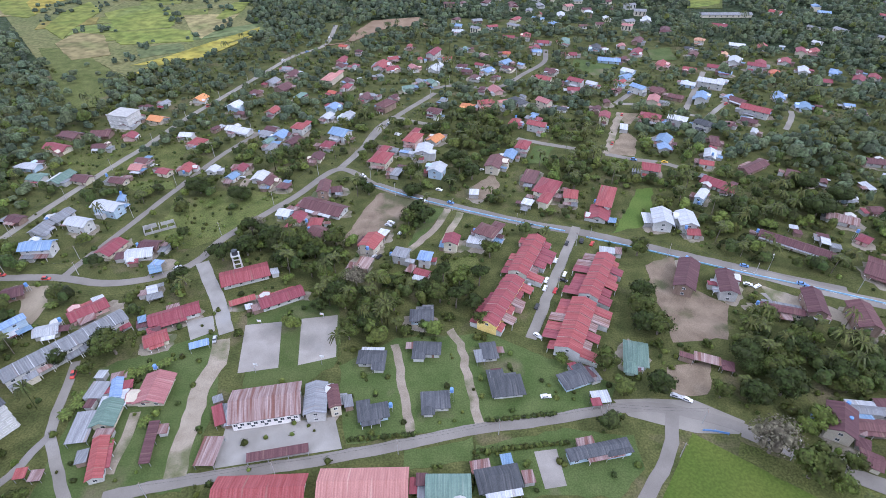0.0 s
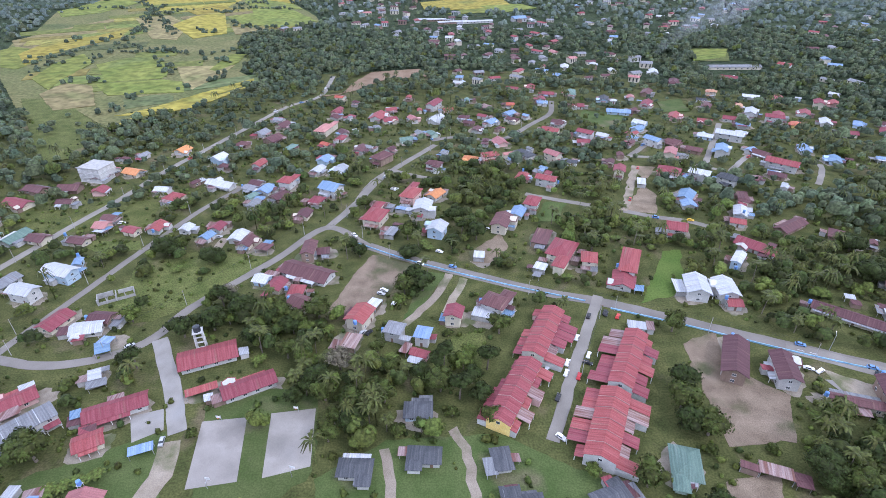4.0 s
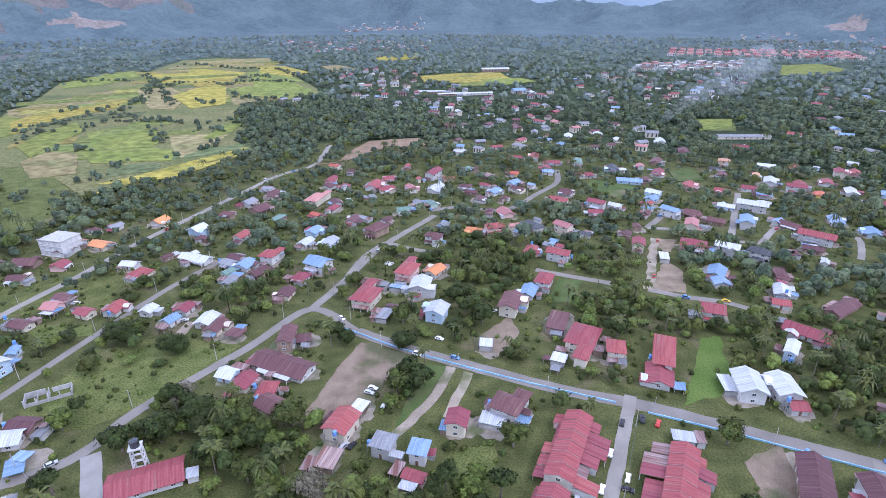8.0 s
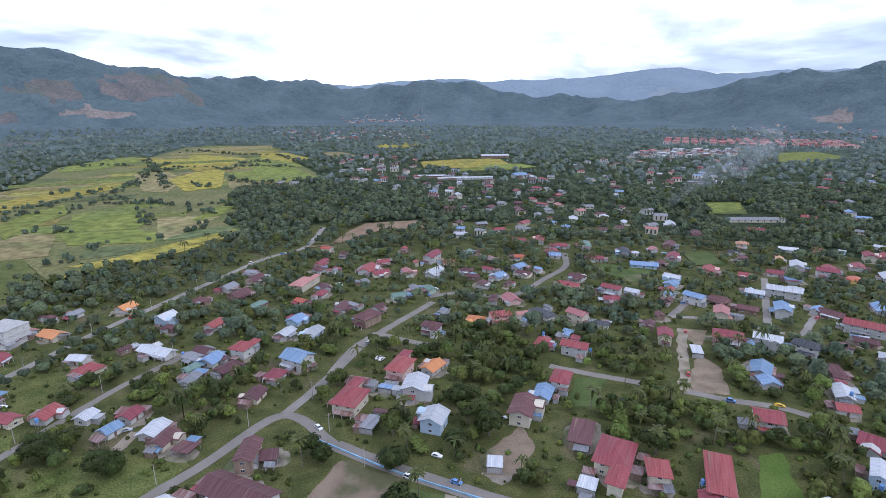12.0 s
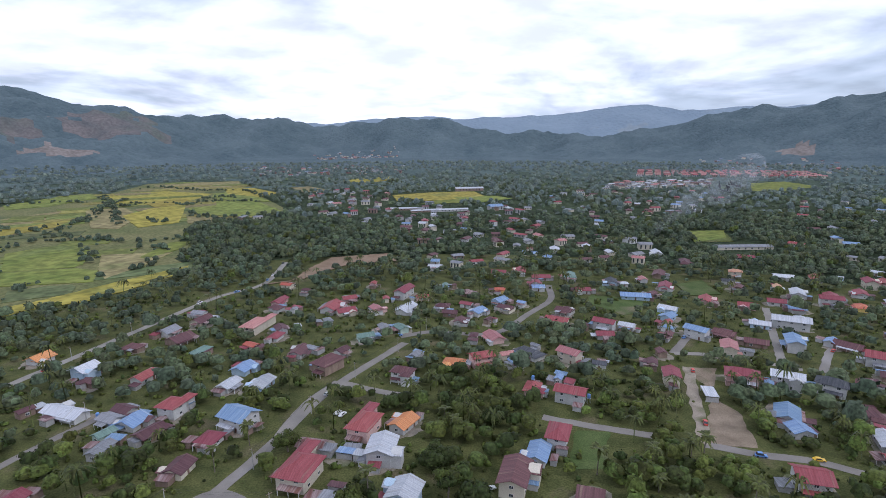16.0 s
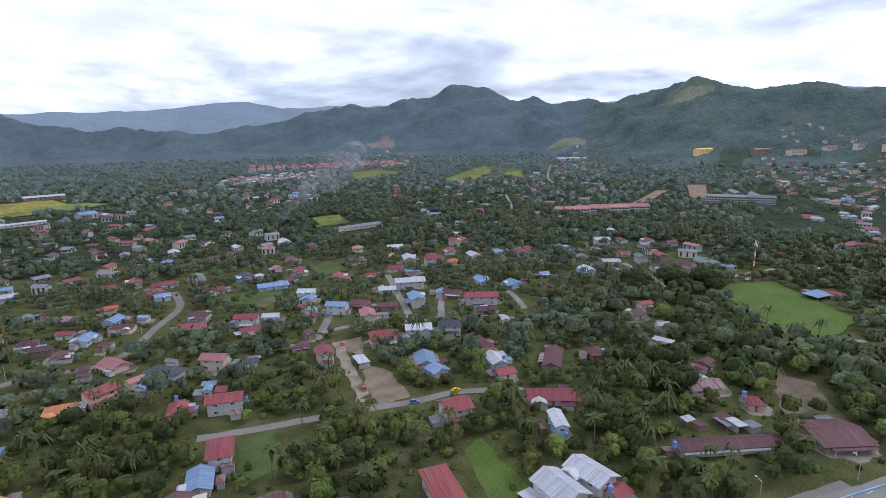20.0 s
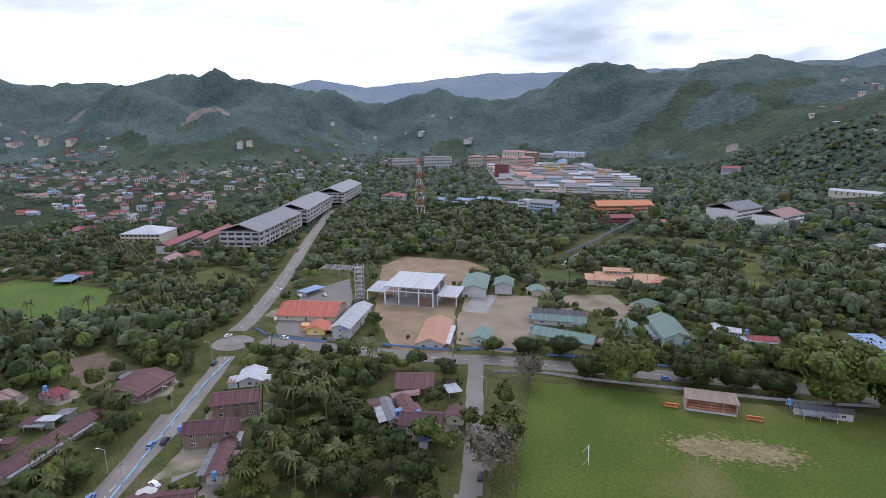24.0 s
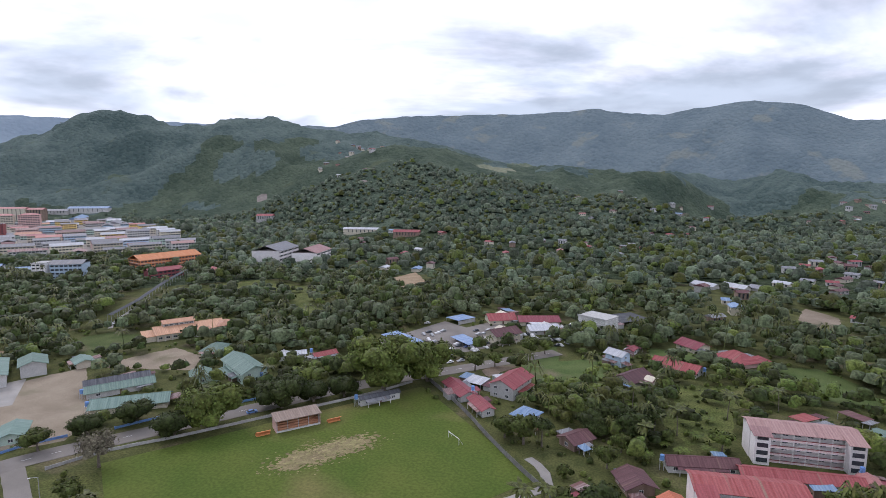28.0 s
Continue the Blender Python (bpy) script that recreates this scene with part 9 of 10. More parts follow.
def leaf_cloud(seed, lobes, count, size, flat=0.8, core=2, full=0.76):
    """A tree crown: lumpy cores under small bent leaf clumps. Corners with their shading directions, and faces."""
    r = np.random.RandomState(seed)
    lobes = np.array(lobes, float)
    squash = np.array([1, 1, flat])
    rows, faces, at = [], [], 0
    for x, y, z, q in lobes:
        v, f = BALLS[core]
        lump = 1 + 0.13 * np.sin(v[:, 0] * 4.1 + seed + x) * np.sin(v[:, 1] * 3.7 + y) + 0.1 * np.sin(v[:, 2] * 5.3 + z + seed) + r.uniform(-0.13, 0.13, len(v))
        shape = v * (q * full * lump)[:, None] * squash
        if core == 1:
            shape[:, 2] -= np.where(v[:, 2] < 0.1, q * 0.5 * flat, 0)
        nn = v + r.normal(size=v.shape) * 0.22 + np.array([0, 0, 0.25])
        rows.append(np.concatenate([np.array([x, y, z]) + shape, nn / np.linalg.norm(nn, axis=1)[:, None]], 1))
        faces.append(f + at)
        at += len(v)
    w = lobes[:, 3] ** 2
    pick = r.choice(len(lobes), count, p=w / w.sum())
    d = r.normal(size=(count, 3))
    d[:, 2] = np.abs(d[:, 2]) * 0.9 - 0.35 * r.rand(count)
    d /= np.linalg.norm(d, axis=1)[:, None]
    rad = lobes[pick, 3] * r.uniform(0.74, 1.2, count)
    c = lobes[pick, :3] + d * rad[:, None] * squash
    nrm = d + r.normal(size=(count, 3)) * 0.45
    nrm[:, 2] += 0.25
    nrm /= np.linalg.norm(nrm, axis=1)[:, None]
    t = np.cross(nrm, r.normal(size=(count, 3)))
    t /= np.linalg.norm(t, axis=1)[:, None]
    u = np.cross(nrm, t)
    s = size * r.uniform(0.6, 1.35, (count, 1))
    q = np.stack([c + t * s, c + u * s * 0.62 - nrm * s * 0.25, c - t * s * 0.9, c - u * s * 0.7 - nrm * s * 0.2], 1)
    soft = d * 0.7 + nrm * 0.7 + np.array([0, 0, 0.25])
    soft /= np.linalg.norm(soft, axis=1)[:, None]
    rows.append(np.concatenate([q.reshape(-1, 3), np.repeat(soft, 4, 0)], 1))
    faces.append(at + np.arange(4 * count).reshape(-1, 4))
    return np.concatenate(rows), np.concatenate(faces)


def upward(q):
    """Loose quads turned so that each faces the sky, shaded from above."""
    out = []
    for i in range(0, len(q), 4):
        c = [Vector(p) for p in q[i:i + 4]]
        if (c[1] - c[0]).cross(c[3] - c[0]).z < 0:
            c.reverse()
        n = ((c[1] - c[0]).cross(c[3] - c[0]).normalized() + Vector((0, 0, 0.8))).normalized()
        out.extend((*p, *n) for p in c)
    return np.array(out), np.arange(len(out)).reshape(-1, 4)


def quads_mesh(name, shape, mat):
    """A mesh of quads from corners, with soft shading directions in three further columns, and faces."""
    v, f = shape
    n = len(f)
    me = bpy.data.meshes.new(name)
    me.vertices.add(len(v))
    me.vertices.foreach_set("co", np.ascontiguousarray(v[:, :3], np.float32).ravel())
    me.loops.add(4 * n)
    me.loops.foreach_set("vertex_index", np.ascontiguousarray(f, np.int32).ravel())
    me.polygons.add(n)
    me.polygons.foreach_set("loop_start", np.arange(0, 4 * n, 4, dtype=np.int32))
    me.materials.append(mat)
    me.update(calc_edges=True)
    me.normals_split_custom_set_from_vertices(v[:, 3:].tolist())
    return me


def crown_lobes(seed, R, H, n):
    r = random.Random(seed)
    out = [(0, 0, H, R * 0.62)]
    for i in range(n):
        a = i * 2.4 + r.uniform(-0.4, 0.4)
        d = R * r.uniform(0.35, 0.68)
        out.append((d * math.cos(a), d * math.sin(a), H + r.uniform(-0.28, 0.30) * R, R * r.uniform(0.30, 0.50)))
    return out


def trunk_mesh(seed, lobes, r0):
    """A tapered trunk that forks into a limb for each lobe."""
    b = Build()
    top = min(l[2] - l[3] * 0.55 for l in lobes)
    top = max(top, 1.2)
    rr = random.Random(seed)
    lean = rr.uniform(-0.3, 0.3)
    b.tube((0, 0, -0.4), (lean * 0.4, 0, top * 0.5), r0 * 1.25, r0, 7)
    b.tube((lean * 0.4, 0, top * 0.48), (lean, 0.1, top), r0, r0 * 0.75, 7)
    for x, y, z, q in lobes:
        b.tube((lean, 0.1, top * 0.92), (x * 0.6 + lean, y * 0.6, (top + z) / 2), r0 * 0.5, r0 * 0.3, 5)
        b.tube((x * 0.6 + lean, y * 0.6, (top + z) / 2 - 0.1), (x, y, z), r0 * 0.3, r0 * 0.08, 5)
    return b.mesh("trunk", BARK)


PROTO = []
TREE_WORDS = {"deep": "dark green broadleaf tree with a dense rounded crown", "mid": "broadleaf tree with a full green crown", "light": "leafy tree with a bright green crown", "dry": "half-bare tree with grey-brown twigs"}


def tree_kinds():
    kinds = (("deep", 4.6, 4.6, 8, 900, 0.36), ("mid", 4.2, 4.4, 7, 820, 0.34), ("deep", 3.2, 6.0, 6, 640, 0.33), ("light", 3.4, 3.8, 6, 640, 0.32), ("mid", 2.6, 2.2, 4, 400, 0.30), ("dry", 4.4, 5.4, 8, 800, 0.25), ("mid", 5.6, 5.2, 11, 1250, 0.37), ("deep", 11.0, 7.6, 20, 4200, 0.46), ("light", 9.0, 7.0, 16, 3200, 0.42))
    for i, (tone, R, H, n, cnt, size) in enumerate(kinds):
        lobes = crown_lobes(i + 3, R, H, n)
        PROTO.append((tone, R, lobes, trunk_mesh(i, lobes, R * 0.065), quads_mesh("crown", leaf_cloud(i + 11, lobes, cnt, size, core=1 if tone == "dry" else 3 if R > 8 else 2, full=0.5 if tone == "dry" else 0.76), LEAVES[tone])))


tree_kinds()


def tree(k, x, y, s, turn):
    tone, R, lobes, trunk, crown = PROTO[k]
    t = thing("tree", TREE_WORDS[tone], "tree", pose(x, y, land_at(x, y), 0, 0, turn) @ Matrix.Diagonal((s, s, s * 1.02, 1)), "trees among the houses")
    part("trunk", trunk, t)
    part("crown", crown, t)
    return t


def trunk_quads(bend, H):
    """A slim three-sided palm trunk as quads."""
    out = []
    for k in range(3):
        a, c = k * math.tau / 3, (k + 1) * math.tau / 3
        out.extend([(0.2 * math.cos(a), 0.2 * math.sin(a), 0), (0.2 * math.cos(c), 0.2 * math.sin(c), 0), (bend + 0.1 * math.cos(c), 0.1 * math.sin(c), H), (bend + 0.1 * math.cos(a), 0.1 * math.sin(a), H)])
    return [Vector(p) for p in out]


def palm_parts(seed, H):
    r = random.Random(seed)
    b = Build()
    bend = r.uniform(0.3, 1.2)
    prev = Vector((0, 0, -0.3))
    for i in range(5):
        u = (i + 1) / 5
        p = Vector((bend * u * u, 0, H * u))
        b.tube(prev, p, 0.20 - 0.08 * i / 5, 0.19 - 0.08 * u, 6)
        prev = p
    q = []
    for i in range(19):
        a, droop = i * 2.4, r.uniform(0.1, 0.95)
        out = Vector((math.cos(a), math.sin(a), 0))
        side = Vector((-out.y, out.x, 0))
        n, Lf = 5, r.uniform(2.9, 3.8)
        pts = []
        for j in range(n + 1):
            u = j / n
            pts.append(prev + out * (Lf * u * (1 - 0.18 * droop * u)) + Vector((0, 0, Lf * (0.55 * (1 - droop) * u + 0.28 * u - (0.35 + 0.75 * droop) * u * u))))
        for j in range(n):
            w0, w1 = 0.62 * math.sin(math.pi * (0.12 + 0.8 * j / n)), 0.62 * math.sin(math.pi * (0.12 + 0.8 * (j + 1) / n))
            dz = Vector((0, 0, -0.32))
            for s in (-1, 1):
                q.extend([pts[j], pts[j + 1], pts[j + 1] + side * s * w1 + dz * w1 - out * 0.1, pts[j] + side * s * w0 + dz * w0 - out * 0.1])
    return b.mesh("trunk", BARK), quads_mesh("fronds", upward(q), LEAVES["palm"])


PALMS = [palm_parts(i, h) for i, h in enumerate((8.5, 10.5, 6.5, 5.0, 9.0))]


def palm(k, x, y, s, turn):
    t = thing("palm_tree", "coconut palm with drooping feathered fronds", "palm tree", pose(x, y, land_at(x, y), 0, 0, turn) @ Matrix.Diagonal((s, s, s, 1)), "coconut palms")
    part("trunk", PALMS[k][0], t)
    part("fronds", PALMS[k][1], t)


def banana_mesh():
    r = random.Random(8)
    q = []
    for c in range(4):
        o = Vector((r.uniform(-1, 1), r.uniform(-1, 1), 0))
        for i in range(8):
            a = i * 0.8 + r.uniform(-0.2, 0.2)
            out, side = Vector((math.cos(a), math.sin(a), 0)), Vector((-math.sin(a), math.cos(a), 0))
            base = o + Vector((0, 0, 1.5))
            pts = [base + out * (2.1 * u) + Vector((0, 0, 2.2 * u - 1.9 * u * u)) for u in (0, 0.35, 0.7, 1.0)]
            for j, (w0, w1) in enumerate(((0.1, 0.38), (0.38, 0.36), (0.36, 0.08))):
                q.extend([pts[j] - side * w0, pts[j] + side * w0, pts[j + 1] + side * w1, pts[j + 1] - side * w1])
    b = Build()
    for c in range(3):
        b.tube((c * 0.7 - 0.7, 0.3 * c - 0.3, -0.2), (c * 0.7 - 0.7, 0.3 * c - 0.3, 2.0), 0.17, 0.1, 6)
    return b.mesh("stem", LEAVES["light"]), quads_mesh("leaves", upward(q), LEAVES["light"])


BANANA = banana_mesh()


def in_grid(grid, x, y):
    i, j = int((x - X0) / CELL), int((y - Y0) / CELL)
    return 0 <= i < NX and 0 <= j < NY and grid[i, j]


def banana(x, y, turn, s=1.25):
    t = thing("banana_clump", "clump of banana plants with broad pale leaves", "banana plant", pose(x, y, 0, 0, 0, turn) @ Matrix.Diagonal((s, s, s, 1)), "banana clumps")
    part("stem", BANANA[0], t)
    part("leaves", BANANA[1], t)


def is_open(x, y):
    return in_grid(OPEN, x, y)


# large trees that stand alone: kind, place, scale
BIG = ((8, 99, -25, 1.95), (8, 84, -42, 1.5), (7, 112, -12, 0.7), (8, 144, 31, 1.3), (7, 153, 42, 0.75), (7, 131, 7, 1.0), (7, 122, -3, 0.7), (5, 115.5, 110.5, 2.0), (1, 124.5, 101, 2.0), (3, 132, 96, 1.3), (1, 148, 86, 1.1), (5, 160, 67, 1.6), (1, 66, -62, 1.35), (3, 58, -71, 1.35), (1, 44, -93, 1.5), (3, 37, -101, 1.4), (6, 190, 66, 1.0), (7, 184, 52, 0.62), (7, 176, 38, 0.7))
PITCHSIDE = ((3, 138, 121, 1.6), (3, 131, 118, 1.3), (0, 131.8, 135.3, 1.7), (0, 84, 137.5, 1.3), (1, 141, 104, 1.0), (1, 66, 148, 1.5), (3, 49, 152, 0.9), (7, 124.9, 150.0, 0.75), (6, 133, 144, 1.3), (0, 92, 191, 1.4), (6, 89, 181, 1.3), (0, 87, 171, 1.3), (0, 11, 194, 1.1), (0, 14, 185, 1.1), (1, 17, 174, 1.1), (6, -139, 158, 1.45), (0, -145, 161, 1.2), (1, -144.5, 147, 0.9), (0, -160, 152, 1.0), (1, -41, 166, 1.25), (4, -89.5, 168, 1.1), (1, -40, 174, 1.0), (7, -3, -19, 0.72), (7, 6, -11, 0.6), (7, 356, 330, 1.2), (7, 376, 316, 1.1), (7, 340, 350, 1.0), (7, 215, 262, 0.9), (7, 222, 291, 0.8), (7, 236, 276, 0.8), (7, -149, 289, 0.75), (7, -122, 281, 0.65), (1, -143, 295, 1.20), (7, 19, 370, 0.60), (7, 33, 359, 0.55), (7, 7, 329, 0.60), (6, -49, 343, 1.00), (7, -18, 285, 0.60))
for k, x, y, s in BIG + PITCHSIDE:
    tree(k, x, y, s, 40 * s * k + x)
    mark(TAKEN, x, y, PROTO[k][1] * s * 0.6)

for i, (x, y) in enumerate(((-123, 147), (-119, 149.5), (-115, 151.5), (-127, 145), (-140.5, 130), (-141, 134), (-142, 126), (-122, 114.5), (-111.5, 123), (-18, -8), (-24, -4), (-30, -18), (-36, -35), (-15, -25), (-8, -40), (-20, -48), (12, -38), (-33, -8), (-12, 4), (-52, -40))):
    banana(x, y, 67 * i, 1.1 + 0.07 * (i % 4))


def far_proto(tone_seed, R, H, lobes, count, size):
    return leaf_cloud(tone_seed, crown_lobes(tone_seed, R, H, lobes), count, size, core=1, full=0.94)


def sparse_palm(seed, H):
    """A palm seen from far: arched fronds of two blades, and a slim trunk."""
    r = random.Random(seed)
    q = []
    top = Vector((r.uniform(-0.8, 0.8), r.uniform(-0.8, 0.8), H))
    for i in range(13):
        a = i * 2.4 + r.uniform(-0.3, 0.3)
        out, side = Vector((math.cos(a), math.sin(a), 0)), Vector((-math.sin(a), math.cos(a), 0))
        rise, Lf = r.uniform(0.1, 1.5), r.uniform(2.9, 3.8)
        mid, tip = top + out * Lf * 0.5 + Vector((0, 0, rise)), top + out * Lf + Vector((0, 0, rise * 0.6 - 1.6))
        q.extend([top - side * 0.1, top + side * 0.1, mid + side * 0.36, mid - side * 0.36])
        q.extend([mid - side * 0.36, mid + side * 0.36, tip + side * 0.08, tip - side * 0.08])
    return upward(q + [Vector((p.x + top.x * p.z / H, p.y + top.y * p.z / H, p.z)) for p in trunk_quads(0.0, H)])


def scatter(name, label, places, protos, mat):
    """Many crowns joined into one mesh."""
    rows, faces, at = [], [], 0
    r = np.random.RandomState(len(places))
    ground = land(np.array([p[0] for p in places]), np.array([p[1] for p in places]))
    for (x, y, s), h in zip(places, ground):
        v, f = protos[r.randint(len(protos))]
        a = r.rand() * math.tau
        c, sn = math.cos(a), math.sin(a)
        sx, sy = s * r.uniform(0.85, 1.2), s * r.uniform(0.85, 1.2)
        p = np.empty_like(v)
        p[:, 0] = v[:, 0] * c * sx - v[:, 1] * sn * sy + x
        p[:, 1] = v[:, 0] * sn * sx + v[:, 1] * c * sy + y
        p[:, 2] = v[:, 2] * s * r.uniform(0.7, 1.35) + h
        p[:, 3] = v[:, 3] * c - v[:, 4] * sn
        p[:, 4] = v[:, 3] * sn + v[:, 4] * c
        p[:, 5] = v[:, 5]
        rows.append(p)
        faces.append(f + at)
        at += len(v)
    return tagged(new(name, quads_mesh(name, (np.concatenate(rows), np.concatenate(faces)), mat)), label, "trees", kind="stuff")


HEDGE_ROWS = (((-34.7, 115.8), (-10.0, 118.3)), ((16.5, 123.9), (43.5, 127.0)), ((11.0, 110.8), (46.0, 114.6)), ((9.0, 97.0), (12.0, 110.0)), ((58.0, 124.6), (68.0, 125.6)))


def garden(rnd):
    """Shrubs, hedges and worn yards round the houses; more palms further off."""
    shrubs = {"deep": [], "mid": [], "light": []}
    for x, y, rot, L, W in HOUSES:
        if math.hypot(x, y - 150) > 420:
            continue
        for _ in range(9):
            a, q = rnd.uniform(0, math.tau), rnd.uniform(0.55, 1.0)
            px, py = x + math.cos(a) * (L * 0.5 + 1.5 + 6 * q), y + math.sin(a) * (W * 0.5 + 1.5 + 6 * q)
            i, j = int((px - X0) / CELL), int((py - Y0) / CELL)
            if TAKEN[i, j] and rnd.random() < 0.75:
                continue
            shrubs[rnd.choice(("deep", "mid", "mid", "light"))].append((px, py, rnd.uniform(0.18, 0.48)))
    for _ in range(11500):
        px, py = rnd.uniform(-300, 320), rnd.uniform(-140, 560)
        if free(px, py, 1.0) and not in_grid(MOWN, px, py):
            shrubs[rnd.choice(("deep", "mid", "light"))].append((px, py, rnd.uniform(0.12, 0.44)))
    for (ax, ay), (bx, by) in HEDGE_ROWS:
        n = int(math.hypot(bx - ax, by - ay) / 0.8)
        for k in range(n):
            shrubs[rnd.choice(("deep", "mid"))].append((ax + (bx - ax) * k / n + rnd.uniform(-0.2, 0.2), ay + (by - ay) * k / n + rnd.uniform(-0.2, 0.2), rnd.uniform(0.24, 0.36)))
    for tone, pl in shrubs.items():
        scatter("garden_shrubs", f"small {tone} green shrubs and bushes round the houses", pl, [leaf_cloud(80 + i, [(0, 0, 2.4, 3.2)], 12, 0.95, core=1, full=0.85) for i in range(4)], LEAVES[tone])
    palms = []
    for _ in range(6000):
        px, py = rnd.uniform(-330, 640), rnd.uniform(-260, 720)
        if free(px, py, 2.0) and not is_open(px, py) and not in_grid(MOWN, px, py) and roughness(px, py, 150.0, 8, 14) > (-0.7 if in_grid(GROVE, px, py) else -0.15) and len(palms) < 1300:
            palms.append((px, py, rnd.uniform(0.85, 1.45)))
    scatter("palm_belt", "coconut palms standing among the trees", palms, [sparse_palm(i, h) for i, h in enumerate((7.5, 9.5, 8.5, 11.0, 6.5, 10.0))], LEAVES["palm"])
    # worn earth round the doors
    b = Build()
    for n, (x, y, rot, L, W) in enumerate(HOUSES):
        if math.hypot(x, y - 150) > 480 or in_grid(MOWN, x, y) or y < 112 or rnd.random() < 0.45:
            continue
        c, s = math.cos(radians(rot)), math.sin(radians(rot))
        ring = []
        ox, oy = rnd.uniform(-2.5, 2.5), rnd.uniform(-2.5, 2.5)
        for k in range(22):
            a = k * math.tau / 22
            q = rnd.uniform(0.85, 1.15)
            u, w = (L * 0.62 + 2.2) * math.cos(a) * q + ox, (W * 0.62 + 2.2) * math.sin(a) * q + oy
            ring.append((x + u * c - w * s, y + u * s + w * c, land_at(x, y) + 0.04 + 0.0002 * n))
        b.face(ring)
    tagged(new("bare_yards", b.mesh("bare_yards", YARD)), "worn pale earth and concrete round the houses", "yards", kind="stuff")


YARD = material("worn_yard_earth", (0.20, 0.17, 0.13), (0.30, 0.265, 0.215), gloss=0.2, rough=0.95, scale=0.25, fine=3.5, bump=0.1, per="", stain=(0.085, 0.105, 0.04), stain_at=0.5)


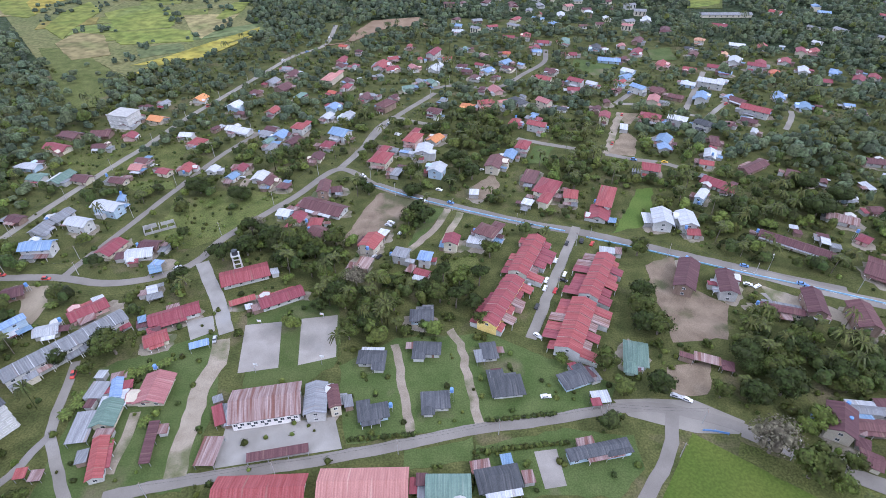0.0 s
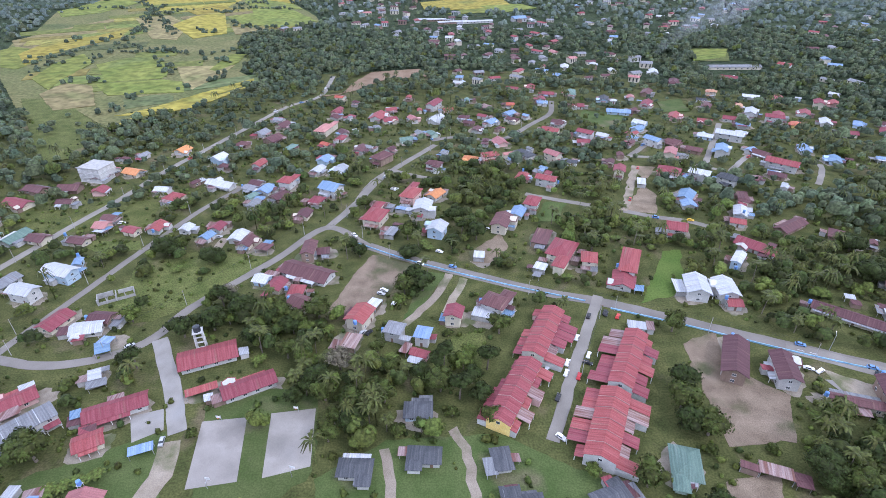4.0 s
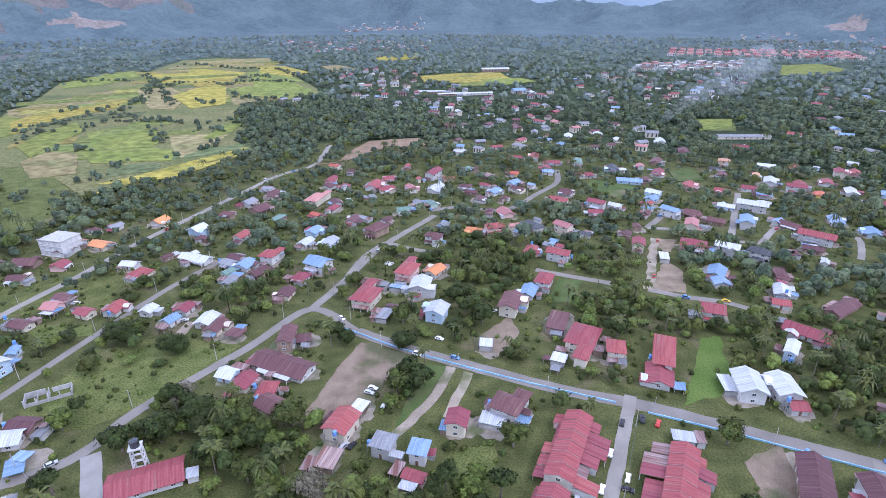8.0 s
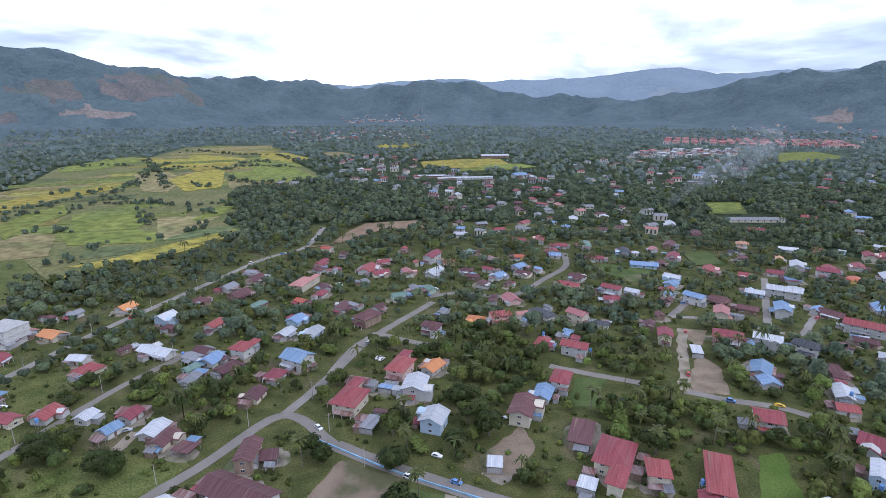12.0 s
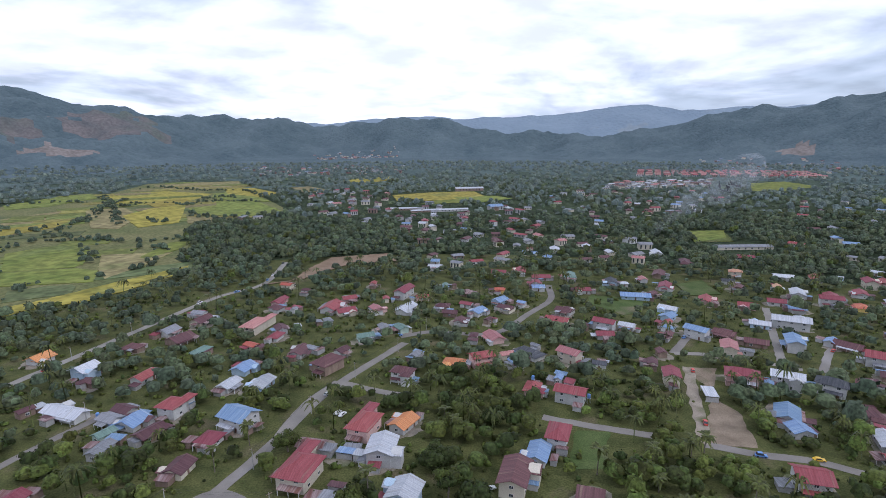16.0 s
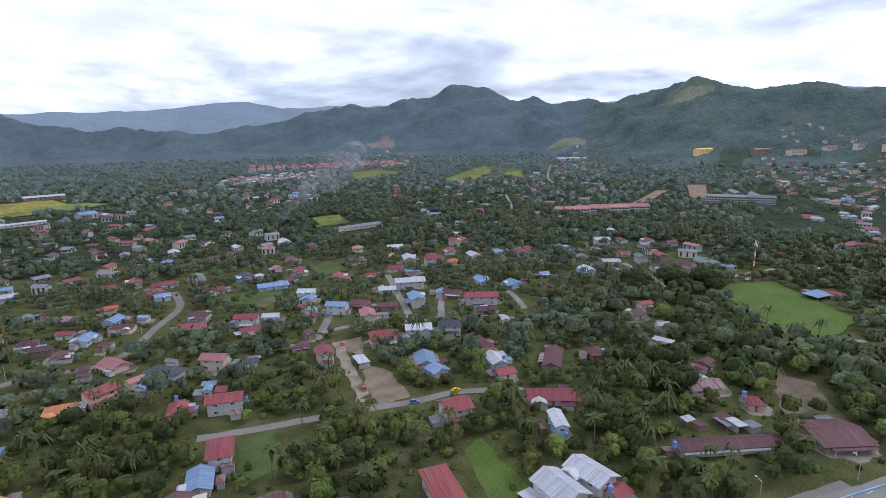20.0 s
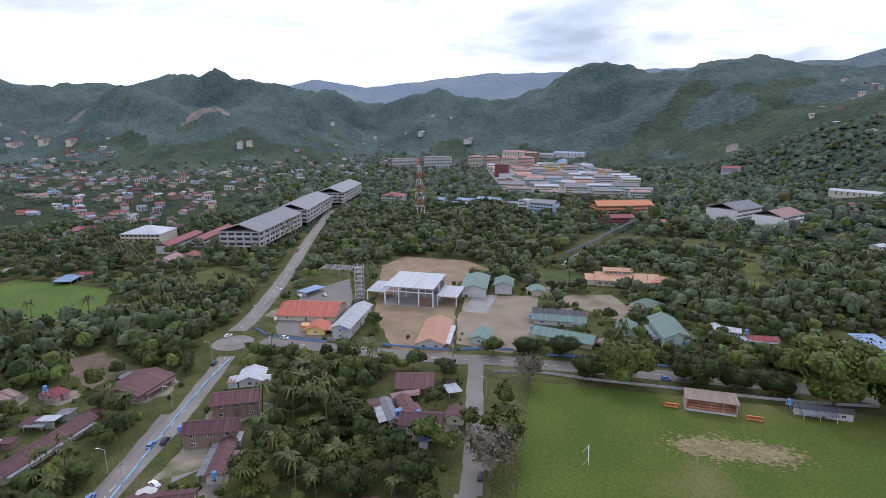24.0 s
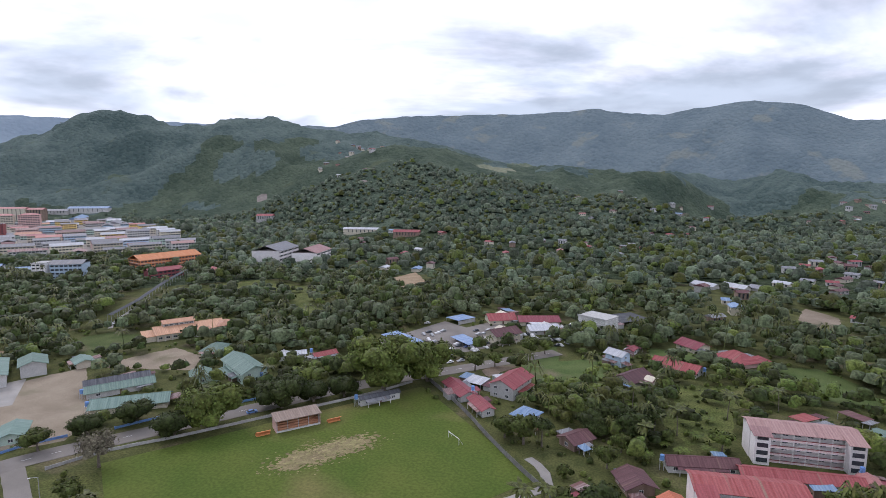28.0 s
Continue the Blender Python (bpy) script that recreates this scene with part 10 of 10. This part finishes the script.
def plant():
    rnd = random.Random(21)
    spots = []
    for gx in np.arange(-480, 640, 6.2):
        for gy in np.arange(-280, 920, 6.2):
            x, y = gx + rnd.uniform(-3, 3), gy + rnd.uniform(-3, 3)
            d = math.hypot(x, y - 150)
            wood = 0.5 + 0.5 * float(roughness(x, y, 120.0, 8, 5))
            keep = 0.6 + 0.32 * (wood > 0.45)
            if y > 640 or x < -300 or x > 330:
                keep = 0.95
            if is_open(x, y):
                keep = 0.14
            if in_grid(MOWN, x, y):
                keep = 0.05
            if in_grid(GROVE, x, y):
                keep = 1.0
            elif -250 < x < 320 and 230 < y < 600:
                keep *= 0.85
            if d > 330:
                keep *= 0.68
            if rnd.random() > keep or (84 < y < 106 and -120 < x < 60):
                continue
            small = not free(x, y, 3.0)
            if small and not free(x, y, 1.0):
                continue
            spots.append((d, x, y, small))
    spots.sort()
    trees = palms = bananas = 0
    sets = {(tone, zone): [] for tone in ("deep", "mid", "light") for zone in (0, 1, 2)}
    for d, x, y, small in spots:
        q = rnd.random()
        if d < 300 and q < 0.13 and palms < 120:
            palm(rnd.randrange(5), x, y, rnd.uniform(0.9, 1.25), rnd.uniform(0, 360))
            palms += 1
        elif d < 260 and q < 0.22 and bananas < 45:
            banana(x, y, rnd.uniform(0, 360))
            bananas += 1
        elif trees < 220 and d > 20 and rnd.random() < 0.7:
            k = 4 if small else rnd.choice((0, 0, 1, 1, 2, 3, 4, 5 if rnd.random() < 0.3 else 1, 6))
            tree(k, x, y, rnd.uniform(0.9, 1.55), rnd.uniform(0, 360))
            trees += 1
        else:
            q = rnd.random()
            tone = "deep" if q < 0.46 else "mid" if q < (0.84 if d < 260 else 0.93) else "light"
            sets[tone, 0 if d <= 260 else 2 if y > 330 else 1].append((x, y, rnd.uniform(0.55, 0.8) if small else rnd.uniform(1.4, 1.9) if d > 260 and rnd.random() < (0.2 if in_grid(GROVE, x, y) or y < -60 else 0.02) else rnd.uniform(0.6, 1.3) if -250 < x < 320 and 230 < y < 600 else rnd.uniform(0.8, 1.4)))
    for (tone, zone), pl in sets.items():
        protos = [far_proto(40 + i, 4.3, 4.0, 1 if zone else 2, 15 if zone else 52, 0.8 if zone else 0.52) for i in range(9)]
        # farther belts mostly take leaf copies with some distance haze mixed in
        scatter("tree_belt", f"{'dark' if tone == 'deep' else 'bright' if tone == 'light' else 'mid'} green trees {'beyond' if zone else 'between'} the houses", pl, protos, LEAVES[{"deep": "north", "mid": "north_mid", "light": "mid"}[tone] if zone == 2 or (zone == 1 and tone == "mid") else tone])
    garden(rnd)
    # the woods beyond the town and over the nearer slopes
    far = {"far": [], "far_mid": [], "near": [], "dark": [], "north": [], "north_mid": [], "south": [], "south_mid": []}
    r = np.random.RandomState(5)
    n = 13000
    rad = np.sqrt(r.uniform(0.0, 1.0, n)) * 2300 + 120
    ang = np.radians(r.uniform(-42, 205, n))
    x, y = CENTRE.x + rad * np.sin(ang), CENTRE.y + rad * np.cos(ang)
    for px, py, rr in zip(x, y, rad):
        if -480 < px < 640 and -280 < py < 920:
            continue
        if not free(px, py, 5.0) or (rr > 700 and land_at(px, py) > 12 and r.rand() < (0.45 if rr < 1000 else 1.0)):
            continue
        # haze by leaf tone: paler, bluer copies the farther off they stand
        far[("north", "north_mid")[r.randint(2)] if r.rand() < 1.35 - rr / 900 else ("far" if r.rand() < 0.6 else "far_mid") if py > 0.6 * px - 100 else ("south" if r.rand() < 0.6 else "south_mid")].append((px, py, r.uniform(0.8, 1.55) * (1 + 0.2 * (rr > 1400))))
    # closed woods under the southern hills
    for _ in range(12500):
        a, q = math.radians(r.uniform(96, 206)), 430 + 900 * r.rand() ** 0.75
        px, py = CENTRE.x + q * math.sin(a), CENTRE.y + q * math.cos(a)
        if (px > 600 or py < -270 or px < -470) and free(px, py, 4.0):
            # south tones hold haze in the leaf colour and prevail farther off
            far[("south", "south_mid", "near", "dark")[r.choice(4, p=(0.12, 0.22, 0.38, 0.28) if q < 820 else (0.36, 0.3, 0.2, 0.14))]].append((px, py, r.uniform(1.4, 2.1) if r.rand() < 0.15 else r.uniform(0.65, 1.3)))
    # the valley woods north of the town, thinning out with distance
    for _ in range(6500):
        a, q = math.radians(r.uniform(-43, 72)), 560 + 950 * r.rand() ** 1.2
        px, py = CENTRE.x + q * math.sin(a), CENTRE.y + q * math.cos(a)
        if not (-480 < px < 640 and -280 < py < 920) and free(px, py, 4.0):
            # far tones, with more haze in the leaf colour, prevail outward
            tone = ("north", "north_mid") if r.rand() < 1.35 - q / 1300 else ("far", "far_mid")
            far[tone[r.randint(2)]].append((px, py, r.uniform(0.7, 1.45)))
    for line in HEDGES:
        for (ax, ay), (bx, by) in zip(line, line[1:]):
            for k in range(int(math.hypot(bx - ax, by - ay) / 4.0)):
                u = r.rand()
                if r.rand() < 0.8:
                    far["north" if r.rand() < 0.6 else "dark"].append((ax + (bx - ax) * u + r.normal() * 5, ay + (by - ay) * u + r.normal() * 5, r.uniform(0.35, 1.0)))
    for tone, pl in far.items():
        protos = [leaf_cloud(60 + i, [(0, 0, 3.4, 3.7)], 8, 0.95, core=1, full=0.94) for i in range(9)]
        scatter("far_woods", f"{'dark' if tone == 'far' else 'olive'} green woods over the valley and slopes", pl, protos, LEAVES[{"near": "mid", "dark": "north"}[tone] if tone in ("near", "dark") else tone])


plant()
smoke()
